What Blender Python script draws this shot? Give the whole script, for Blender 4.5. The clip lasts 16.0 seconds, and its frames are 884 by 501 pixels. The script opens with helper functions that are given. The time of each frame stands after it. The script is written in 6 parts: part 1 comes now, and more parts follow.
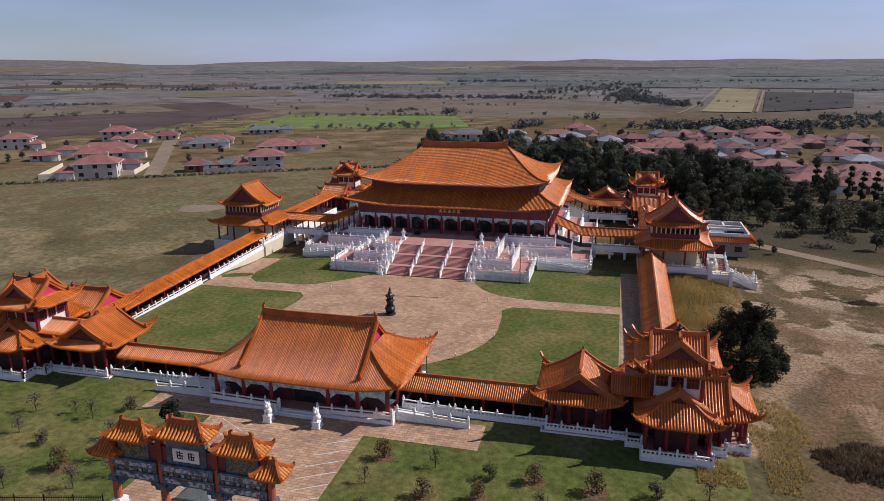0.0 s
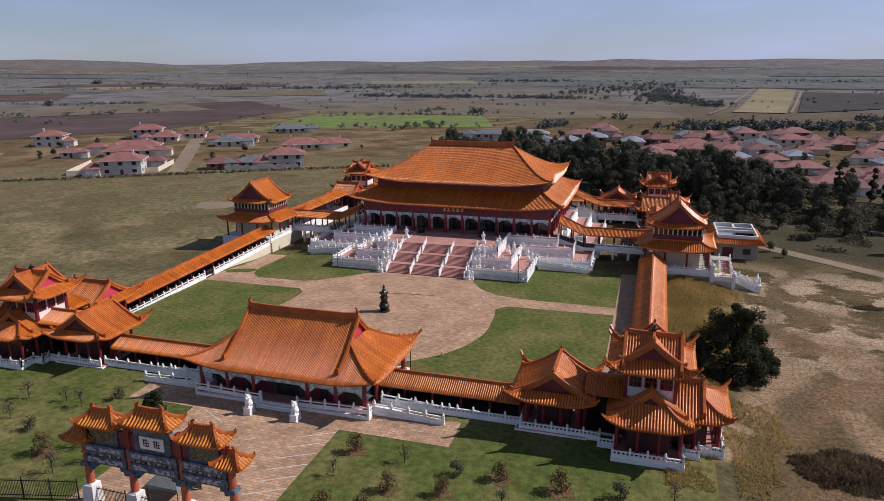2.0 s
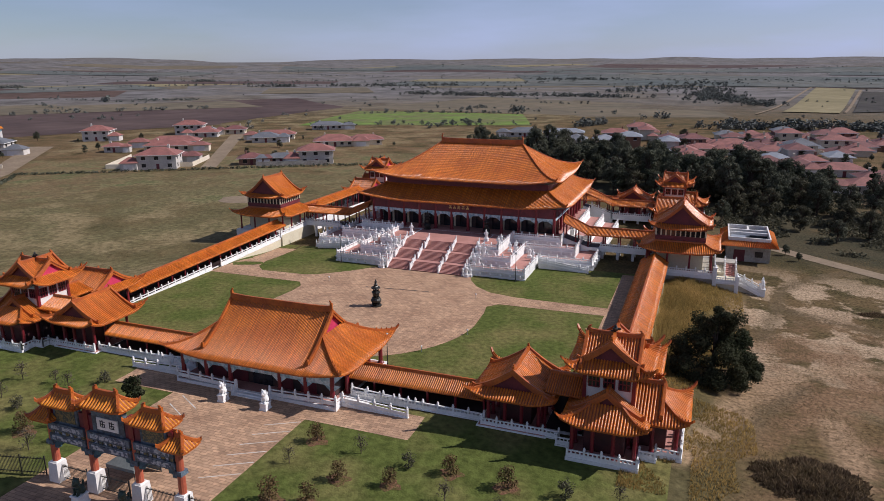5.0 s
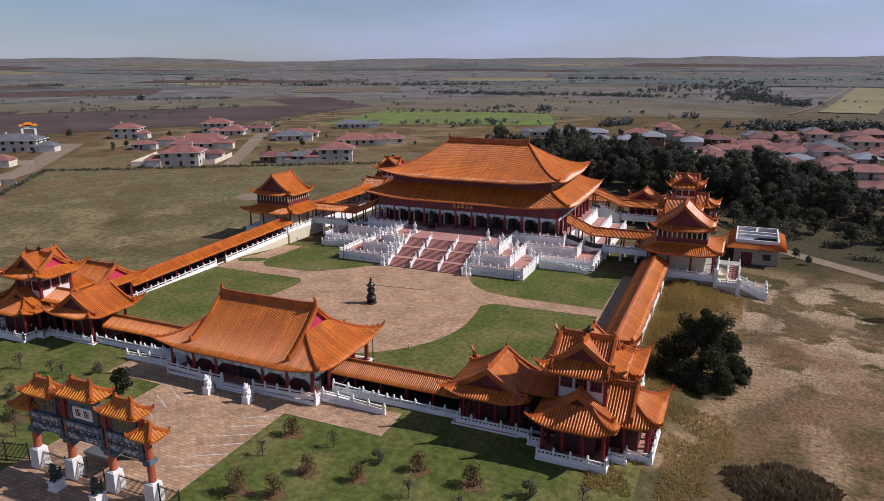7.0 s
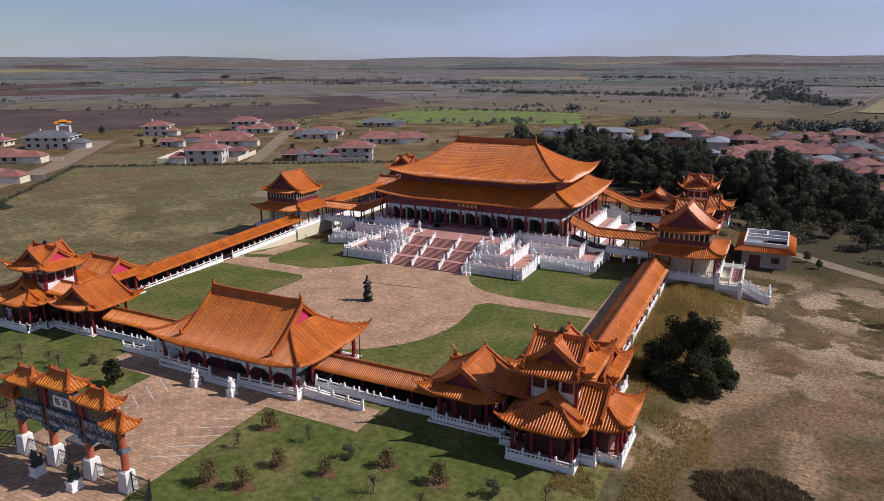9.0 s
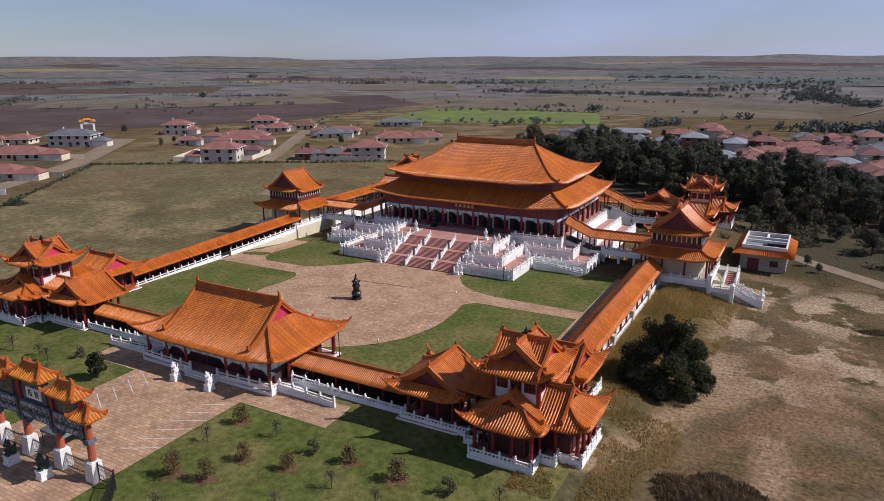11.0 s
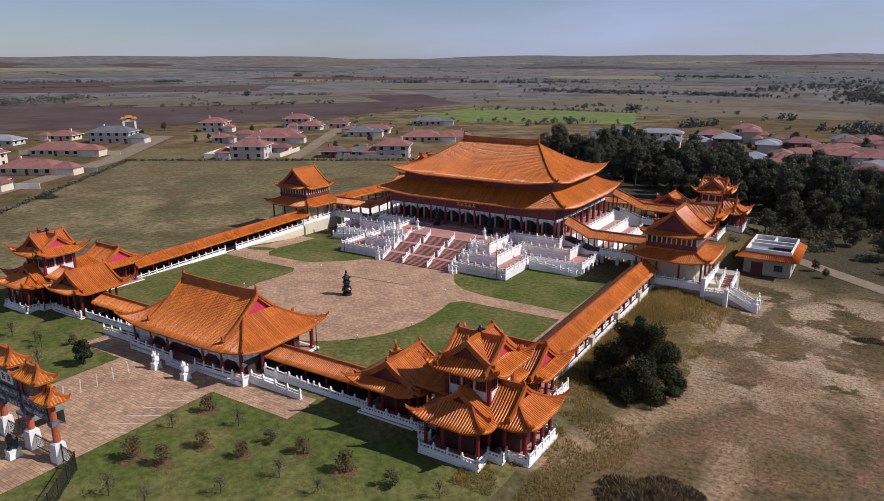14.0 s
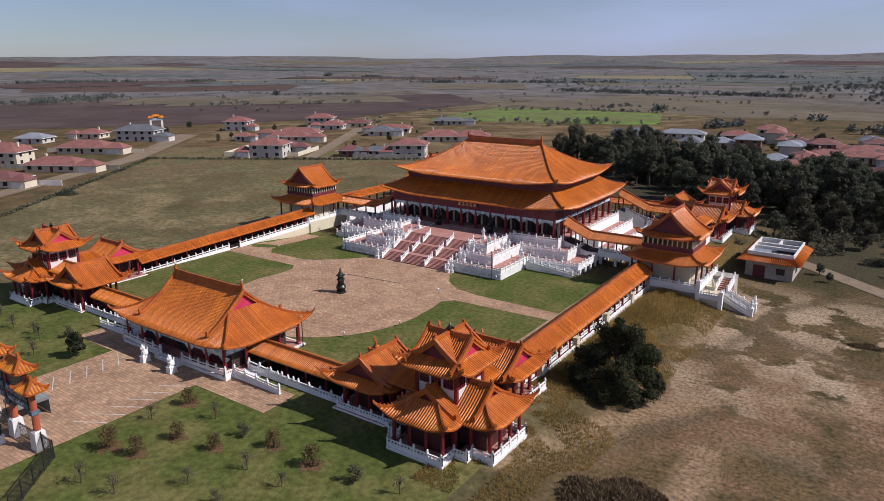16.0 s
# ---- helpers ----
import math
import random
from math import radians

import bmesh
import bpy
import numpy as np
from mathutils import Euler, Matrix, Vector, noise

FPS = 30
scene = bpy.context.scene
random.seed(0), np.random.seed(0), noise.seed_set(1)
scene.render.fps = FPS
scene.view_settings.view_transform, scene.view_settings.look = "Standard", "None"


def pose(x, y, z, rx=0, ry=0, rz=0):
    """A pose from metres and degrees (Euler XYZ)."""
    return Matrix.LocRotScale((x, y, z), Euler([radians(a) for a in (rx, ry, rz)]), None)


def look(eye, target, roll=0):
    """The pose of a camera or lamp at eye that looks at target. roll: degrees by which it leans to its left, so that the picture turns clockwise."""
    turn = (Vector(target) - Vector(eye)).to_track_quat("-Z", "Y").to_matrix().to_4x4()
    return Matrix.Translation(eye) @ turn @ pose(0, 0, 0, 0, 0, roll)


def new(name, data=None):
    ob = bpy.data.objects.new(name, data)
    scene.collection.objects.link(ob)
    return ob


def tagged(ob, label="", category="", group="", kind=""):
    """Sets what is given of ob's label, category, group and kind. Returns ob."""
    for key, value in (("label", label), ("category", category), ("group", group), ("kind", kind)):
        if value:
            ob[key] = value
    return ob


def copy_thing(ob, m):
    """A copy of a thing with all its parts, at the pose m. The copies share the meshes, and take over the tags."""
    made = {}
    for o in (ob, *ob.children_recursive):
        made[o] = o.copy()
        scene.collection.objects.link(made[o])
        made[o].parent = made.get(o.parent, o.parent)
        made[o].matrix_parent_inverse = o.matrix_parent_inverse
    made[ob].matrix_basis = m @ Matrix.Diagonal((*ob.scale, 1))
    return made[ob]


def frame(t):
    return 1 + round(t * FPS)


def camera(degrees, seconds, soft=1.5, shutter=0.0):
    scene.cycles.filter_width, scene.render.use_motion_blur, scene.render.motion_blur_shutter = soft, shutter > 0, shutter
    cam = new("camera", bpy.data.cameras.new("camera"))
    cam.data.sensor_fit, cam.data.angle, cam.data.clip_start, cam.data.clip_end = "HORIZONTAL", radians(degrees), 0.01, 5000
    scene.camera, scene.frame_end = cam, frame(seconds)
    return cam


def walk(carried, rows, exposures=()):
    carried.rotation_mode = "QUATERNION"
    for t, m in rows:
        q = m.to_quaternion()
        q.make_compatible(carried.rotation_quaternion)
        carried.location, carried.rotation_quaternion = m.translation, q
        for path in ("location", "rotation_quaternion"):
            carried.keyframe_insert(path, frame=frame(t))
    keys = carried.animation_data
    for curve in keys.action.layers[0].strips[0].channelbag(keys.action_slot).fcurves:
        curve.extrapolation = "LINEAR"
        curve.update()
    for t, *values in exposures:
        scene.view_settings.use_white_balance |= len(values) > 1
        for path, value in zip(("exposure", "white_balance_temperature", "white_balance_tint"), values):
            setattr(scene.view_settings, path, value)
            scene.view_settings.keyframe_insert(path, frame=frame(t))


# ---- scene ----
cam = camera(65.1, 16.0, soft=0.75)
# seconds, the eye, then yaw to the left of +y, pitch up and roll
ROWS = [
    (0, 31.677, -91.914, 35.901, 14.455, -15.100, -0.350),
    (0.5, 33.056, -91.697, 35.874, 15.109, -15.096, -0.362),
    (1, 34.436, -91.479, 35.840, 15.796, -15.097, -0.352),
    (1.5, 35.796, -91.213, 35.818, 16.484, -15.097, -0.341),
    (2, 37.175, -90.945, 35.770, 17.162, -15.097, -0.331),
    (2.5, 38.540, -90.662, 35.785, 17.835, -15.112, -0.341),
    (3, 39.899, -90.366, 35.800, 18.510, -15.145, -0.321),
    (3.5, 41.264, -90.058, 35.765, 19.197, -15.165, -0.310),
    (4, 42.603, -89.716, 35.763, 19.865, -15.195, -0.299),
    (6.5, 49.220, -87.786, 35.699, 23.210, -15.281, -0.272),
    (7, 50.514, -87.352, 35.761, 23.870, -15.296, -0.270),
    (7.5, 51.813, -86.889, 35.779, 24.530, -15.331, -0.268),
    (8, 53.127, -86.408, 35.803, 25.250, -15.375, -0.262),
    (8.5, 54.465, -85.914, 35.849, 25.972, -15.405, -0.266),
    (9, 55.777, -85.407, 35.899, 26.664, -15.394, -0.270),
    (11.5, 62.391, -82.653, 36.050, 29.404, -15.425, -0.229),
    (12, 63.668, -82.090, 36.066, 30.034, -15.428, -0.225),
    (12.5, 64.963, -81.499, 36.035, 30.676, -15.436, -0.230),
    (13, 66.238, -80.896, 36.037, 31.308, -15.433, -0.234),
    (13.5, 67.518, -80.274, 36.031, 31.950, -15.439, -0.237),
    (14, 68.798, -79.635, 36.048, 32.572, -15.465, -0.241),
    (14.5, 70.064, -78.978, 36.055, 33.206, -15.476, -0.252),
    (15, 71.313, -78.285, 36.070, 33.833, -15.470, -0.272),
    (15.5, 72.585, -77.614, 36.072, 34.472, -15.480, -0.265),
    (16, 73.853, -76.944, 36.089, 35.083, -15.475, -0.267),
]
walk(cam, [(t, pose(x, y, z, 0, 0, yaw) @ pose(0, 0, 0, 90 + pitch) @ pose(0, 0, 0, 0, 0, roll)) for t, x, y, z, yaw, pitch, roll in ROWS],
     exposures=((0.0, 0.0, 6180, 15), (16.0, 0.0, 6180, 15)))

# ---- world, sun, exposure ----
SUN_AZ = radians(22)
SUN_EL = radians(40.5)
world = bpy.data.worlds.new("sky")
scene.world = world
world.use_nodes = True
wn = world.node_tree.nodes
sky = wn.new("ShaderNodeTexSky")
sky.sky_type = "NISHITA"
sky.sun_disc = False
sky.sun_elevation = SUN_EL
sky.sun_rotation = math.pi / 2 - SUN_AZ
sky.air_density, sky.dust_density, sky.ozone_density = 1.0, 1.0, 2.5
sky.altitude = 1400
wn["Background"].inputs["Strength"].default_value = 0.062
# a thin veil of high cloud over the blue
wl_ = world.node_tree.links
co = wn.new("ShaderNodeTexCoord")
mp = wn.new("ShaderNodeMapping")
mp.inputs["Scale"].default_value = (1.2, 1.2, 7.0)
wl_.new(co.outputs["Generated"], mp.inputs["Vector"])
cl = wn.new("ShaderNodeTexNoise")
cl.inputs["Scale"].default_value, cl.inputs["Detail"].default_value = 2.2, 7
wl_.new(mp.outputs["Vector"], cl.inputs["Vector"])
cr = wn.new("ShaderNodeMapRange")
cr.inputs["From Min"].default_value, cr.inputs["From Max"].default_value = 0.42, 0.72
cr.inputs["To Min"].default_value, cr.inputs["To Max"].default_value = 0.42, 0.85
wl_.new(cl.outputs["Fac"], cr.inputs["Value"])
veil = wn.new("ShaderNodeMix")
veil.data_type = "RGBA"
veil.inputs["B"].default_value = (7.2, 8.3, 12.4, 1)
up = wn.new("ShaderNodeSeparateXYZ")
wl_.new(co.outputs["Generated"], up.inputs[0])
thin = wn.new("ShaderNodeMapRange")
thin.inputs["From Min"].default_value, thin.inputs["From Max"].default_value = 0.05, 0.7
thin.inputs["To Min"].default_value, thin.inputs["To Max"].default_value = 1.0, 0.35
wl_.new(up.outputs["Z"], thin.inputs["Value"])
cover = wn.new("ShaderNodeMath")
cover.operation = "MULTIPLY"
wl_.new(cr.outputs["Result"], cover.inputs[0])
wl_.new(thin.outputs["Result"], cover.inputs[1])
bank = wn.new("ShaderNodeMapRange")
bank.inputs["From Min"].default_value, bank.inputs["From Max"].default_value = -0.9, 0.35
bank.inputs["To Min"].default_value, bank.inputs["To Max"].default_value = 0.42, 1.25
wl_.new(up.outputs["X"], bank.inputs["Value"])
east = wn.new("ShaderNodeMath")
east.operation = "MULTIPLY"
east.use_clamp = True
wl_.new(cover.outputs[0], east.inputs[0])
wl_.new(bank.outputs["Result"], east.inputs[1])
wl_.new(east.outputs[0], veil.inputs["Factor"])
wl_.new(sky.outputs[0], veil.inputs["A"])
wl_.new(veil.outputs["Result"], wn["Background"].inputs["Color"])
sun = new("sun", bpy.data.lights.new("sun", "SUN"))
sun.data.energy, sun.data.angle, sun.data.color = 4.75, radians(0.55), (1.0, 0.955, 0.89)
sun.matrix_basis = look((60, 20, 60), (60 - math.cos(SUN_AZ) * math.cos(SUN_EL), 20 - math.sin(SUN_AZ) * math.cos(SUN_EL), 60 - math.sin(SUN_EL)))


# ---- materials ----
def material(name, col, col2=None, scale=0.6, rough=0.7, fine=8.0, amount=0.25, bump=0.0, bscale=20.0, metal=0.0, island=0.0, spec=0.5, contrast=(0.35, 0.65)):
    """Two colours mixed by a broad noise, brightened and darkened by a fine one, with relief."""
    m = bpy.data.materials.new(name)
    m.use_nodes = True
    nt = m.node_tree
    n, l = nt.nodes, nt.links
    b = n["Principled BSDF"]
    b.inputs["Roughness"].default_value = rough
    b.inputs["Metallic"].default_value = metal
    b.inputs["Specular IOR Level"].default_value = spec
    geo = n.new("ShaderNodeNewGeometry")
    broad = n.new("ShaderNodeTexNoise")
    broad.inputs["Scale"].default_value = scale
    broad.inputs["Detail"].default_value = 6
    l.new(geo.outputs["Position"], broad.inputs["Vector"])
    ramp = n.new("ShaderNodeMapRange")
    ramp.inputs["From Min"].default_value, ramp.inputs["From Max"].default_value = contrast
    l.new(broad.outputs["Fac"], ramp.inputs["Value"])
    mix = n.new("ShaderNodeMix")
    mix.data_type = "RGBA"
    mix.inputs["A"].default_value = (*col, 1)
    mix.inputs["B"].default_value = (*(col2 or col), 1)
    l.new(ramp.outputs["Result"], mix.inputs["Factor"])
    grain = n.new("ShaderNodeTexNoise")
    grain.inputs["Scale"].default_value = fine
    grain.inputs["Detail"].default_value = 5
    l.new(geo.outputs["Position"], grain.inputs["Vector"])
    val = n.new("ShaderNodeMapRange")
    val.inputs["From Min"].default_value, val.inputs["From Max"].default_value = 0.25, 0.75
    val.inputs["To Min"].default_value, val.inputs["To Max"].default_value = 1 - amount, 1 + amount
    l.new(grain.outputs["Fac"], val.inputs["Value"])
    out = val.outputs["Result"]
    if island:
        isl = n.new("ShaderNodeMapRange")
        isl.inputs["To Min"].default_value, isl.inputs["To Max"].default_value = 1 - island, 1 + island
        l.new(geo.outputs["Random Per Island"], isl.inputs["Value"])
        mul = n.new("ShaderNodeMath")
        mul.operation = "MULTIPLY"
        l.new(out, mul.inputs[0])
        l.new(isl.outputs["Result"], mul.inputs[1])
        out = mul.outputs[0]
    hsv = n.new("ShaderNodeHueSaturation")
    l.new(mix.outputs["Result"], hsv.inputs["Color"])
    l.new(out, hsv.inputs["Value"])
    l.new(hsv.outputs["Color"], b.inputs["Base Color"])
    if bump:
        rel = n.new("ShaderNodeTexNoise")
        rel.inputs["Scale"].default_value = bscale
        rel.inputs["Detail"].default_value = 4
        l.new(geo.outputs["Position"], rel.inputs["Vector"])
        bp = n.new("ShaderNodeBump")
        bp.inputs["Strength"].default_value = bump
        bp.inputs["Distance"].default_value = 0.1
        l.new(rel.outputs["Fac"], bp.inputs["Height"])
        l.new(bp.outputs["Normal"], b.inputs["Normal"])
    return m


TILE = material("glazed_tile", (0.57, 0.162, 0.018), (0.46, 0.118, 0.015), 0.35, 0.3, 3.0, 0.2, 0.12, 22, island=0.22, spec=0.3)
PAN = material("pan_tile", (0.32, 0.070, 0.014), (0.22, 0.046, 0.011), 0.4, 0.5, 3.0, 0.25, 0.2, 9)
YTILE = material("amber_tile", (0.60, 0.215, 0.02), (0.48, 0.145, 0.015), 0.8, 0.36, 4.0, 0.2, 0.15, 9, island=0.15, spec=0.28)
RIDGE = material("ridge_tile", (0.44, 0.105, 0.012), (0.30, 0.064, 0.010), 0.7, 0.45, 5.0, 0.25, 0.3, 7)
MARBLE = material("white_stone", (0.84, 0.82, 0.79), (0.74, 0.72, 0.69), 0.5, 0.6, 6.0, 0.1, 0.15, 14)
WALLSTONE = material("grey_white_stone", (0.76, 0.745, 0.72), (0.64, 0.625, 0.60), 0.6, 0.75, 5.0, 0.15, 0.2, 12)
DARKBEAM = material("dark_blue_carving", (0.10, 0.135, 0.17), (0.05, 0.06, 0.075), 2.2, 0.6, 8.0, 0.35, contrast=(0.42, 0.58))
PLASTER = material("cream_plaster", (0.62, 0.55, 0.40), (0.55, 0.47, 0.33), 0.3, 0.85, 5.0, 0.1, 0.1, 20)
WHITEWALL = material("white_plaster", (0.74, 0.71, 0.67), (0.62, 0.58, 0.54), 0.4, 0.8, 6.0, 0.08, 0.1, 20)
BASEWALL = material("stone_base", (0.42, 0.38, 0.32), (0.30, 0.27, 0.23), 0.7, 0.9, 3.0, 0.2, 0.3, 8)
REDPAINT = material("red_lacquer", (0.20, 0.015, 0.022), (0.15, 0.012, 0.018), 0.9, 0.4, 6.0, 0.15)
DARKRED = material("dark_red_timber_shaded_gable", (0.15, 0.022, 0.030), (0.10, 0.016, 0.022), 0.8, 0.6, 5.0, 0.2)
# Gable shade sits in the colour: magenta for sunlit, dark red for shaded.
PINK = material("sunlit_gable_magenta", (0.55, 0.035, 0.10), (0.42, 0.025, 0.07), 0.9, 0.55, 5.0, 0.12)
BLUEBEAM = material("painted_beam", (0.52, 0.58, 0.60), (0.22, 0.36, 0.42), 1.6, 0.6, 5.0, 0.3, contrast=(0.42, 0.58))
SOFFIT = material("painted_soffit", (0.06, 0.13, 0.15), (0.03, 0.06, 0.09), 1.4, 0.7, 6.0, 0.3)
# Glass, and also the painted shade of openings that aren't cut.
GLASS = material("dark_glazing_opening_shade", (0.015, 0.016, 0.02), (0.03, 0.03, 0.035), 1.0, 0.12, 4.0, 0.2)
# Near-black: the shade under the roofs is put into this colour.
INTERIOR = material("shade_dark_interior", (0.055, 0.03, 0.028), (0.03, 0.02, 0.02), 1.0, 0.7, 4.0, 0.2)
REDFLOOR = material("terracotta_paving", (0.46, 0.22, 0.18), (0.38, 0.175, 0.14), 0.5, 0.8, 5.0, 0.15, 0.15, 12)
BRONZE = material("dark_bronze", (0.03, 0.03, 0.028), (0.055, 0.05, 0.042), 2.0, 0.4, 9.0, 0.3, metal=0.6)
GREENBRONZE = material("green_bronze", (0.02, 0.045, 0.035), (0.04, 0.06, 0.045), 2.0, 0.45, 9.0, 0.3, metal=0.3)
PILLAR = material("orange_pillar_paint", (0.42, 0.10, 0.05), (0.34, 0.075, 0.04), 1.2, 0.5, 6.0, 0.15)
IRON = material("black_iron", (0.015, 0.015, 0.016), (0.03, 0.028, 0.026), 2.0, 0.5, 6.0, 0.2)
GOLD = material("gilt_characters", (0.75, 0.55, 0.22), (0.65, 0.45, 0.15), 2.0, 0.4, 6.0, 0.1)
INK = material("black_ink", (0.02, 0.02, 0.022), None, 2.0, 0.7)
CARVED = material("carved_grey_relief", (0.40, 0.41, 0.43), (0.07, 0.085, 0.12), 3.5, 0.65, 14.0, 0.3, contrast=(0.44, 0.56))
CANVAS = material("grey_canvas", (0.17, 0.185, 0.175), (0.12, 0.13, 0.125), 0.8, 0.8, 5.0, 0.15)
PANELART = material("carved_gilt_panel", (0.20, 0.15, 0.06), (0.05, 0.06, 0.05), 6.0, 0.6, 18.0, 0.4, contrast=(0.45, 0.55))
DARKSLAB = material("tarred_roof_slab", (0.075, 0.08, 0.09), (0.11, 0.112, 0.12), 0.5, 0.7, 4.0, 0.2)
METALROOF = material("grey_metal_sheet", (0.42, 0.44, 0.46), (0.34, 0.36, 0.39), 0.6, 0.35, 6.0, 0.1, metal=0.5)


def let_light_through(m, share):
    """Thin leaves and blades pass part of the light."""
    nt = m.node_tree
    b = nt.nodes["Principled BSDF"]
    tr = nt.nodes.new("ShaderNodeBsdfTranslucent")
    mx = nt.nodes.new("ShaderNodeMixShader")
    mx.inputs["Fac"].default_value = share
    nt.links.new(b.inputs["Base Color"].links[0].from_socket, tr.inputs["Color"])
    nt.links.new(b.outputs["BSDF"], mx.inputs[1])
    nt.links.new(tr.outputs["BSDF"], mx.inputs[2])
    nt.links.new(mx.outputs["Shader"], nt.nodes["Material Output"].inputs["Surface"])
    return m


# ---- mesh helpers ----
class MB:
    """Gathers vertices and faces of one mesh."""

    def __init__(self):
        self.v, self.f = [], []

    def add(self, verts, faces):
        k = len(self.v)
        self.v += [tuple(p) for p in verts]
        self.f += [tuple(i + k for i in f) for f in faces]
        return self

    def quad(self, a, b, c, d):
        return self.add((a, b, c, d), ((0, 1, 2, 3),))

    def boxb(self, x0, y0, z0, x1, y1, z1, taper=0.0):
        t = taper
        v = [(x0, y0, z0), (x1, y0, z0), (x1, y1, z0), (x0, y1, z0), (x0 + t, y0 + t, z1), (x1 - t, y0 + t, z1), (x1 - t, y1 - t, z1), (x0 + t, y1 - t, z1)]
        return self.add(v, ((3, 2, 1, 0), (4, 5, 6, 7), (0, 1, 5, 4), (1, 2, 6, 5), (2, 3, 7, 6), (3, 0, 4, 7)))

    def box(self, cx, cy, z0, sx, sy, h, taper=0.0):
        return self.boxb(cx - sx / 2, cy - sy / 2, z0, cx + sx / 2, cy + sy / 2, z0 + h, taper)

    def lathe(self, profile, n=12, cx=0.0, cy=0.0):
        k = len(self.v)
        for r, z in profile:
            self.v += [(cx + r * math.cos(2 * math.pi * i / n), cy + r * math.sin(2 * math.pi * i / n), z) for i in range(n)]
        for j in range(len(profile) - 1):
            self.f += [(k + j * n + i, k + j * n + (i + 1) % n, k + (j + 1) * n + (i + 1) % n, k + (j + 1) * n + i) for i in range(n)]
        self.f.append(tuple(k + (len(profile) - 1) * n + i for i in range(n)))
        self.f.append(tuple(k + i for i in reversed(range(n))))
        return self

    def cyl(self, cx, cy, z0, z1, r0, r1=None, n=10):
        return self.lathe(((r0, z0), (r0 if r1 is None else r1, z1)), n, cx, cy)

    def beam(self, path, w, h):
        """A bar of width w and height h that stands on the path."""
        k, path = len(self.v), [Vector(p) for p in path]
        for i, p in enumerate(path):
            d = path[min(i + 1, len(path) - 1)] - path[max(i - 1, 0)]
            s = Vector((-d.y, d.x, 0))
            s = s.normalized() * w / 2 if s.length > 1e-6 else Vector((w / 2, 0, 0))
            t = Vector((0, 0, h))
            self.v += [tuple(p - s), tuple(p + s), tuple(p + s * 0.7 + t), tuple(p - s * 0.7 + t)]
        for i in range(len(path) - 1):
            a = k + 4 * i
            self.f += [(a + j, a + (j + 1) % 4, a + 4 + (j + 1) % 4, a + 4 + j) for j in range(4)]
        self.f += [(k, k + 1, k + 2, k + 3), tuple(k + 4 * (len(path) - 1) + j for j in (3, 2, 1, 0))]
        return self

    def tube(self, path, r0, r1=None, n=6):
        r1 = r0 if r1 is None else r1
        k, path = len(self.v), [Vector(p) for p in path]
        for i, p in enumerate(path):
            d = (path[min(i + 1, len(path) - 1)] - path[max(i - 1, 0)]).normalized()
            s = d.cross((0.31, 0.95, 0.05)).normalized()
            t = d.cross(s)
            r = r0 + (r1 - r0) * i / (len(path) - 1)
            self.v += [tuple(p + r * (s * math.cos(2 * math.pi * q / n) + t * math.sin(2 * math.pi * q / n))) for q in range(n)]
        for i in range(len(path) - 1):
            a = k + n * i
            self.f += [(a + j, a + (j + 1) % n, a + n + (j + 1) % n, a + n + j) for j in range(n)]
        return self

    def ball(self, cx, cy, cz, rx, ry, rz, n=9, m=6):
        k = len(self.v)
        for j in range(m + 1):
            t = math.pi * j / m
            self.v += [(cx + rx * math.sin(t) * math.cos(2 * math.pi * i / n), cy + ry * math.sin(t) * math.sin(2 * math.pi * i / n), cz - rz * math.cos(t)) for i in range(n)]
        self.f += [(k + j * n + i, k + j * n + (i + 1) % n, k + (j + 1) * n + (i + 1) % n, k + (j + 1) * n + i) for j in range(m) for i in range(n)]
        return self

    def put(self, other, m):
        return self.add([m @ Vector(p) for p in other.v], other.f)

    def weld(self):
        """One vertex for each place."""
        at, to, v = {}, [], []
        for p in self.v:
            q = (round(p[0], 3), round(p[1], 3), round(p[2], 3))
            if q not in at:
                at[q] = len(v)
                v.append(p)
            to.append(at[q])
        f = [tuple(dict.fromkeys(to[i] for i in g)) for g in self.f]
        self.v, self.f = v, [g for g in f if len(g) > 2]
        return self

    def mesh(self, name, mat, smooth=False):
        me = bpy.data.meshes.new(name)
        me.from_pydata(self.v, [], self.f)
        me.materials.append(mat)
        if smooth:
            me.shade_smooth()
        me.update()
        return me


def part(name, mb, mat, parent, label="", m=None, smooth=False, kind=""):
    """One mesh object under a thing or a part."""
    ob = new(name, mb if isinstance(mb, bpy.types.Mesh) else mb.mesh(name, mat, smooth))
    ob.parent = parent
    if m is not None:
        ob.matrix_basis = m
    return tagged(ob, label, kind=kind)


def thing(name, label, category, m=None, group="", kind=""):
    ob = new(name)
    ob.empty_display_size = 0.3
    if m is not None:
        ob.matrix_basis = m
    return tagged(ob, label, category, group, kind)


def solid(name, mb, mat, label, category, m=None, kind="", group="", smooth=False):
    """A top-level thing that is one mesh."""
    ob = new(name, mb.mesh(name, mat, smooth))
    if m is not None:
        ob.matrix_basis = m
    return tagged(ob, label, category, group, kind)


def clip(x, a=0.0, b=1.0):
    return max(a, min(b, x))


def smooth(x, a, b):
    t = clip((x - a) / (b - a))
    return t * t * (3 - 2 * t)


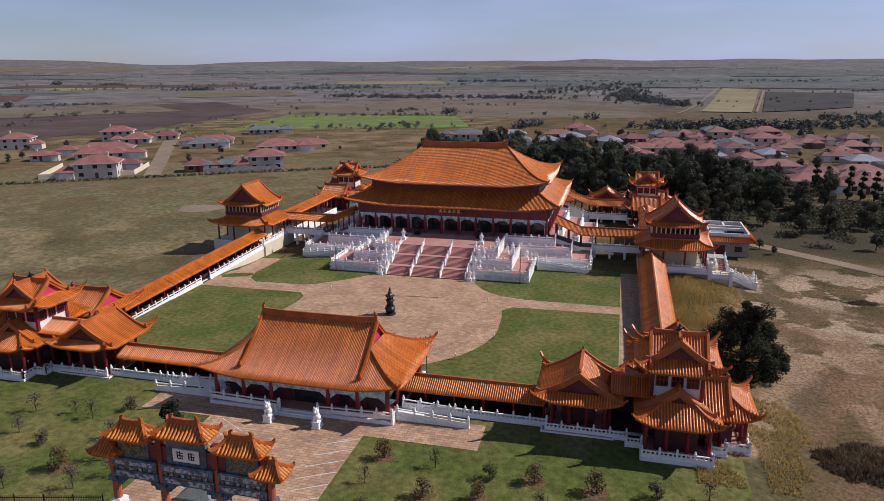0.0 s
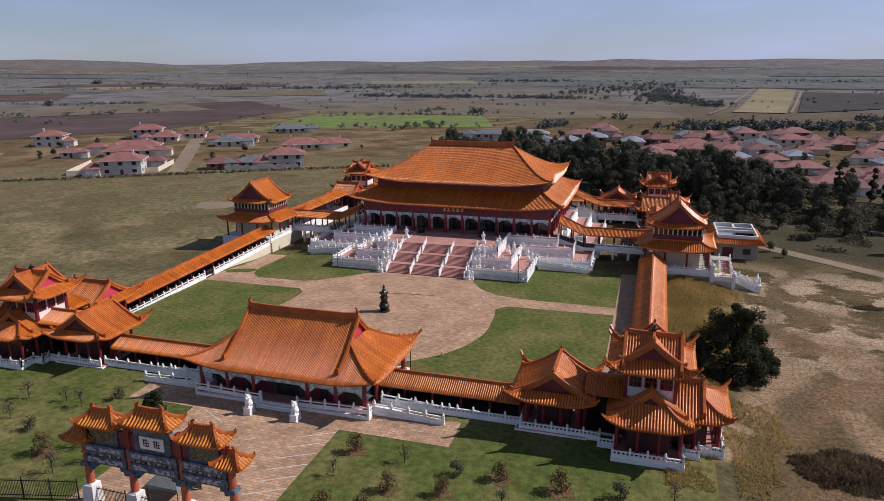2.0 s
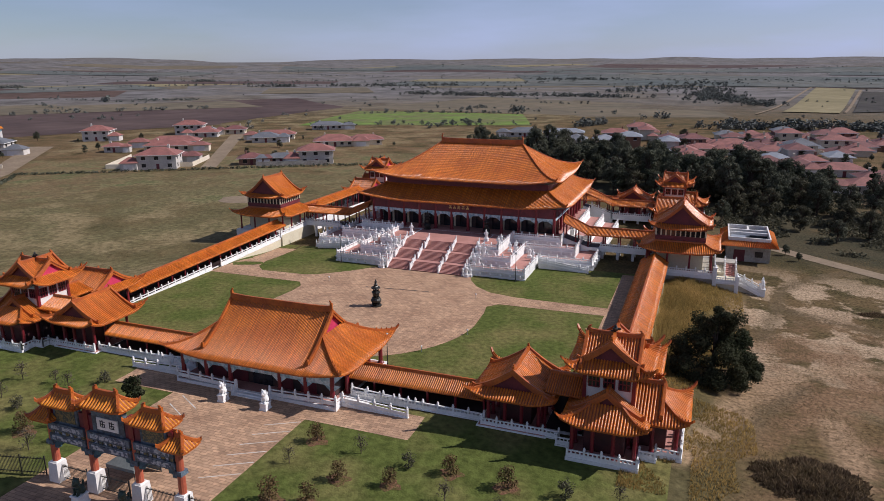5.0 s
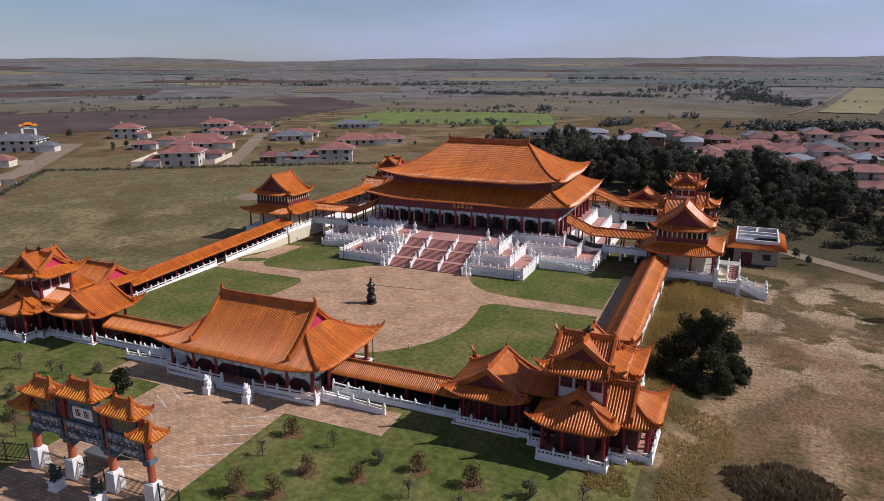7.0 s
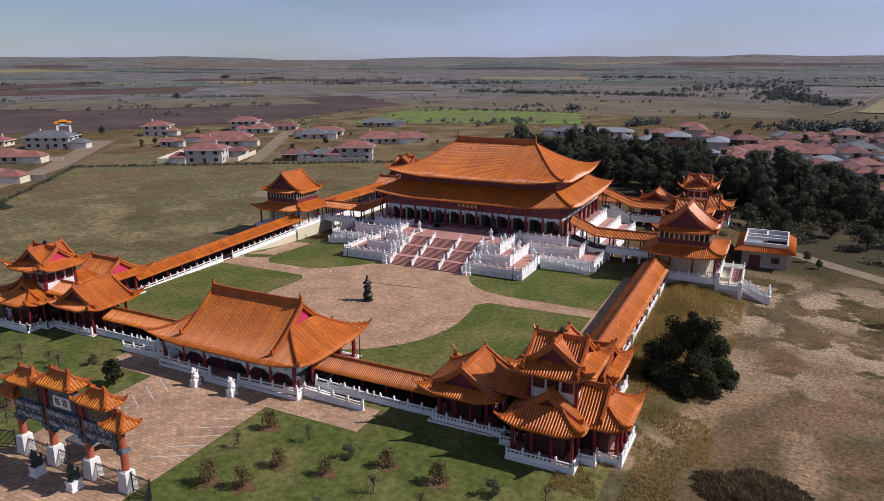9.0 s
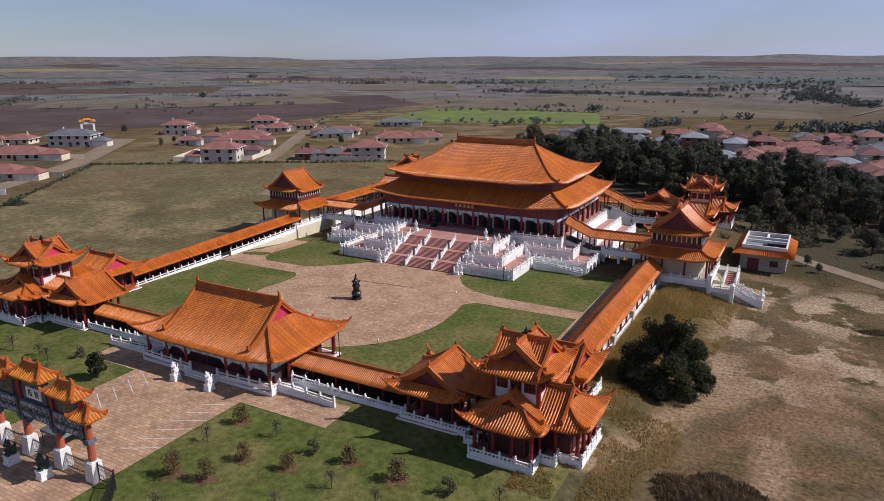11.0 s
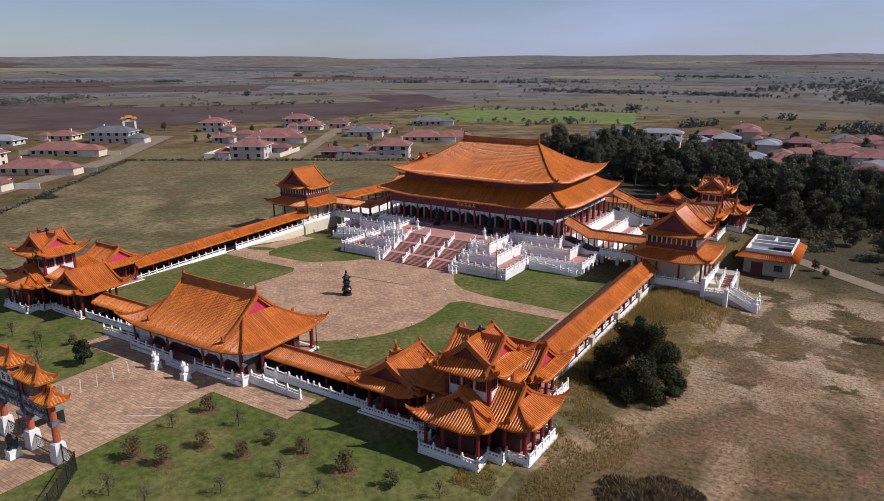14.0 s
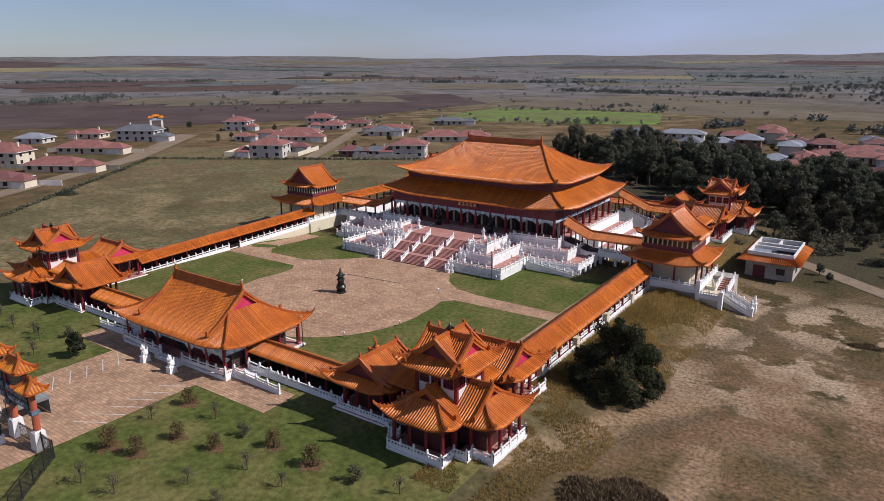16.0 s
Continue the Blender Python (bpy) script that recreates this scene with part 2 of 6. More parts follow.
# ---- the land's height ----
def land(x, y):
    """Height of the ground: level within the walls, lower outside, falling to a valley and rising to far hills."""
    out = max(abs(x) - 41.0, y - 84.0, 0.0)
    r = math.hypot(x, y - 20)
    z = -0.22 * smooth(-y, 28.5, 31.5)
    side = -1.3 if x < 0 else -1.9
    z += side * smooth(out, 0.0, 12.0) * smooth(y, -38, -10)
    z -= 0.75 * smooth(x, 38.6, 40.4) * smooth(y, -14, -6) * (1 - smooth(x, 41, 52)) * (1 - smooth(y, 60, 75))
    z -= 1.0 * smooth(y, 12, 26) * smooth(-x, 20, 34) * (1 - smooth(out, 0, 6))
    z += 0.95 * smooth(y, 12, 25) * (1 - smooth(y, 31, 40)) * smooth(x, 40.2, 42.5) * (1 - smooth(x, 47, 56))
    z += -1.5 * smooth(r, 90, 200) - 10.0 * smooth(r, 250, 800)
    if r > 700:
        far = (r - 700) / 4100
        a = math.atan2(x, y)
        z += 60 * far ** 1.35 + 18 * smooth(far, 0.15, 1.0) * (noise.noise((x / 900, y / 900, 3.1))) + 6 * math.sin(5 * a + 1.0) * far + 11 * smooth(far, 0.1, 0.6) * noise.noise((x / 380, y / 520, 1.7))
    return z


# ---- roofs ----
def rise(s):
    return 0.56 * s + 0.44 * max(s, 0.0) ** 1.9


def hip_gable_roof(parent, m, A, B, G, ze, zr, lift, tile=TILE, pitch=0.28, upper=False, gable=PINK, ridge_h=0.55, body=None, ornaments=True, hip=False, skirt=0.0):
    """A hipped roof with gables, its ridge along x, on eaves of 2A by 2B; G is half the ridge. With upper, only the gabled top;
    with hip, four plain slopes; with skirt, only the lowest so many metres, round a storey above."""
    H = zr - ze
    if skirt:
        G = A - skirt
    k = B / (A - G) if hip else 1.0
    d0 = B if hip else A - G
    top_d = skirt or B

    def lifted(x, y):
        sx, sy = clip((abs(x) / A - 0.55) / 0.45), clip((abs(y) / B - 0.45) / 0.55)
        return lift * (sx * sy) ** 1.6

    def at(x, y, d):
        return (x, y, ze + H * rise(d / B) + lifted(x, y))

    pan, ribs = MB(), MB()

    def column(p, dlo0, dhi0, dlo1, dhi1, u0, u1, nd):
        """A strip of pan tiles between u0 and u1, and the round row on its middle."""
        rows = []
        for j in range(nd + 1):
            a, b = dlo0 + (dhi0 - dlo0) * j / nd, dlo1 + (dhi1 - dlo1) * j / nd
            rows.append((p(u0, a), p(u1, b)))
        k = len(pan.v)
        for a, b in rows:
            pan.v += [a, b]
        pan.f += [(k + 2 * j, k + 2 * j + 1, k + 2 * j + 3, k + 2 * j + 2) for j in range(nd)]
        uc, w = (u0 + u1) / 2, (u1 - u0) * 0.30
        lo, hi = (dlo0 + dlo1) / 2, (dhi0 + dhi1) / 2
        if hi - lo < 0.25:
            return
        k = len(ribs.v)
        for j in range(nd + 1):
            d = lo + (hi - lo) * j / nd - (0.06 if j == 0 else 0)
            a, c, b = p(uc - w, d), p(uc, d), p(uc + w, d)
            h = 0.34 * (u1 - u0)
            ribs.v += [a, (c[0] - (c[0] - a[0]) * 0.55, c[1] - (c[1] - a[1]) * 0.55, c[2] + h * 0.85), (c[0] + (b[0] - c[0]) * 0.55, c[1] + (b[1] - c[1]) * 0.55, c[2] + h * 0.85), b]
        for j in range(nd):
            q = k + 4 * j
            ribs.f += [(q + i, q + i + 1, q + 5 + i, q + 4 + i) for i in range(3)]
        ribs.f.append((k + 3, k + 2, k + 1, k))

    for side in (-1, 1):
        front = lambda u, d, s=side: at(u, s * (B - d), d)
        for x0, x1 in (((-G, G),) if upper else ((-A, -G), (-G, G), (G, A))):
            n = max(1, round((x1 - x0) / pitch))
            for i in range(n):
                a, b = x0 + (x1 - x0) * i / n, x0 + (x1 - x0) * (i + 1) / n
                mid = abs(a + b) / 2 < G
                lo = d0 if upper else 0.0
                column(front, lo, top_d if mid else k * (A - abs(a)), lo, top_d if mid else k * (A - abs(b)), a, b, 9 if mid else 5)
        if not upper:
            end = lambda u, d, s=side: at(s * (A - d / k), u, d)
            n = max(1, round(2 * B / pitch))
            for i in range(n):
                a, b = -B + 2 * B * i / n, -B + 2 * B * (i + 1) / n
                column(end, 0, min(d0, B - abs(a)), 0, min(d0, B - abs(b)), a, b, 5)
    top = part("roof", pan.weld(), PAN, parent, m=m)
    part("tiling", ribs, tile, top, kind="stuff", smooth=True)
    if skirt:
        cap = MB()
        for s in (-1, 1):
            zc = ze + H * rise(skirt / B)
            cap.beam([(-G, s * (B - skirt), zc), (G, s * (B - skirt), zc)], 0.3, 0.25)
            cap.beam([(s * G, -(B - skirt), zc), (s * G, B - skirt, zc)], 0.3, 0.25)
        part("ridge", cap, RIDGE, top)
    else:
        r = MB().beam([(x, 0, zr - 0.1 + 0.16 * abs(x / G) ** 6) for x in [G * i / 8 for i in range(-8, 9)]], 0.34, ridge_h)
        part("ridge", r, RIDGE, top)
    for s in (-1, 1):
        if ornaments and not skirt:
            q = min(1.0, 0.35 + A / 12)
            o = MB().beam([(s * (G - 0.25), 0, zr), (s * G, 0, zr), (s * (G + 0.02), 0, zr)], 0.3, ridge_h * (1 + 0.55 * q))
            o.beam([(s * (G - 0.1), 0, zr + ridge_h * (1 + 0.5 * q)), (s * (G - 0.32), 0, zr + ridge_h * (1 + 0.7 * q))], 0.16, 0.22 * q)
            part("ridge_ornament", o, RIDGE, top)
        wall = MB()
        if hip or skirt:
            ys = []
        else:
            ys = [(B - d0) * i / 10 for i in range(-10, 11)]
        x = s * (G - 0.22)
        zb = ze + H * rise(d0 / B) - 0.15
        for a, b in zip(ys, ys[1:]):
            wall.quad((x, a, zb), (x, b, zb), (x, b, ze + H * rise((B - abs(b)) / B) - 0.08), (x, a, ze + H * rise((B - abs(a)) / B) - 0.08))
        if ys:
            part("gable", wall, gable, top, "painted gable panel")
        for t in (-1, 1):
            if ys:
                d1 = d0 - 0.2 if upper else d0 * 0.3
                path = [(s * (G + 0.01), t * (B - d), ze + H * rise(d / B) + lifted(G, B - d) + 0.02) for d in [d1 + (B - d1) * i / 8 for i in range(9)]]
                v = MB().beam(path, 0.36, 0.34)
                v.beam([(p[0] + s * 0.02, p[1], p[2] - 0.36) for p in path if abs(p[1]) < B - d0], 0.18, 0.36)
                q = path[0]
                v.beam([q, (q[0], q[1] + t * 0.3, q[2] + 0.1)], 0.32, 0.62 * min(1.0, A / 6))
                part("verge_ridge", v, RIDGE, top)
            if not upper:
                h = MB()
                path = []
                for i in range(9):
                    f = i / 8
                    xx, yy = s * (G + (A - G) * f), t * (B - d0 + d0 * f)
                    d = d0 * (1 - f) if not skirt else skirt * (1 - f)
                    path.append(at(xx, yy, d))
                q = min(1.0, A / 4.5)
                tip = Vector(path[-1]) + Vector((s * 0.3, t * 0.3, 0.4)) * q
                h.beam([(p[0], p[1], p[2] - 0.02) for p in path] + [tuple(tip)], 0.28, 0.26)
                for f in (0.62, 0.72, 0.82, 0.92):
                    p = Vector(path[0]).lerp(path[-1], f)
                    z = at(p.x, p.y, d0 * (1 - f))[2]
                    h.box(p.x, p.y, z + 0.18, 0.14, 0.14, 0.26 * q, 0.04)
                part("hip_ridge", h, RIDGE, top)
    if not upper:
        e, sof = MB(), MB()
        ring = []
        n = 14
        for i in range(n):
            ring.append((-A + 2 * A * i / n, -B))
        for i in range(n):
            ring.append((A, -B + 2 * B * i / n))
        for i in range(n):
            ring.append((A - 2 * A * i / n, B))
        for i in range(n):
            ring.append((-A, B - 2 * B * i / n))
        bx, by = body or (A * 0.8, B * 0.78)
        for (a, b), (c, d) in zip(ring, ring[1:] + ring[:1]):
            p, q = at(a, b, 0), at(c, d, 0)
            lo = lambda u, k=0.2: (u[0], u[1], u[2] - k)
            e.quad(lo(p), lo(q), q, p)
            i0 = (clip(a, -bx, bx), clip(b, -by, by), ze - 0.1)
            i1 = (clip(c, -bx, bx), clip(d, -by, by), ze - 0.1)
            sof.quad(i0, i1, lo(q), lo(p))
        part("eave_board", e, RIDGE, top)
        part("soffit", sof, SOFFIT, top, "painted underside of the eaves")
    return top


def ridge_roof(parent, p0, p1, half, rise_h, tile=TILE, pitch=0.28):
    """A plain two-sided roof from p0 to p1 (ends of its ridge), which may slope along its length."""
    p0, p1 = Vector(p0), Vector(p1)
    d = p1 - p0
    side = Vector((-d.y, d.x, 0)).normalized()
    n = max(1, round(d.length / pitch))
    pan, ribs, r = MB(), MB(), MB()
    f = lambda t, s, q: p0 + d * t + side * (s * half * q) + Vector((0, 0, -rise_h * (q * 1.25 - 0.25 * q * q)))
    for s in (-1, 1):
        for i in range(n):
            t0, t1 = i / n, (i + 1) / n
            tc, w = (t0 + t1) / 2, 0.3 / n
            k = len(pan.v)
            for j in range(5):
                pan.v += [tuple(f(t0, s, j / 4)), tuple(f(t1, s, j / 4))]
            pan.f += [(k + 2 * j, k + 2 * j + 1, k + 2 * j + 3, k + 2 * j + 2) for j in range(4)]
            k = len(ribs.v)
            up = Vector((0, 0, 0.1))
            for j in range(5):
                q = j / 4 * (1.03 if j == 4 else 1)
                ribs.v += [tuple(f(tc - w, s, q)), tuple(f(tc - w * 0.55, s, q) + up), tuple(f(tc + w * 0.55, s, q) + up), tuple(f(tc + w, s, q))]
            for j in range(4):
                a = k + 4 * j
                ribs.f += [(a + c, a + c + 1, a + 5 + c, a + 4 + c) for c in range(3)]
            ribs.f.append((k + 16, k + 17, k + 18, k + 19))
    top = part("roof", pan.weld(), PAN, parent)
    part("tiling", ribs, tile, top, kind="stuff", smooth=True)
    part("ridge", MB().beam([p0 - Vector((0, 0, 0.05)), p1 - Vector((0, 0, 0.05))], 0.3, 0.32), RIDGE, top)
    under = MB()
    for s in (-1, 1):
        a, b = f(0, s, 1), f(1, s, 1)
        z = Vector((0, 0, -0.16))
        under.quad(a + z, b + z, b, a)
        under.quad(a + z, b + z, p1 + z * 2, p0 + z * 2)
    part("eave_board", under, RIDGE, top)
    for p in (p0, p1):
        e = MB()
        a, b = p - side * half * 0.96 - Vector((0, 0, rise_h)), p + side * half * 0.96 - Vector((0, 0, rise_h))
        e.beam([a, p - Vector((0, 0, 0.2)), b], 0.16, 0.2)
        part("verge_ridge", e, RIDGE, top)
    return top


# ---- balustrades, columns ----
pm = MB()
pm.box(0, 0, 0, 0.2, 0.2, 0.95)
pm.box(0, 0, 0.95, 0.24, 0.24, 0.05)
pm.lathe(((0.06, 1.0), (0.1, 1.05), (0.105, 1.14), (0.07, 1.22), (0.02, 1.26)), 8)
POST = pm.mesh("post", MARBLE)
pm = MB()
pm.boxb(0, -0.05, 0.03, 1, 0.05, 0.46)
pm.boxb(0, -0.07, 0.7, 1, 0.07, 0.81)
for i in (0.2, 0.5, 0.8):
    pm.boxb(i - 0.06, -0.04, 0.46, i + 0.06, 0.04, 0.71, 0.015)
PANEL = pm.mesh("panel", MARBLE)


def balustrade(p0, p1, group="balustrades", label="white carved stone balustrade on the platform edge", step=1.75, plinth=0.0, last=True):
    """Posts and panels from p0 to p1; plinth: height of the stone kerb below, down from the run's foot."""
    p0, p1 = Vector(p0), Vector(p1)
    d = p1 - p0
    flat = Vector((d.x, d.y, 0)).length
    n = max(1, round(flat / step))
    yaw = math.degrees(math.atan2(d.y, d.x))
    th = thing("balustrade", label, "balustrade", pose(p0.x, p0.y, p0.z, 0, 0, yaw), group)
    slope = math.atan2(d.z, flat)
    for i in range(n + (1 if last else 0)):
        part("post", POST, None, th, m=pose(flat * i / n, 0, d.z * i / n))
    for i in range(n):
        L = flat / n - 0.2
        sh = Matrix.Identity(4)
        sh[2][0] = math.tan(slope)
        x = flat * i / n + 0.1
        if abs(slope) < 0.01:
            part("panel", PANEL, None, th, m=Matrix.Translation((x, 0, d.z * i / n)) @ Matrix.Diagonal((L, 1, 1, 1)))
        else:
            mb = MB()
            k = math.tan(slope)
            for z0, z1, w in ((0.03, 0.48, 0.05), (0.7, 0.81, 0.07)):
                a, b = k * x, k * (x + L)
                mb.add([(x, -w, a + z0), (x + L, -w, b + z0), (x + L, w, b + z0), (x, w, a + z0), (x, -w, a + z1), (x + L, -w, b + z1), (x + L, w, b + z1), (x, w, a + z1)],
                       ((3, 2, 1, 0), (4, 5, 6, 7), (0, 1, 5, 4), (1, 2, 6, 5), (2, 3, 7, 6), (3, 0, 4, 7)))
            part("panel", mb, MARBLE, th)
    if plinth:
        mb = MB()
        w = 0.16
        mb.add([(-0.14, -w, -plinth), (flat + 0.14, -w, d.z - plinth), (flat + 0.14, w, d.z - plinth), (-0.14, w, -plinth), (-0.14, -w, 0.02), (flat + 0.14, -w, d.z + 0.02), (flat + 0.14, w, d.z + 0.02), (-0.14, w, 0.02)],
               ((3, 2, 1, 0), (4, 5, 6, 7), (0, 1, 5, 4), (1, 2, 6, 5), (2, 3, 7, 6), (3, 0, 4, 7)))
        part("plinth", mb, MARBLE, th)
    return th


def balustrade_line(points, **k):
    for a, b in zip(points, points[1:]):
        balustrade(a, b, **k)


def column(parent, x, y, z0, z1, r=0.2, mat=REDPAINT):
    c = MB().lathe(((r * 1.5, z0), (r * 1.5, z0 + 0.12), (r * 1.05, z0 + 0.26), (r, z0 + 0.3), (r * 0.94, z1)), 10, x, y)
    return part("column", c, mat, parent, smooth=False)

# ---- gate hall ----
def wall_ring(mb, x0, y0, x1, y1, z0, z1, t=0.25):
    mb.boxb(x0, y0, z0, x1, y0 + t, z1)
    mb.boxb(x0, y1 - t, z0, x1, y1, z1)
    mb.boxb(x0, y0 + t, z0, x0 + t, y1 - t, z1)
    mb.boxb(x1 - t, y0 + t, z0, x1, y1 - t, z1)
    return mb


def gate_hall():
    th = thing("gate_hall", "entrance hall with orange glazed tile roof on red columns", "temple hall", pose(0, -24.55, 0))
    part("platform", MB().boxb(-10.6, -6.4, -1.0, 10.6, 6.4, 0.2), MARBLE, th, "white stone platform")
    part("floor", MB().boxb(-10.3, -6.1, 0.2, 10.3, 6.1, 0.23), REDFLOOR, th)
    xs = (-9.9, -6.6, -3.3, 3.3, 6.6, 9.9)
    for x in xs:
        for y in (-5.8, 5.8):
            column(th, x, y, 0.23, 3.55, 0.26)
    for y in (-2.6, 2.6):
        for x in (-9.9, 9.9):
            column(th, x, y, 0.23, 3.55, 0.26)
    beam = MB()
    for y in (-5.8, 5.8):
        beam.boxb(-10.1, y - 0.14, 2.5, 10.1, y + 0.14, 3.45)
    for x in (-9.9, 9.9):
        beam.boxb(x - 0.14, -5.66, 2.6, x + 0.14, 5.66, 3.45)
    part("beam", beam, BLUEBEAM, th, "pale blue painted beam")
    for x in xs:
        for s in (-1, 1):
            b = MB()
            b.add([(x + s * 0.24, -5.88, 2.5), (x + s * 1.0, -5.88, 2.5), (x + s * 0.24, -5.88, 1.85), (x + s * 0.24, -5.74, 2.5), (x + s * 1.0, -5.74, 2.5), (x + s * 0.24, -5.74, 1.85)],
                  ((0, 1, 2), (5, 4, 3), (0, 2, 5, 3), (1, 4, 5, 2)))
            part("bracket", b, BLUEBEAM, th)
    walls = wall_ring(MB(), -9.2, -4.3, 9.2, 4.3, 0.23, 3.5)
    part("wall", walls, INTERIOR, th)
    for x in (-6, -3, 3, 6):
        part("door_panel", MB().boxb(x - 1.0, -4.4, 0.25, x + 1.0, -4.32, 2.7), DARKRED, th)
    # no doorway is cut: a near-black panel carries its shade
    part("door_panel", MB().boxb(-1.3, -4.4, 0.25, 1.3, -4.32, 2.9), GLASS, th, "dark panel standing for the shade in a doorway")
    hip_gable_roof(th, pose(0, 0, 0), 11.5, 6.95, 6.9, 3.65, 8.4, 0.8, pitch=0.18, body=(10.1, 5.95), ridge_h=0.7)
    return th


gate_hall()
for s in (-1, 1):
    balustrade((s * 2.2, -30.85, 0.2), (s * 10.5, -30.85, 0.45), plinth=0.0)
    balustrade((s * 10.5, -30.85, 0.2), (s * 10.5, -29.7, 0.2))
    st = thing("gate_steps", "white stone steps between low rails at the gate hall's corner", "steps", pose(s * 10.6, -28.6, 0))
    for i in range(9):
        part("step", MB().boxb(min(s * i * 0.85, s * (i * 0.85 + 0.9)), -0.95, -1.0, max(s * i * 0.85, s * (i * 0.85 + 0.9)), 0.95, 0.2 - 0.075 * i), MARBLE, st)
    for y in (-29.7, -27.5):
        balustrade((s * 10.7, y, 0.4), (s * 18.3, y, 0.0), plinth=0.5, label="white stone stair rail beside the gate hall")
    for y in (-30.4,):
        balustrade((s * 2.3, -30.9, 0.15), (s * 2.3, -31.6, -0.2), plinth=0.5, label="short white stone rail at the entrance steps")
est = thing("entrance_steps", "white stone entrance steps to the gate hall", "steps", pose(0, -31.0, 0))
for i in range(2):
    part("step", MB().boxb(-2.1, -0.35 * (i + 1), -0.9, 2.1, -0.35 * i, 0.06 - 0.14 * i), MARBLE, est)


# ---- galleries ----
def gallery(p0, p1, ridge0, ridge1, floor0, floor1, label, half=1.95, wall_side=0, wall_mat=INTERIOR, step=3.0, rail=(), deep=2.5, rh=0.95):
    """A covered walk: floor, columns on both sides, tiled roof, and a wall on one side."""
    p0, p1 = Vector((*p0, 0)), Vector((*p1, 0))
    d = p1 - p0
    L = d.length
    yaw = math.degrees(math.atan2(d.y, d.x))
    th = thing("covered_gallery", label, "gallery", pose(p0.x, p0.y, 0, 0, 0, yaw), "galleries round the court")
    w = half - 0.55
    fl = MB()
    fl.add([(0, -w - 0.25, floor0 - deep), (L, -w - 0.25, floor1 - deep), (L, w + 0.25, floor1 - deep), (0, w + 0.25, floor0 - deep), (0, -w - 0.25, floor0), (L, -w - 0.25, floor1), (L, w + 0.25, floor1), (0, w + 0.25, floor0)],
           ((3, 2, 1, 0), (4, 5, 6, 7), (0, 1, 5, 4), (1, 2, 6, 5), (2, 3, 7, 6), (3, 0, 4, 7)))
    part("plinth", fl, MARBLE, th, "white stone base")
    # a dark sheet over the white base paints the gallery's shade
    fz = MB().add([(0.02, -w - 0.1, floor0 + 0.012), (L - 0.02, -w - 0.1, floor1 + 0.012), (L - 0.02, w + 0.1, floor1 + 0.012), (0.02, w + 0.1, floor0 + 0.012)], ((0, 1, 2, 3),))
    part("floor", fz, INTERIOR, th, "gallery floor darkened to stand for shade")
    n = max(1, round(L / step))
    z = lambda t, a, b: a + (b - a) * t
    if deep < 1:
        for i in range(n + 1):
            for y in (-w, w):
                part("pier", MB().box(L * i / n, y, -2.0, 0.45, 0.45, z(i / n, floor0, floor1) - deep + 2.0), WHITEWALL, th)
    for i in range(n + 1):
        t = i / n
        for y in (-w, w):
            column(th, L * t, y, z(t, floor0, floor1), z(t, ridge0, ridge1) - rh + 0.1, 0.14)
    ridge_roof(th, (0, 0, ridge0), (L, 0, ridge1), half, rh, pitch=0.24)
    for y in (-w, w):
        part("beam", MB().beam([(0, y, ridge0 - rh - 0.2), (L, y, ridge1 - rh - 0.2)], 0.14, 0.35), BLUEBEAM if wall_mat is INTERIOR else REDPAINT, th)
    if wall_side:
        y = wall_side * (w - 0.02)
        wl = MB().add([(0, y - 0.1, floor0), (L, y - 0.1, floor1), (L, y + 0.1, floor1), (0, y + 0.1, floor0), (0, y - 0.1, ridge0 - rh), (L, y - 0.1, ridge1 - rh), (L, y + 0.1, ridge1 - rh), (0, y + 0.1, ridge0 - rh)],
                      ((3, 2, 1, 0), (4, 5, 6, 7), (0, 1, 5, 4), (1, 2, 6, 5), (2, 3, 7, 6), (3, 0, 4, 7)))
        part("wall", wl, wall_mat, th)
    for y in rail:
        a = th.matrix_basis @ Vector((0, y, floor0))
        b = th.matrix_basis @ Vector((L, y, floor1))
        balustrade(a, b)
    return th


for s in (-1, 1):
    # front gallery, between the gate hall and the corner
    a, b = (s * 9.7, -25.0), (s * 25.6, -25.0)
    gallery(a, b, 2.95, 2.95, 0.1, 0.1, "covered gallery with orange tile roof beside the gate hall", wall_side=1 if s > 0 else -1)
    balustrade((s * 10.7, -27.6, 0.05), (s * 26.0, -27.6, 0.05), plinth=0.4, step=1.7)
    # link roofs from the corner tower to its halls
    gallery((s * 32.2, -25.0), (s * 36.4, -25.0), 5.4, 5.4, 0.25, 0.25, "short tiled link beside the corner tower", half=2.6, wall_side=1 if s > 0 else -1)
    gallery((s * 38.2, -23.0), (s * 38.2, -19.0), 5.4, 5.4, 0.25, 0.25, "short tiled link beside the corner tower", half=2.6)


# ---- corner towers with their pavilions ----
def lattice_window(parent, x0, x1, z0, z1, y, out, along="x"):
    """A dark window with red bars, flush in a wall; out: the outward sign."""
    def bx(a, b, c, d, q0, q1):
        lo, hi = min(y + out * q0, y + out * q1), max(y + out * q0, y + out * q1)
        return (a, lo, c, b, hi, d) if along == "x" else (lo, a, c, hi, b, d)
    w = part("window", MB().boxb(*bx(x0, x1, z0, z1, 0.0, 0.04)), GLASS, parent, "dark window with red lattice")
    bars = MB()
    for i in range(4):
        x = x0 + (x1 - x0) * i / 3
        bars.boxb(*bx(x - 0.05, x + 0.05, z0, z1, 0.035, 0.09))
    for z in (z0, (z0 + z1) / 2, z1):
        bars.boxb(*bx(x0, x1, z - 0.05, z + 0.05, 0.036, 0.08))
    part("lattice", bars, REDPAINT, w)


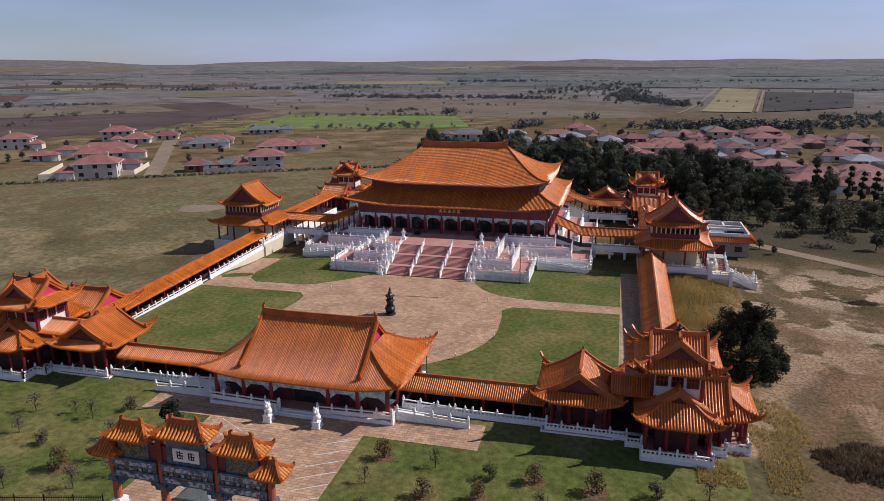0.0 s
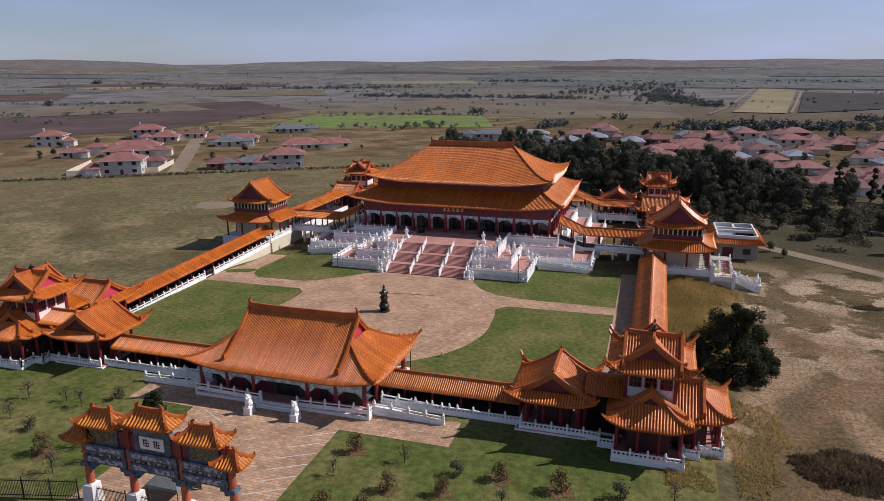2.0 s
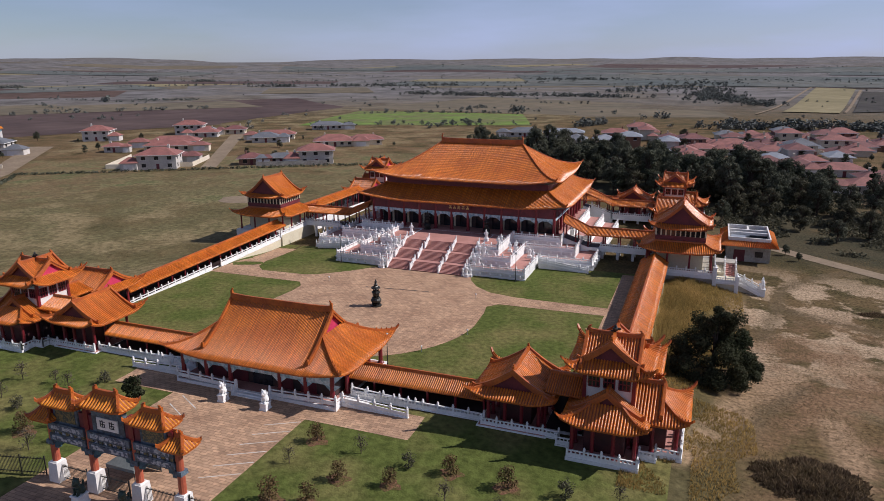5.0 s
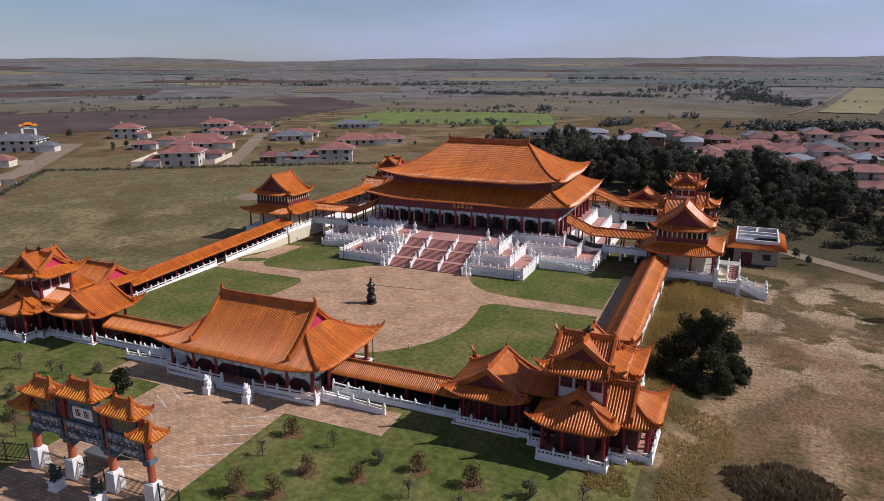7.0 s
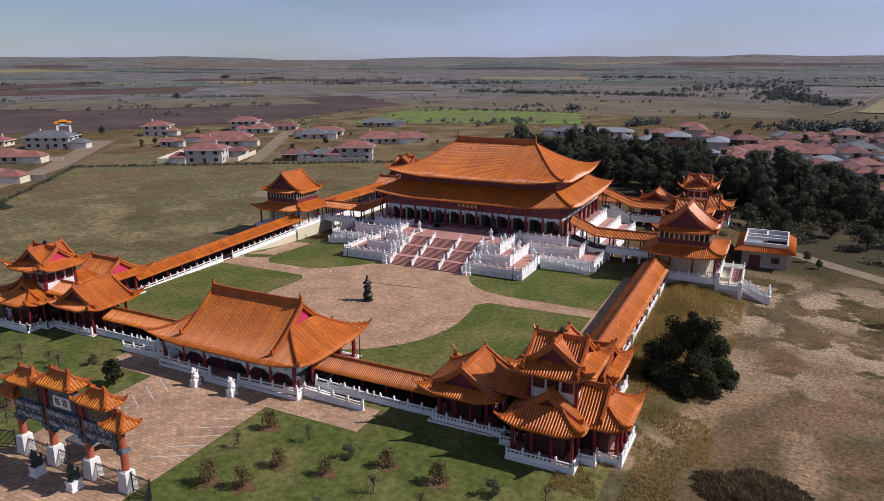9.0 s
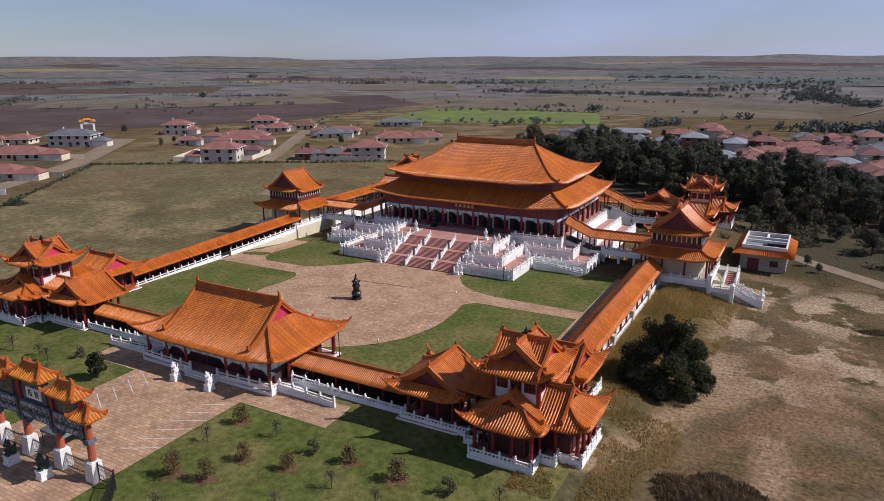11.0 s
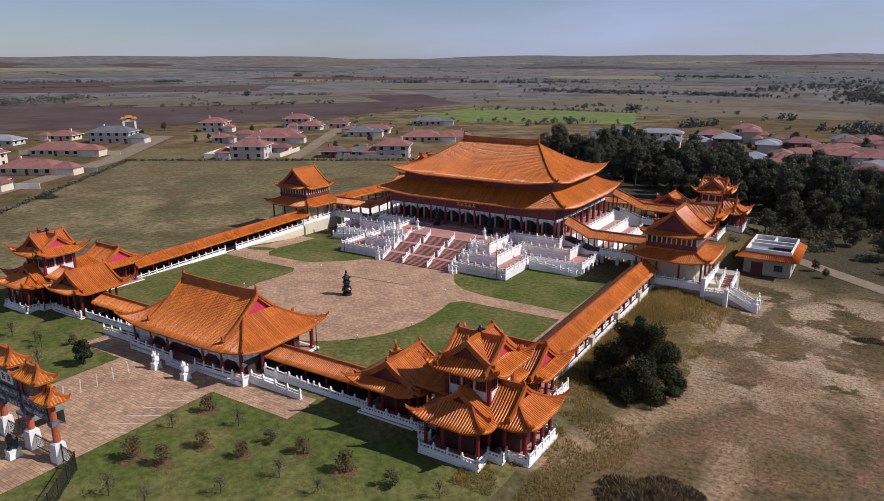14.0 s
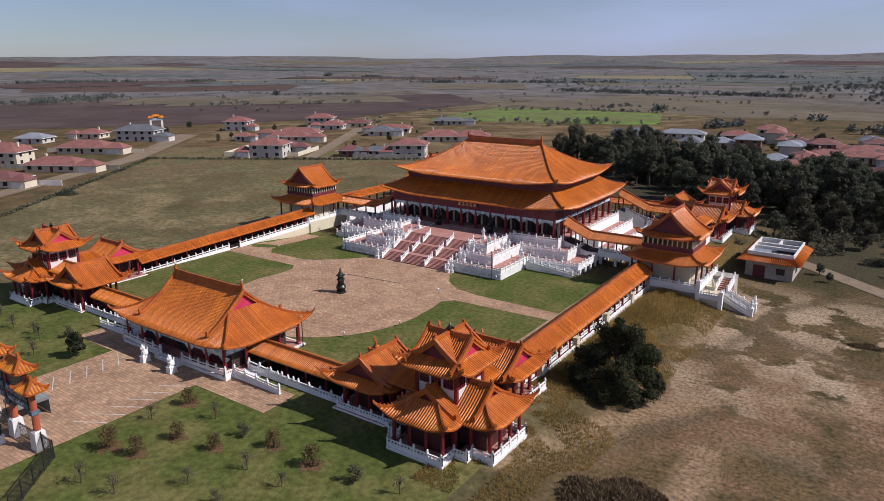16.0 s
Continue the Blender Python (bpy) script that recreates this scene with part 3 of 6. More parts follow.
MAROON = material("dark_maroon_timber", (0.075, 0.016, 0.016), (0.045, 0.012, 0.012), 0.8, 0.6, 5.0, 0.2)


# gable defaults to dark red, the colour with the shade in it
def pavilion(name, label, m, A, B, G, zr, ze, floor, inset=1.1, gable=DARKRED):
    """An open hall under a hip-and-gable roof, its ridge along local x."""
    th = thing(name, label, "pavilion", m, "halls on the corners")
    a, b = A - inset, B - inset
    part("platform", MB().boxb(-A + 0.75, -B + 0.75, -2.5, A - 0.75, B - 0.75, floor), MARBLE, th, "white stone platform")
    part("floor", MB().boxb(-A + 0.9, -B + 0.9, floor, A - 0.9, B - 0.9, floor + 0.03), REDFLOOR, th)
    for x in (-a, -a / 3, a / 3, a):
        for y in (-b, b):
            column(th, x, y, floor + 0.03, ze, 0.19)
    for y in (-b / 3, b / 3):
        for x in (-a, a):
            column(th, x, y, floor + 0.03, ze, 0.19)
    bm = wall_ring(MB(), -a - 0.1, -b - 0.1, a + 0.1, b + 0.1, ze - 0.75, ze - 0.1, 0.2)
    part("beam", bm, DARKRED, th)
    part("wall", wall_ring(MB(), -a + 0.95, -b + 0.95, a - 0.95, b - 0.95, floor + 0.03, ze), MAROON, th, "dark maroon timber wall")
    hip_gable_roof(th, pose(0, 0, 0), A, B, G, ze, zr, 0.7, body=(a, b), gable=gable, ridge_h=0.42)
    return th


def corner_tower(s, Y, turn=0, rails=True):
    """A tower with its porches and halls; Y lays a front distance on the front or the rear."""
    cx, cy = s * 38.3, Y(-25.05)
    th = thing("corner_tower", "two-storey corner tower with crossed orange gables and lattice windows", "tower", pose(cx, cy, 0), "corner towers")
    h = 2.3
    part("lower_wall", wall_ring(MB(), -h, -h, h, h, 0.2, 4.4), INTERIOR, th)
    part("wall", wall_ring(MB(), -h, -h, h, h, 4.4, 7.6), WHITEWALL, th, "white plastered upper storey")
    for q in (-1, 1):
        for i in (-1, 0, 1):
            lattice_window(th, i * 1.42 - 0.52, i * 1.42 + 0.52, 5.75, 6.95, q * h, q)
            lattice_window(th, i * 1.42 - 0.52, i * 1.42 + 0.52, 5.75, 6.95, q * h, q, "y")
        for r in (-1, 1):
            part("corner_post", MB().box(q * h, r * h, 4.3, 0.34, 0.34, 3.3), REDPAINT, th)
    bm = wall_ring(MB(), -h - 0.12, -h - 0.12, h + 0.12, h + 0.12, 7.15, 7.7, 0.3)
    part("beam", bm, BLUEBEAM, th, "painted blue and white beam")
    R = 4.05
    hip_gable_roof(th, pose(0, 0, 0), R, R, 2.6, 7.75, 10.35, 0.95, body=(h, h), ridge_h=0.4)
    # front gables take the shaded gable colour
    hip_gable_roof(th, pose(0, 0, 0.004, 0, 0, 90), R, R, 2.6, 7.75, 10.35, 0.95, upper=True, gable=DARKRED, ridge_h=0.4)
    f = MB().lathe(((0.3, 10.2), (0.24, 10.5), (0.1, 10.6), (0.1, 10.72), (0.28, 10.82), (0.3, 11.0), (0.12, 11.1), (0.16, 11.2), (0.02, 11.4)), 8)
    f.box(0.25, 0, 10.88, 0.5, 0.14, 0.18).box(-0.25, 0, 10.6, 0.4, 0.14, 0.16)
    part("finial", f, BRONZE, th, "dark metal finial")
    # the two open porches under gables
    pavilion("corner_pavilion", "open corner pavilion with red columns and curled orange eaves", pose(cx + s * 0.1, Y(-27.4), 0, 0, 0, 90), 4.3, 3.95, 1.75, 5.95, 3.55, 0.12)
    # outer gable: sunlit colour on the right, shaded colour on the left
    pavilion("corner_pavilion", "open corner pavilion with red columns and curled orange eaves", pose(s * 41.5, Y(-25.05), 0), 4.3, 3.9, 1.75, 5.95, 3.55, 0.12, gable=PINK if s > 0 else DARKRED)
    # halls astride the galleries
    pavilion("gallery_hall", "gabled hall with orange tile roof astride the front gallery", pose(s * 29.1, Y(-25.0), 0, 0, 0, 90), 4.5, 4.35, 3.1, 6.2, 3.7, 0.12, 1.75)
    pavilion("gallery_hall", "gabled hall with orange tile roof astride the side gallery", pose(s * 38.2, Y(-15.7), 0), 4.5, 4.35, 3.1, 6.2, 3.7, 0.12, 1.75, gable=PINK)
    k = dict(plinth=0.42, step=1.5)
    balustrade((s * 26.0, Y(-28.4), 0.05), (s * 33.9, Y(-28.4), 0.05), **k)
    balustrade((s * 33.9, Y(-28.4), 0.05), (s * 33.9, Y(-29.4), 0.05), **k)
    balustrade((s * 33.9, Y(-29.4), 0.05), (s * 35.3, Y(-29.4), 0.05), **k)
    balustrade((s * 35.3, Y(-29.4), 0.08), (s * 35.3, Y(-31.3), 0.08), **k)
    balustrade((s * 35.3, Y(-31.3), 0.08), (s * 41.6, Y(-31.3), 0.08), **k)
    balustrade((s * 41.6, Y(-31.3), 0.08), (s * 41.6, Y(-29.2), 0.08), **k)
    balustrade((s * 41.6, Y(-29.2), 0.08), (s * 43.0, Y(-29.2), 0.08), **k)
    balustrade((s * 43.0, Y(-29.2), 0.08), (s * 43.0, Y(-28.2), 0.08), **k)
    balustrade((s * 43.0, Y(-28.2), 0.08), (s * 45.2, Y(-28.2), 0.08), **k)
    balustrade((s * 45.2, Y(-28.2), 0.08), (s * 45.2, Y(-21.9), 0.08), **k)
    balustrade((s * 45.2, Y(-21.9), 0.08), (s * 42.2, Y(-21.9), 0.08), **k)
    balustrade((s * 42.2, Y(-19.6), 0.08), (s * 42.2, Y(-11.7), 0.08), **k)


for s in (1, -1):
    corner_tower(s, lambda y: y)
    corner_tower(s, lambda y: 55.5 - y)

# ---- side galleries ----
# right: one run, rising a little towards the hall
gallery((38.0, -12.0), (38.0, 30.9), 3.2, 3.95, -0.3, 0.6, "long covered gallery with orange tile roof along the dry field", half=2.25, rh=1.4, wall_side=1)
balustrade((39.55, -11.5, -0.45), (39.55, 29.3, 0.25), plinth=1.6, step=1.6, label="white stone parapet along the gallery's outer side")
for y, z in ((-8.0, 0.75), (2.0, 0.9), (12.0, 1.1), (22.0, 1.25), (29.6, 1.5)):
    solid("parapet_pier", MB().box(39.9, y, -2.2, 0.55, 0.9, z + 2.2).box(39.9, y, z, 0.68, 1.02, 0.1), PLASTER, "cream plastered pier against the gallery parapet", "pier", group="parapet piers")
# left: broken by a path
gallery((-38.0, -12.0), (-38.0, 7.0), 2.75, 3.25, 0.0, 0.1, "covered gallery with orange tile roof beside the lawn", wall_side=1)
gallery((-38.0, 7.0), (-38.0, 30.6), 3.25, 3.9, 0.1, 0.8, "covered gallery with orange tile roof over a cream wall", wall_side=1)
balustrade((-36.0, -13.2, -0.4), (-36.0, 6.6, 0.25), plinth=0.9, step=1.5)
balustrade((-36.0, 9.3, 0.25), (-36.0, 28.0, 0.85), step=1.5, plinth=0.3)
wl = MB()
for y0, y1, z0, z1 in ((9.2, 28.2, 0.0, 0.6),):
    wl.add([(-36.1, y0, -3), (-35.9, y0, -3), (-35.9, y1, -3), (-36.1, y1, -3), (-36.1, y0, z0), (-35.9, y0, z0), (-35.9, y1, z1), (-36.1, y1, z1)],
           ((3, 2, 1, 0), (4, 5, 6, 7), (0, 1, 5, 4), (1, 2, 6, 5), (2, 3, 7, 6), (3, 0, 4, 7)))
solid("retaining_wall", wl, PLASTER, "cream plastered retaining wall under the gallery parapet", "wall", kind="structure")


# ---- rear wing towers ----
def wing_tower(s):
    cx, cy = s * 41.8, 35.3
    fl = 1.5
    th = thing("wing_tower", "two-storey pavilion tower with double orange roofs", "tower", pose(cx, cy, 0), "wing towers")
    part("platform", MB().boxb(-6.0, -5.8, -3, 6.0, 5.9, fl), WHITEWALL if s < 0 else BASEWALL, th, "plastered platform")
    part("wall", wall_ring(MB(), -3.9, -3.6, 3.9, 3.6, fl, 5.0), PLASTER, th, "cream wall under the lower roof")
    for x in (-5.2, -1.8, 1.8, 5.2):
        for y in (-4.9, 4.9):
            column(th, x, y, fl, 5.0, 0.17)
    for y in (-1.7, 1.7):
        for x in (-5.2, 5.2):
            column(th, x, y, fl, 5.0, 0.17)
    # lower skirt roof: the eaves of a hipped roof cut off by the storey above
    hip_gable_roof(th, pose(0, 0, 0, 0, 0, 90), 6.25, 6.6, 3.2, 4.75, 8.8, 0.8, body=(3.6, 3.9), skirt=2.65)
    box = wall_ring(MB(), -4.0, -3.65, 4.0, 3.65, 6.3, 8.6)
    part("upper_wall", box, GLASS, th, "dark glazed upper storey")
    part("sill_band", wall_ring(MB(), -4.08, -3.73, 4.08, 3.73, 6.3, 7.05, 0.2), DARKRED, th, "dark red band below the windows")
    for i in range(11):
        t = -1 + 2 * i / 10
        for q in (-1, 1):
            part("mullion", MB().box(t * 3.95, q * 3.7, 7.05, 0.2, 0.16, 1.2), PLASTER, th)
            part("mullion", MB().box(q * 4.05, t * 3.6, 7.05, 0.16, 0.2, 1.2), PLASTER, th)
    part("beam", wall_ring(MB(), -4.15, -3.8, 4.15, 3.8, 8.2, 8.7, 0.2), DARKRED, th)
    # front-facing gable, its shade put into the dark red
    hip_gable_roof(th, pose(0, 0, 0, 0, 0, 90), 4.6, 5.0, 3.5, 8.4, 12.3, 0.75, body=(3.6, 4.0), gable=DARKRED, ridge_h=0.42)


for s in (1, -1):
    wing_tower(s)
balustrade_line([(40.2, 29.5, 1.25), (47.7, 29.5, 1.25)], plinth=0.6, step=1.5)
balustrade_line([(47.7, 29.5, 1.5), (47.7, 40.6, 1.5)], plinth=0.6, step=1.5)
balustrade_line([(-35.8, 28.3, 1.35), (-35.8, 41.0, 1.8)], plinth=0.4, step=1.5)
solid("retaining_wall", MB().boxb(-36.2, 28.4, -3, -35.6, 41.0, 1.38), PLASTER, "cream plastered wall below the wing tower", "wall", kind="structure")
# outside stairs of the right wing: one flight towards the front, a landing, one flight to the field
ost = thing("outer_stairs", "pale stone stairs with landing and white rails by the field", "steps", pose(0, 0, 0))
part("retaining_wall", MB().boxb(47.9, 37.8, -4, 51.2, 40.6, 1.5), BASEWALL, ost)
for i in range(7):
    part("step", MB().boxb(49.4, 37.8 - 0.62 * (i + 1), -4, 51.1, 37.8 - 0.62 * i, 1.5 - 0.16 * (i + 1)), REDFLOOR, ost)
part("landing", MB().boxb(47.9, 29.4, -4, 51.2, 33.4, 0.36), PLASTER, ost, "cream plastered landing")
part("side_wall", MB().boxb(47.9, 33.4, -4, 49.4, 37.8, 0.9), PLASTER, ost)
for i in range(9):
    part("step", MB().boxb(51.2 + i * 0.45, 31.0, -4, 51.2 + (i + 1) * 0.45, 33.3, 0.36 - 0.22 * (i + 1)), BASEWALL, ost)
rail = dict(step=1.4, label="white stone rail of the outer stairs")
for x in (49.35, 51.15):
    balustrade((x, 37.8, 1.45), (x, 33.4, 0.4), plinth=0.5, **rail)
balustrade((47.8, 29.45, 0.36), (51.1, 29.45, 0.36), plinth=0.3, **rail)
for y in (30.95, 33.35):
    balustrade((51.2, y, 0.36), (55.0, y, -1.5), plinth=0.5, **rail)
    statue_post = thing("newel_figure", "tall white stone newel with a carved figure at the stair foot", "newel post", pose(55.4, y, land(55.4, y) - 0.1), "newel posts")
    part("pedestal", MB().box(0, 0, 0, 0.6, 0.6, 1.3).box(0, 0, 1.3, 0.72, 0.72, 0.14), MARBLE, statue_post)
    part("figure", MB().lathe(((0.24, 1.44), (0.2, 1.8), (0.26, 2.1), (0.14, 2.3), (0.18, 2.5), (0.03, 2.75)), 9), MARBLE, statue_post)
for x, z in ((47.75, 3.0), (51.2, 1.75)):
    solid("newel_pier", MB().box(x, 29.4, -2.6, 0.6, 0.6, z + 2.3).box(x, 29.4, z - 0.3, 0.74, 0.74, 0.14).lathe(((0.16, z - 0.16), (0.2, z), (0.12, z + 0.15), (0.02, z + 0.25)), 8, x, 29.4), MARBLE, "white stone pier with a carved cap at the stairs", "pier", group="newel posts")


# ---- main hall ----
def main_hall():
    cy, fl = 51.2, 3.35
    th = thing("main_hall", "great temple hall with double orange glazed tile roof", "temple hall", pose(0, cy, 0))
    part("platform", MB().boxb(-20.6, -15.2, -1.5, 20.6, 15.0, fl), MARBLE, th, "white stone platform")
    part("floor", MB().boxb(-20.4, -15.0, fl, 20.4, 14.8, fl + 0.03), REDFLOOR, th)
    xs = [-18.9 + 37.8 * i / 11 for i in range(12)]
    for x in xs:
        for y in (-13.6, 13.2):
            column(th, x, y, fl + 0.03, 8.8, 0.3)
    for i in range(1, 8):
        y = -13.6 + 26.8 * i / 8
        for x in (-18.9, 18.9):
            column(th, x, y, fl + 0.03, 8.8, 0.3)
    wall = wall_ring(MB(), -16.6, -10.6, 16.6, 10.6, fl + 0.03, 9.6, 0.35)
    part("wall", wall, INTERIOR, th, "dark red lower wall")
    for i in range(11):
        x = (xs[i] + xs[i + 1]) / 2
        part("doorway", MB().boxb(x - 1.05, -10.72, fl + 0.05, x + 1.05, -10.62, fl + 3.3), GLASS, th, "near-black doorway panel")
        part("door_frame", MB().boxb(x + 1.1, -10.75, fl + 0.05, x + 1.5, -10.62, fl + 3.5), PLASTER, th)
    bm = wall_ring(MB(), -19.1, -13.8, 19.1, 13.4, 6.45, 6.95, 0.3)
    part("beam", bm, BLUEBEAM, th, "pale blue painted beam")
    part("upper_beam", wall_ring(MB(), -19.05, -13.75, 19.05, 13.35, 6.95, 9.1, 0.25), DARKRED, th, "dark red frieze")
    for i in range(11):
        for s in (0, 1):
            x = xs[i + s] + (0.3 if s == 0 else -0.3)
            k = 1 if s == 0 else -1
            b = MB().add([(x, -13.7, 6.45), (x + k * 0.9, -13.7, 6.45), (x, -13.7, 5.85), (x, -13.5, 6.45), (x + k * 0.9, -13.5, 6.45), (x, -13.5, 5.85)], ((0, 1, 2), (5, 4, 3), (0, 2, 5, 3), (1, 4, 5, 2)))
            part("bracket", b, BLUEBEAM, th)
    # lower roof, whose top runs into the upper wall
    hip_gable_roof(th, pose(0, 0, 0), 21.4, 15.4, 14.5, 8.9, 22.4, 1.0, pitch=0.24, body=(19, 13.7), skirt=4.6)
    part("upper_wall", wall_ring(MB(), -17.0, -11.0, 17.0, 11.0, 10.5, 13.2, 0.4), DARKRED, th, "dark red wall between the roofs")
    hip_gable_roof(th, pose(0, 0, 0), 18.9, 13.3, 9.0, 13.1, 19.1, 1.1, pitch=0.22, body=(17, 11), ridge_h=1.0, hip=True)
    # name board
    bd = part("name_board", MB().boxb(-2.4, -14.2, 7.55, 2.4, -14.05, 8.55), DARKRED, th, "dark red name board with gilt characters")
    for i in range(5):
        x = -1.8 + i * 0.9
        g = MB()
        for a, b, c, d in ((-0.26, 0.2, 0.26, 0.28), (-0.05, -0.3, 0.05, 0.32), (-0.28, -0.1, 0.28, -0.02), (-0.26, -0.34, -0.16, -0.05), (0.16, -0.34, 0.26, -0.05)):
            g.boxb(x + a, -14.25, 8.05 + b, x + c, -14.2, 8.05 + d)
        part("character", g, GOLD, bd)
    return th


main_hall()


# ---- terraces and stairs before the main hall ----
def terrace(s):
    th = thing("stone_terrace", "stepped white stone terraces with paved tops", "terrace", pose(0, 0, 0), "terraces before the hall")
    k = lambda a, b: (min(s * a, s * b), max(s * a, s * b))
    for z, blocks in ((1.15, ((7.4, 19.7, 18.0, 36), (18.0, 29.6, 27.6, 42))), (2.25, ((7.4, 22.9, 14.6, 36), (14.6, 32.9, 24.0, 42))), (3.35, ((7.4, 25.6, 11.6, 36), (11.6, 35.6, 20.8, 42)))):
        for x0, y0, x1, y1 in blocks:
            a, b = k(x0, x1)
            part("retaining_wall", MB().boxb(a, y0, -1.5, b, y1, z), WALLSTONE, th)
            part("base_moulding", MB().boxb(a - 0.1, y0 - 0.1, z - 1.1, b + 0.1, y0 + 0.05, z - 0.86), MARBLE, th)
            part("paving", MB().boxb(a + 0.2, y0 + 0.2, z, b - 0.2, y1 - 0.2, z + 0.012), REDFLOOR, th, "terracotta paving")
            part("cornice", MB().boxb(a - 0.12, y0 - 0.12, z - 0.28, b + 0.12, y0 + 0.1, z - 0.1), MARBLE, th)
            # lamp heads on the wall
            n = int((x1 - x0) / 1.7)
            for i in range(n):
                x = s * (x0 + (i + 0.6) * (x1 - x0) / n)
                part("spout", MB().box(x, y0 - 0.22, z - 0.62, 0.34, 0.44, 0.28, 0.05), MARBLE, th, "white stone water spout")
    for z, run in ((1.15, ((7.6, 19.85), (17.9, 19.85), (17.9, 29.6))), (2.25, ((7.6, 23.05), (14.5, 23.05), (14.5, 32.9))), (3.35, ((7.6, 25.75), (11.5, 25.75), (11.5, 35.6))),
                   (1.15, ((18.2, 29.75), (27.5, 29.75), (27.5, 41.5))), (2.25, ((14.8, 33.05), (23.9, 33.05), (23.9, 40.0))), (3.35, ((11.7, 35.75), (20.7, 35.75), (20.7, 38.0)))):
        balustrade_line([(s * x, y, z) for x, y in run], step=1.5, label="white stone balustrade along the terrace edge")


for s in (1, -1):
    terrace(s)
    ss = thing("terrace_stairs", "white stone side stairs down from the terrace to the lawn", "steps", pose(s * 18.4, 28.7, 0))
    for i in range(9):
        part("step", MB().boxb(min(s * i * 0.95, s * (i + 1) * 0.95), -0.75, -1.2, max(s * i * 0.95, s * (i + 1) * 0.95), 0.75, 1.08 - 0.12 * i), MARBLE, ss)
    balustrade((s * 18.5, 27.9, 1.1), (s * 27.2, 27.9, 0.05), plinth=0.25, step=1.4, label="white stone rail of the terrace stairs")
    # open undercroft at the outer end of the low terrace
    uc = thing("undercroft", "white columns and shade-dark panels under the terrace edge", "arcade", pose(0, 0, 0))
    for y in (30.4, 32.6, 34.8, 37.0, 39.2):
        a, b = sorted((s * 27.62, s * 27.66))
        # the wall is solid; dark slabs carry the openings' shade
        part("opening", MB().boxb(a, y, -1.0, b, y + 1.5, 0.7), GLASS, uc, "dark panel standing for the shade of an opening")
        part("pier", MB().box(s * 27.75, y - 0.35, -1.2, 0.3, 0.5, 2.2), MARBLE, uc)
FLIGHTS = ((18.8, 0.05), (22.3, 1.15), (25.7, 2.25))
stairs = thing("grand_stairs", "broad terracotta stairs in three flights", "steps", pose(0, 0, 0))
for y, z in FLIGHTS:
    for i in range(8):
        part("step", MB().boxb(-7.3, y + 0.29 * i, z - 1.2, 7.3, y + 0.29 * (i + 1), z + 0.1375 * (i + 1)), REDFLOOR, stairs)
part("landing", MB().boxb(-7.3, 21.12, -1.5, 7.3, 22.3, 1.15), REDFLOOR, stairs)
part("landing", MB().boxb(-7.3, 24.62, -1.5, 7.3, 25.7, 2.25), REDFLOOR, stairs)
part("landing", MB().boxb(-7.3, 28.02, -1.5, 7.3, 36.1, 3.35), REDFLOOR, stairs)
for x in (-7.2, -2.7, 2.7, 7.2):
    for y, z in FLIGHTS:
        balustrade((x, y + 0.1, z + 0.1), (x, y + 2.35, z + 1.14), step=1.15, plinth=0.25, label="pale stone stair rail")


def statue(x, y, z, h, label="white stone statue on a pedestal", mat=MARBLE, yaw=0):
    """A plain standing stone figure on its block."""
    h *= 0.94
    mb = MB().box(0, 0, 0, 0.4 * h, 0.36 * h, 0.05 * h).box(0, 0, 0.05 * h, 0.33 * h, 0.3 * h, 0.17 * h, 0.01).box(0, 0, 0.22 * h, 0.38 * h, 0.34 * h, 0.04 * h)
    k = len(mb.v)
    mb.lathe(((0.14 * h, 0.26 * h), (0.115 * h, 0.4 * h), (0.12 * h, 0.52 * h), (0.14 * h, 0.64 * h), (0.15 * h, 0.74 * h), (0.1 * h, 0.79 * h), (0.05 * h, 0.82 * h), (0.068 * h, 0.87 * h), (0.066 * h, 0.93 * h), (0.03 * h, 0.98 * h), (0.012 * h, h)), 9)
    mb.v[k:] = [(p[0], p[1] * 0.72, p[2]) for p in mb.v[k:]]
    for q in (-1, 1):
        mb.tube([(q * 0.14 * h, 0, 0.73 * h), (q * 0.15 * h, -0.06 * h, 0.6 * h), (q * 0.03 * h, -0.13 * h, 0.57 * h)], 0.045 * h, 0.035 * h, 6)
    ob = solid("statue", mb, mat, label, "statue", pose(x, y, z, 0, 0, yaw), group="stone figures")
    return ob


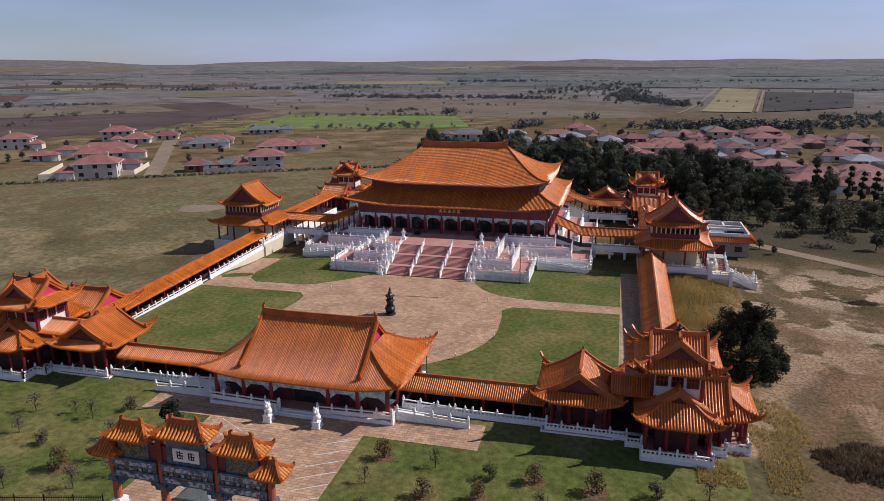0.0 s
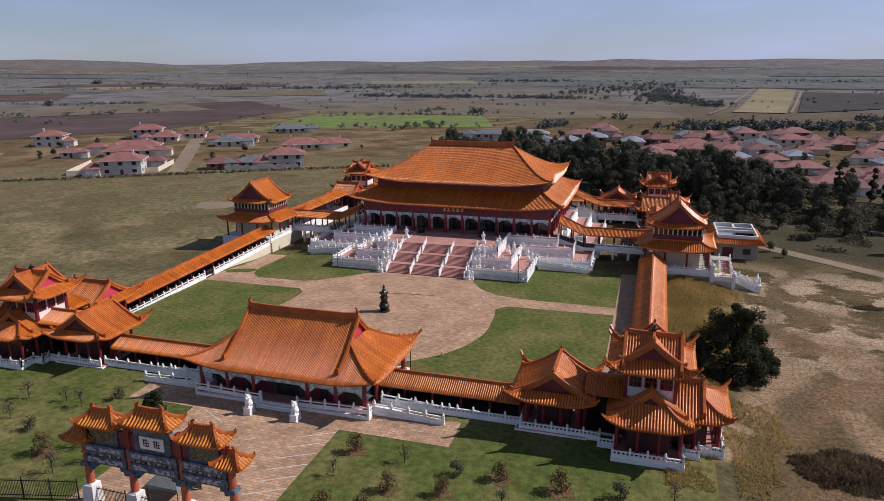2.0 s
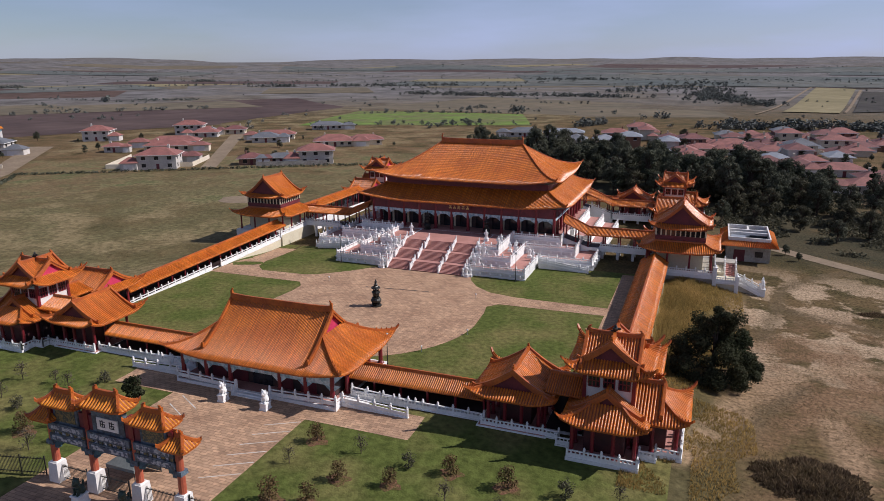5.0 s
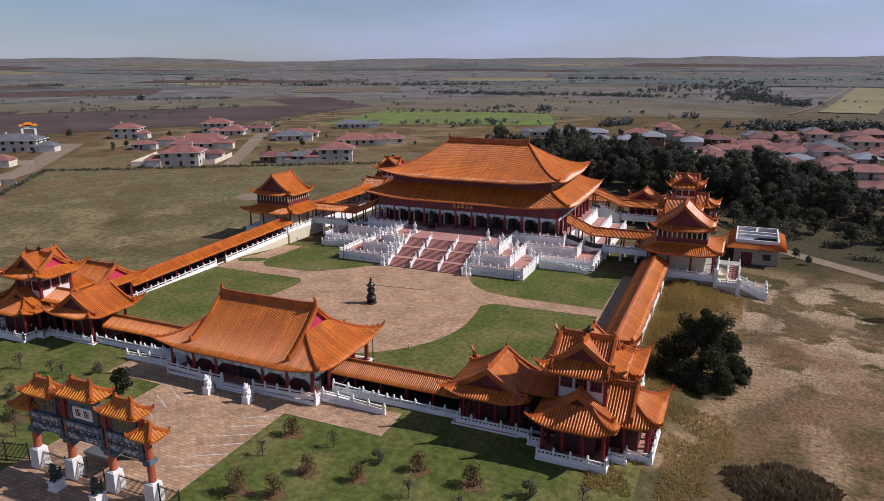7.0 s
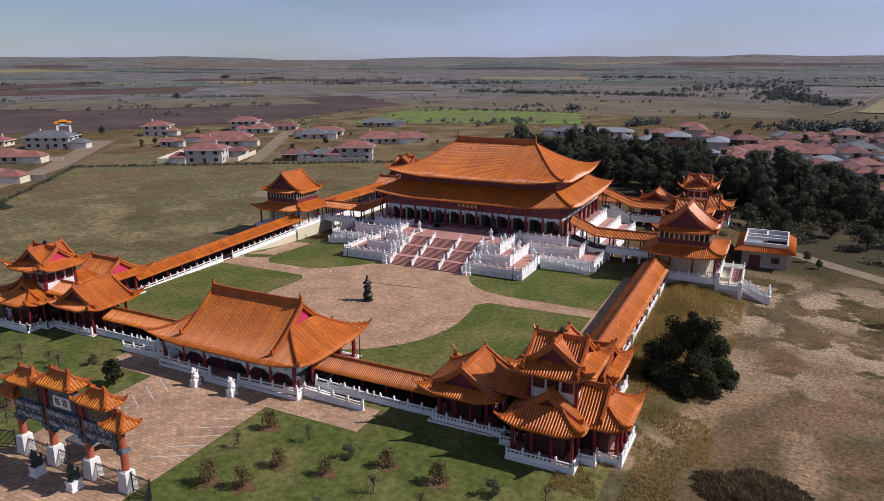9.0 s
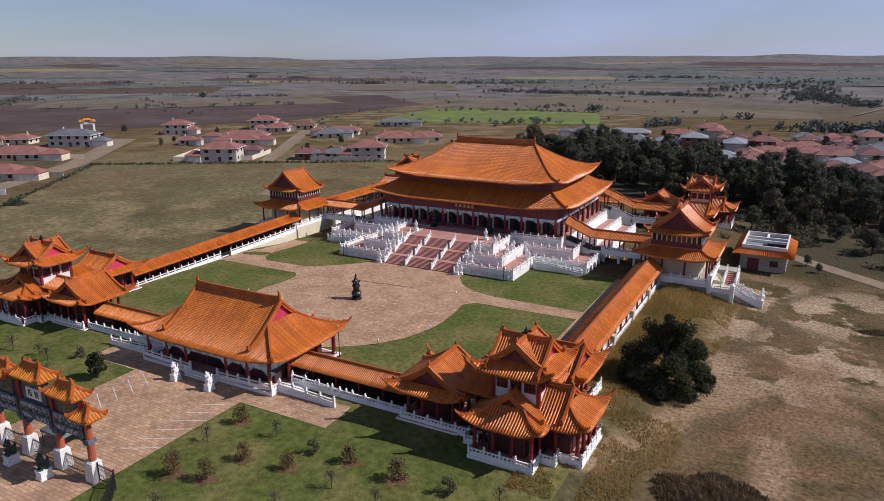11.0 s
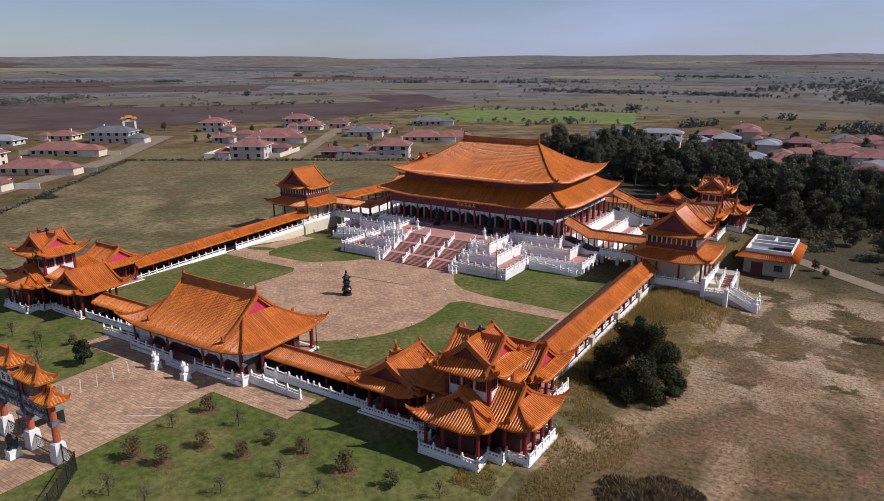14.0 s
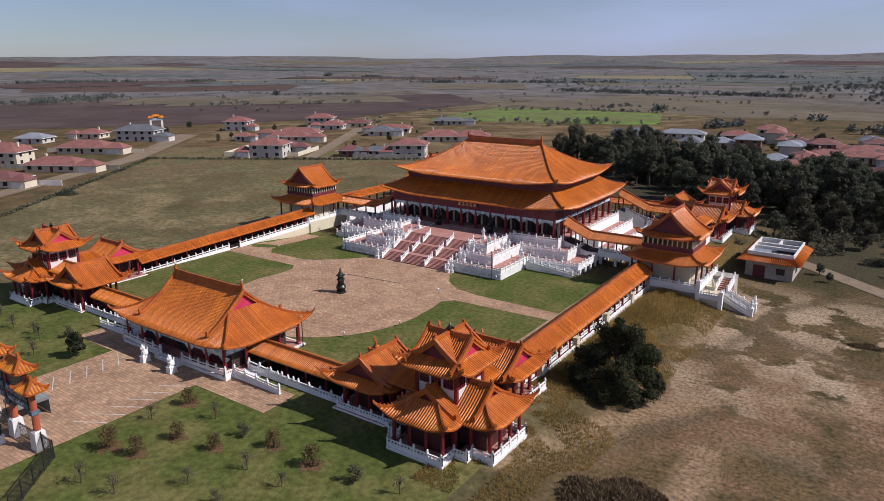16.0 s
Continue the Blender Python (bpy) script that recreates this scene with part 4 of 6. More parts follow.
def guardian(x, y, z, h, body, base, label, yaw=0):
    """A seated beast on a moulded block, as one plain mesh."""
    mb = MB().box(0, 0, 0, 0.5 * h, 0.66 * h, 0.08 * h).box(0, 0, 0.08 * h, 0.43 * h, 0.58 * h, 0.24 * h, 0.01 * h).box(0, 0, 0.32 * h, 0.48 * h, 0.63 * h, 0.05 * h)
    k = 0.37 * h
    mb.ball(0, 0.13 * h, k + 0.15 * h, 0.17 * h, 0.17 * h, 0.17 * h)
    mb.ball(0, -0.01 * h, k + 0.22 * h, 0.15 * h, 0.15 * h, 0.24 * h)
    mb.ball(0, -0.08 * h, k + 0.47 * h, 0.17 * h, 0.16 * h, 0.16 * h)
    mb.ball(0, -0.21 * h, k + 0.44 * h, 0.09 * h, 0.09 * h, 0.08 * h)
    for q in (-1, 1):
        mb.ball(q * 0.13 * h, 0.12 * h, k + 0.1 * h, 0.07 * h, 0.15 * h, 0.1 * h)
        mb.lathe(((0.05 * h, k), (0.055 * h, k + 0.14 * h), (0.07 * h, k + 0.26 * h)), 7, q * 0.1 * h, -0.14 * h)
        mb.ball(q * 0.1 * h, -0.19 * h, k + 0.03 * h, 0.06 * h, 0.08 * h, 0.04 * h)
        mb.ball(q * 0.12 * h, -0.04 * h, k + 0.6 * h, 0.04 * h, 0.04 * h, 0.05 * h)
    mb.ball(0, 0.28 * h, k + 0.3 * h, 0.05 * h, 0.06 * h, 0.14 * h)
    mb.v = [(x_ * 0.8, y_ * 0.72, z_) for x_, y_, z_ in mb.v]
    ob = solid("guardian_lion", mb, body, label, "statue", pose(x, y, z, 0, 0, yaw), group="guardian lions")
    ob.data.materials.append(base)
    for i in range(18):
        ob.data.polygons[i].material_index = 1
    return ob


for s in (-1, 1):
    for x, y, z, h in ((8.0, 18.6, 0.0, 2.3), (8.2, 22.2, 1.15, 2.3), (8.2, 25.0, 2.25, 2.3), (14.0, 28.2, 2.25, 2.2), (13.6, 30.2, 2.25, 2.2), (11.0, 27.5, 3.35, 2.2), (11.0, 29.4, 3.35, 2.2), (7.6, 31.0, 3.35, 2.4), (17.2, 28.6, 1.15, 2.2), (16.2, 30.0, 1.15, 2.2), (9.0, 22.3, 1.15, 2.0), (9.2, 25.1, 2.25, 2.0), (12.8, 29.0, 2.25, 2.0), (8.6, 19.0, 0.0, 1.9)):
        statue(s * x, y, z, h)
    guardian(s * 2.75 + 0.35, -33.0, -0.22, 2.3, MARBLE, MARBLE, "white stone guardian lion on a block before the gate")
    guardian(s * 2.5 + 0.66, -52.5, -0.22, 2.5, GREENBRONZE, MARBLE, "dark green guardian lion on a pale block before the archway")


# ---- bronze burners ----
def burner(x, y, z, h, label):
    k = h / 4.2
    th = thing("incense_burner", label, "incense burner", pose(x, y, z), "burners in the court")
    part("base", MB().lathe(((0.85 * k, 0), (0.85 * k, 0.15 * k), (0.6 * k, 0.25 * k), (0.7 * k, 0.45 * k)), 12), BRONZE, th)
    part("bowl", MB().lathe(((0.45 * k, 0.45 * k), (0.75 * k, 0.7 * k), (0.8 * k, 1.0 * k), (0.6 * k, 1.3 * k), (0.68 * k, 1.36 * k), (0.5 * k, 1.42 * k)), 14), BRONZE, th)
    for i in range(6):
        a = i * math.pi / 3
        part("pillar", MB().cyl(0.42 * k * math.cos(a), 0.42 * k * math.sin(a), 1.42 * k, 2.9 * k, 0.07 * k, n=6), BRONZE, th)
    part("drum", MB().lathe(((0.3 * k, 1.42 * k), (0.52 * k, 1.75 * k), (0.52 * k, 2.1 * k), (0.3 * k, 2.4 * k)), 12), BRONZE, th)
    for zz, r in ((2.15, 0.72), (2.85, 0.78)):
        part("canopy", MB().lathe(((r * k, zz * k), (r * 0.95 * k, (zz + 0.1) * k), (r * 0.55 * k, (zz + 0.25) * k), (r * 0.4 * k, (zz + 0.4) * k)), 6), BRONZE, th)
    part("finial", MB().lathe(((0.3 * k, 3.2 * k), (0.32 * k, 3.4 * k), (0.14 * k, 3.6 * k), (0.2 * k, 3.8 * k), (0.03 * k, 4.2 * k)), 10), BRONZE, th)


burner(0, 0, 0.02, 4.2, "tall dark bronze incense burner on the paved circle")
burner(-6.3, 36.0, 3.4, 3.7, "tall dark bronze incense burner before the hall")
burner(6.2, 35.6, 3.4, 3.7, "tall dark bronze incense burner before the hall")

# ---- links from the main hall to the wing towers ----
for s in (-1, 1):
    gallery((s * 20.6, 40.0), (s * 25.3, 40.0), 7.5, 5.4, 3.4, 2.0, "sloping covered gallery with orange tile roof down from the hall", half=2.1)
    gallery((s * 25.3, 40.0), (s * 36.4, 40.0), 5.4, 5.4, 2.0, 2.0, "covered gallery with orange tile roof to the wing tower", half=2.1, deep=0.6)
    balustrade((s * 27.7, 38.3, 2.0), (s * 36.0, 38.3, 2.0), plinth=0.6)

# ---- rear galleries ----
for s in (-1, 1):
    gallery((s * 38.2, 41.4), (s * 38.2, 67.0), 5.2, 5.2, 1.6, 1.2, "covered gallery with orange tile roof behind the wing tower", wall_side=0)
    gallery((s * 18.9, 71.5), (s * 25.4, 71.5), 7.7, 4.9, 3.4, 1.5, "sloping covered gallery with orange tile roof behind the hall", half=2.0)
    gallery((s * 25.4, 71.5), (s * 34.2, 71.5), 4.9, 4.9, 1.5, 1.5, "covered gallery with orange tile roof behind the hall", half=2.0, deep=0.6)
    balustrade((s * 20.8, 69.8, 3.3), (s * 25.4, 69.8, 1.5), plinth=1.8)
    balustrade((s * 25.4, 69.8, 1.5), (s * 34.0, 69.8, 1.5), plinth=0.8)
    gallery((s * 26.0, 80.5), (s * 12.0, 80.5), 3.9, 3.9, 0.25, 0.25, "covered gallery with orange tile roof at the rear of the court")
    # stepped side terraces of the hall
    st = thing("side_terrace", "pale paved side terraces in steps beside the hall", "terrace", pose(0, 0, 0), "terraces before the hall")
    for x0, x1, z in ((20.6, 21.4, 3.35), (21.4, 24.6, 2.25), (24.6, 27.8, 1.15)):
        a, b = min(s * x0, s * x1), max(s * x0, s * x1)
        part("retaining_wall", MB().boxb(a, 45.5, -1.5, b, 64.0, z), MARBLE, st)
        part("paving", MB().boxb(a + 0.25, 45.7, z, b - 0.25, 63.8, z + 0.012), REDFLOOR, st, "terracotta paving")
        balustrade((s * (x1 - 0.2), 46.0, z), (s * (x1 - 0.2), 63.8, z), step=1.6)


# ---- archway ----
def archway(m, k=1.0):
    th = thing("memorial_archway", "ornate archway with amber tiled roofs on orange pillars", "archway", m)
    xs = (-7.0, -2.5, 2.5, 7.0)
    for x in xs:
        part("pedestal", MB().box(x, 0, -0.6, 1.3, 1.3, 0.35).box(x, 0, -0.25, 1.2, 1.2, 2.15, 0.1).box(x, 0, 1.9, 0.9, 0.9, 0.12, 0.1), WHITEWALL, th, "white tapered pedestal")
        part("pillar", MB().cyl(x, 0, 1.9, 6.0, 0.34, 0.3, 12), PILLAR, th)
        part("collar", MB().box(x, 0, 3.75, 0.85, 0.85, 0.4, 0.05), DARKBEAM, th)
    for a, b in zip(xs, xs[1:]):
        part("lower_beam", MB().boxb(a + 0.2, -0.42, 4.25, b - 0.2, 0.42, 4.95), DARKBEAM, th)
        part("upper_beam", MB().boxb(a + 0.2, -0.44, 5.3, b - 0.2, 0.44, 6.0), DARKBEAM, th)
        for z in (4.4, 5.45):
            part("carved_strip", MB().boxb(a + 0.55, -0.47, z, b - 0.55, 0.47, z + 0.4), CARVED, th, "grey and white carved strip")
        n = 9
        for i in range(n):
            x = a + 0.5 + (b - a - 1.0) * i / (n - 1)
            part("strut", MB().box(x, 0, 4.95, 0.34, 0.66, 0.35), CARVED if i % 2 else PANELART, th)
        for s, x in ((1, a + 0.3), (-1, b - 0.3)):
            br = MB()
            for i in range(3):
                br.boxb(min(x, x + s * (1.1 - 0.35 * i)), -0.2, 4.35 - 0.32 * (i + 1), max(x, x + s * (1.1 - 0.35 * i)), 0.2, 4.35 - 0.32 * i)
            part("bracket", br, SOFFIT, th)
    # panels that carry the roofs
    for x, w, z0, z1 in ((0, 1.75, 6.0, 8.75), (-4.8, 1.4, 6.0, 8.05), (4.8, 1.4, 6.0, 8.05)):
        part("screen", MB().boxb(x - w, -0.22, z0, x + w, 0.22, z1), DARKBEAM, th, "painted blue screen under the roof")
        if x:
            part("carved_panel", MB().boxb(x - 1.1, -0.27, z0 + 0.2, x + 1.1, 0.27, z1 - 0.35), PANELART, th)
        else:
            pl = part("plaque", MB().boxb(x - 1.15, -0.3, z0 + 0.35, x + 1.15, 0.3, z1 - 1.3), WHITEWALL, th, "white plaque with two dark characters")
            for q in (-0.5, 0.5):
                g = MB()
                for a, b, c, d in ((-0.28, 0.15, 0.28, 0.22), (-0.04, -0.32, 0.05, 0.34), (-0.3, -0.08, 0.3, 0.0), (-0.28, -0.3, -0.18, 0.3), (0.14, -0.34, 0.22, -0.08), (-0.2, -0.34, 0.26, -0.27)):
                    g.boxb(q + a, -0.315, 6.95 + b, q + c, -0.3, 6.95 + d)
                part("character", g, INK, pl)
    for x in (-2.45, 2.45, -6.6, 6.6):
        part("pier", MB().box(x, 0, 6.0, 0.5, 0.5, 2.1 if abs(x) < 3 else 1.6), REDPAINT, th)
    for x in (-2.45, 2.45):
        part("side_screen", MB().boxb(x - 0.85, -0.15, 6.0, x + 0.85, 0.15, 7.4), DARKRED, th)
    for x, A, B, G, ze, zr in ((0, 2.3, 1.1, 1.25, 8.75, 9.75), (-4.8, 2.0, 1.05, 1.0, 8.05, 9.05), (4.8, 2.0, 1.05, 1.0, 8.05, 9.05)):
        hip_gable_roof(th, pose(x, 0, 0), A, B, G, ze, zr - 0.1, 0.15, tile=YTILE, pitch=0.3, gable=RIDGE, ridge_h=0.42, body=(1.5, 0.4), hip=True)
    for x in (-7.15, 7.15):
        hip_gable_roof(th, pose(x, 0, 0), 1.25, 1.05, 0.4, 6.4, 7.25, 0.12, tile=YTILE, pitch=0.3, gable=RIDGE, ridge_h=0.34, body=(0.6, 0.4), hip=True)
    return th


archway(pose(0.5, -50.5, -0.22))


def fence(p0, p1, h=1.9):
    p0, p1 = Vector((*p0, 0)), Vector((*p1, 0))
    L = (p1 - p0).length
    th = thing("iron_fence", "black iron fence of thin uprights", "fence", pose(p0.x, p0.y, land(p0.x, p0.y), 0, 0, math.degrees(math.atan2(p1.y - p0.y, p1.x - p0.x))), "iron fences")
    n = max(1, round(L / 2.4))
    for i in range(n + 1):
        part("post", MB().box(L * i / n, 0, 0, 0.08, 0.08, h + 0.1), IRON, th)
    for z in (0.25, h - 0.25):
        part("rail", MB().boxb(0, -0.025, z, L, 0.025, z + 0.06), IRON, th)
    bars = MB()
    for i in range(int(L / 0.14)):
        bars.box(0.14 * (i + 0.5), 0, 0.05, 0.03, 0.03, h - 0.08)
    part("railing", bars, IRON, th, kind="stuff")


for a, b in ((-6.6, -3.1), (-1.7, 1.7), (3.1, 6.6)):
    fence((a, -50.5), (b, -50.5), 1.7)
fence((-8.1, -50.5), (-20, -53.5))
fence((8.1, -50.5), (10.4, -50.6))
fence((10.4, -50.6), (16, -57))
kiosk = thing("gazebo", "grey canvas gazebo with a pointed top behind the archway", "gazebo", pose(-0.3, -47.9, -0.22))
for x in (-1.5, 1.5):
    for y in (-1.5, 1.5):
        part("pole", MB().cyl(x, y, 0, 2.0, 0.04, n=8), IRON, kiosk)
part("canopy", MB().add([(-1.6, -1.6, 2.0), (1.6, -1.6, 2.0), (1.6, 1.6, 2.0), (-1.6, 1.6, 2.0), (0, 0, 3.1), (-1.6, -1.6, 1.7), (1.6, -1.6, 1.7), (1.6, 1.6, 1.7), (-1.6, 1.6, 1.7)],
                        ((0, 1, 4), (1, 2, 4), (2, 3, 4), (3, 0, 4), (5, 6, 1, 0), (6, 7, 2, 1), (7, 8, 3, 2), (8, 5, 0, 3))), CANVAS, kiosk)
part("side_curtain", MB().boxb(-1.56, 1.5, 0.1, 1.56, 1.53, 1.75), CANVAS, kiosk)


# ---- outbuilding beside the right wing ----
def outbuilding():
    z0 = -1.9
    th = thing("outbuilding", "low outbuilding with orange tile skirt and open flat roof", "building", pose(53.8, 58.0, z0))
    part("wall", wall_ring(MB(), -3.9, -5.6, 3.9, 6.0, -0.5, 3.4), BASEWALL, th, "grey plastered wall")
    part("door", MB().boxb(-2.6, -5.64, 0, -0.6, -5.6, 2.3), DARKRED, th)
    part("window", MB().boxb(1.2, -5.65, 1.0, 2.6, -5.6, 2.1), GLASS, th)
    part("window", MB().boxb(3.9, -3.0, 1.0, 3.95, -1.4, 2.1), GLASS, th)
    pan, ribs = MB(), MB()
    for s, L, off in ((0, 5.2, 7.0), (90, 7.4, 5.2), (180, 5.2, 7.4), (270, 7.4, 5.2)):
        c, n_ = math.cos(radians(s)), math.sin(radians(s))
        def w(u, d, z):
            x, y = u, -off + d
            return (x * c - y * n_, x * n_ + y * c, z)
        m = int(2 * L / 0.34)
        for i in range(m):
            a, b = -L + 2 * L * i / m, -L + 2 * L * (i + 1) / m
            k = 1.5
            f = (L - k) / L
            pan.quad(w(a, 0, 3.2), w(b, 0, 3.2), w(b * f, k, 4.2), w(a * f, k, 4.2))
            q = (a + b) / 2
            ribs.quad(w(q - 0.09, 0, 3.22), w(q, -0.02, 3.33), w(q * f, k, 4.33), w((q - 0.09) * f, k, 4.22))
            ribs.quad(w(q, -0.02, 3.33), w(q + 0.09, 0, 3.22), w((q + 0.09) * f, k, 4.22), w(q * f, k, 4.33))
    part("roof_skirt", pan, PAN, th)
    part("tiling", ribs, TILE, th, kind="stuff")
    part("parapet", wall_ring(MB(), -3.8, -5.7, 3.8, 6.0, 3.4, 4.75, 0.25), WHITEWALL, th, "white parapet")
    part("flat_roof", MB().boxb(-3.55, -5.45, 3.6, 3.55, 5.75, 3.7), DARKSLAB, th, "dark tarred roof")
    part("roof_light", MB().boxb(-3.3, -5.2, 3.7, -0.6, -1.0, 4.2), METALROOF, th)
    part("solar_panel", MB().boxb(0.2, -0.6, 3.72, 3.4, 5.2, 4.1), GLASS, th, "dark blue solar panel")
    for y in (-0.3, 2.2):
        part("roof_beam", MB().boxb(-3.5, y, 3.9, 3.5, y + 0.35, 4.6), WHITEWALL, th, "white roof beam")
    part("roof_beam", MB().boxb(-0.2, 2.6, 3.9, 0.15, 5.7, 4.6), WHITEWALL, th)


outbuilding()


# ---- lamp posts and lawn lights ----
def lamp_post(x, y, z, h):
    th = thing("lamp_post", "slim dark lamp post with a round head", "street lamp", pose(x, y, z), "lamp posts")
    part("base", MB().cyl(0, 0, 0, 0.4, 0.12, 0.09, 8), IRON, th)
    part("pole", MB().cyl(0, 0, 0.4, h - 0.3, 0.06, 0.045, 8), IRON, th)
    part("head", MB().lathe(((0.05, h - 0.3), (0.2, h - 0.2), (0.2, h), (0.04, h + 0.12)), 10), METALROOF, th)


for x, y, h in ((16.6, 19.0, 5.0), (-16.6, 19.0, 5.0), (10.9, -18.9, 4.2), (-10.9, -18.9, 4.2)):
    lamp_post(x, y, 0.0, h)
for a in (-70, -40, -12, 40, 140, 192, 220, 250):
    lt = thing("lawn_light", "short pale garden light beside the paving", "lamp", pose(17.1 * math.cos(radians(a)), -2.5 + 17.1 * math.sin(radians(a)), 0), "lawn lights")
    part("stem", MB().cyl(0, 0, 0, 0.6, 0.05, n=8), METALROOF, lt)
    part("head", MB().lathe(((0.1, 0.6), (0.12, 0.75), (0.03, 0.85)), 8), MARBLE, lt)

# ---- land ----
LAWN = material("mown_lawn", (0.084, 0.100, 0.025), (0.152, 0.132, 0.048), 0.13, 0.95, 1.5, 0.42, 0.8, 4.0, contrast=(0.43, 0.66), spec=0.06)
PAVER = material("brick_paver", (0.48, 0.305, 0.190), (0.36, 0.220, 0.138), 0.22, 0.85, 1.6, 0.22, 0.2, 8.0, spec=0.15)
def block_joints(m, w, h, dark):
    """Courses of paving blocks, each a little lighter or darker, with dark joints."""
    nt = m.node_tree
    n, l = nt.nodes, nt.links
    b = n["Principled BSDF"]
    old = b.inputs["Base Color"].links[0].from_socket
    geo = n.new("ShaderNodeNewGeometry")
    br = n.new("ShaderNodeTexBrick")
    br.inputs["Scale"].default_value = 1.0
    br.inputs["Brick Width"].default_value, br.inputs["Row Height"].default_value = w, h
    br.inputs["Mortar Size"].default_value = 0.035
    br.inputs["Color1"].default_value, br.inputs["Color2"].default_value, br.inputs["Mortar"].default_value = (1.14, 1.12, 1.1, 1), (0.78, 0.78, 0.8, 1), (dark, dark, dark, 1)
    l.new(geo.outputs["Position"], br.inputs["Vector"])
    mx = n.new("ShaderNodeMix")
    mx.data_type, mx.blend_type = "RGBA", "MULTIPLY"
    mx.inputs["Factor"].default_value = 1.0
    l.new(old, mx.inputs["A"])
    l.new(br.outputs["Color"], mx.inputs["B"])
    l.new(mx.outputs["Result"], b.inputs["Base Color"])


block_joints(PAVER, 0.8, 0.4, 0.62)
PLOUGH = material("ploughed_earth", (0.073, 0.050, 0.047), (0.102, 0.071, 0.063), 0.012, 0.95, 0.06, 0.25, spec=0.06)
REDEARTH = material("red_ploughed_earth", (0.105, 0.068, 0.055), (0.085, 0.058, 0.048), 0.012, 0.95, 0.06, 0.25, spec=0.06)
DARKFIELD = material("dark_tilled_field", (0.052, 0.046, 0.044), (0.068, 0.062, 0.052), 0.012, 0.95, 0.06, 0.25, spec=0.06)
GREENFIELD = material("irrigated_field", (0.135, 0.200, 0.045), (0.135, 0.130, 0.06), 0.035, 0.95, 0.15, 0.3, spec=0.06)
STUBBLE = material("stubble_field", (0.24, 0.20, 0.115), (0.19, 0.16, 0.09), 0.01, 0.95, 0.08, 0.2, spec=0.06)
# Greyed and blued for distance: haze is put into this colour.
BRUSH = material("haze_tinted_scrub", (0.088, 0.098, 0.094), (0.125, 0.122, 0.108), 0.004, 0.95, 0.03, 0.4, spec=0.06)
DRYFIELD = material("dull_straw_field", (0.155, 0.125, 0.085), (0.125, 0.105, 0.075), 0.01, 0.95, 0.06, 0.25, spec=0.06)
DIRT = material("dirt_road", (0.25, 0.19, 0.13), (0.20, 0.15, 0.105), 0.1, 0.95, 0.8, 0.2, spec=0.06)
WHITELINE = material("worn_white_line", (0.58, 0.55, 0.5), (0.42, 0.36, 0.3), 2.0, 0.8, 6.0, 0.2)


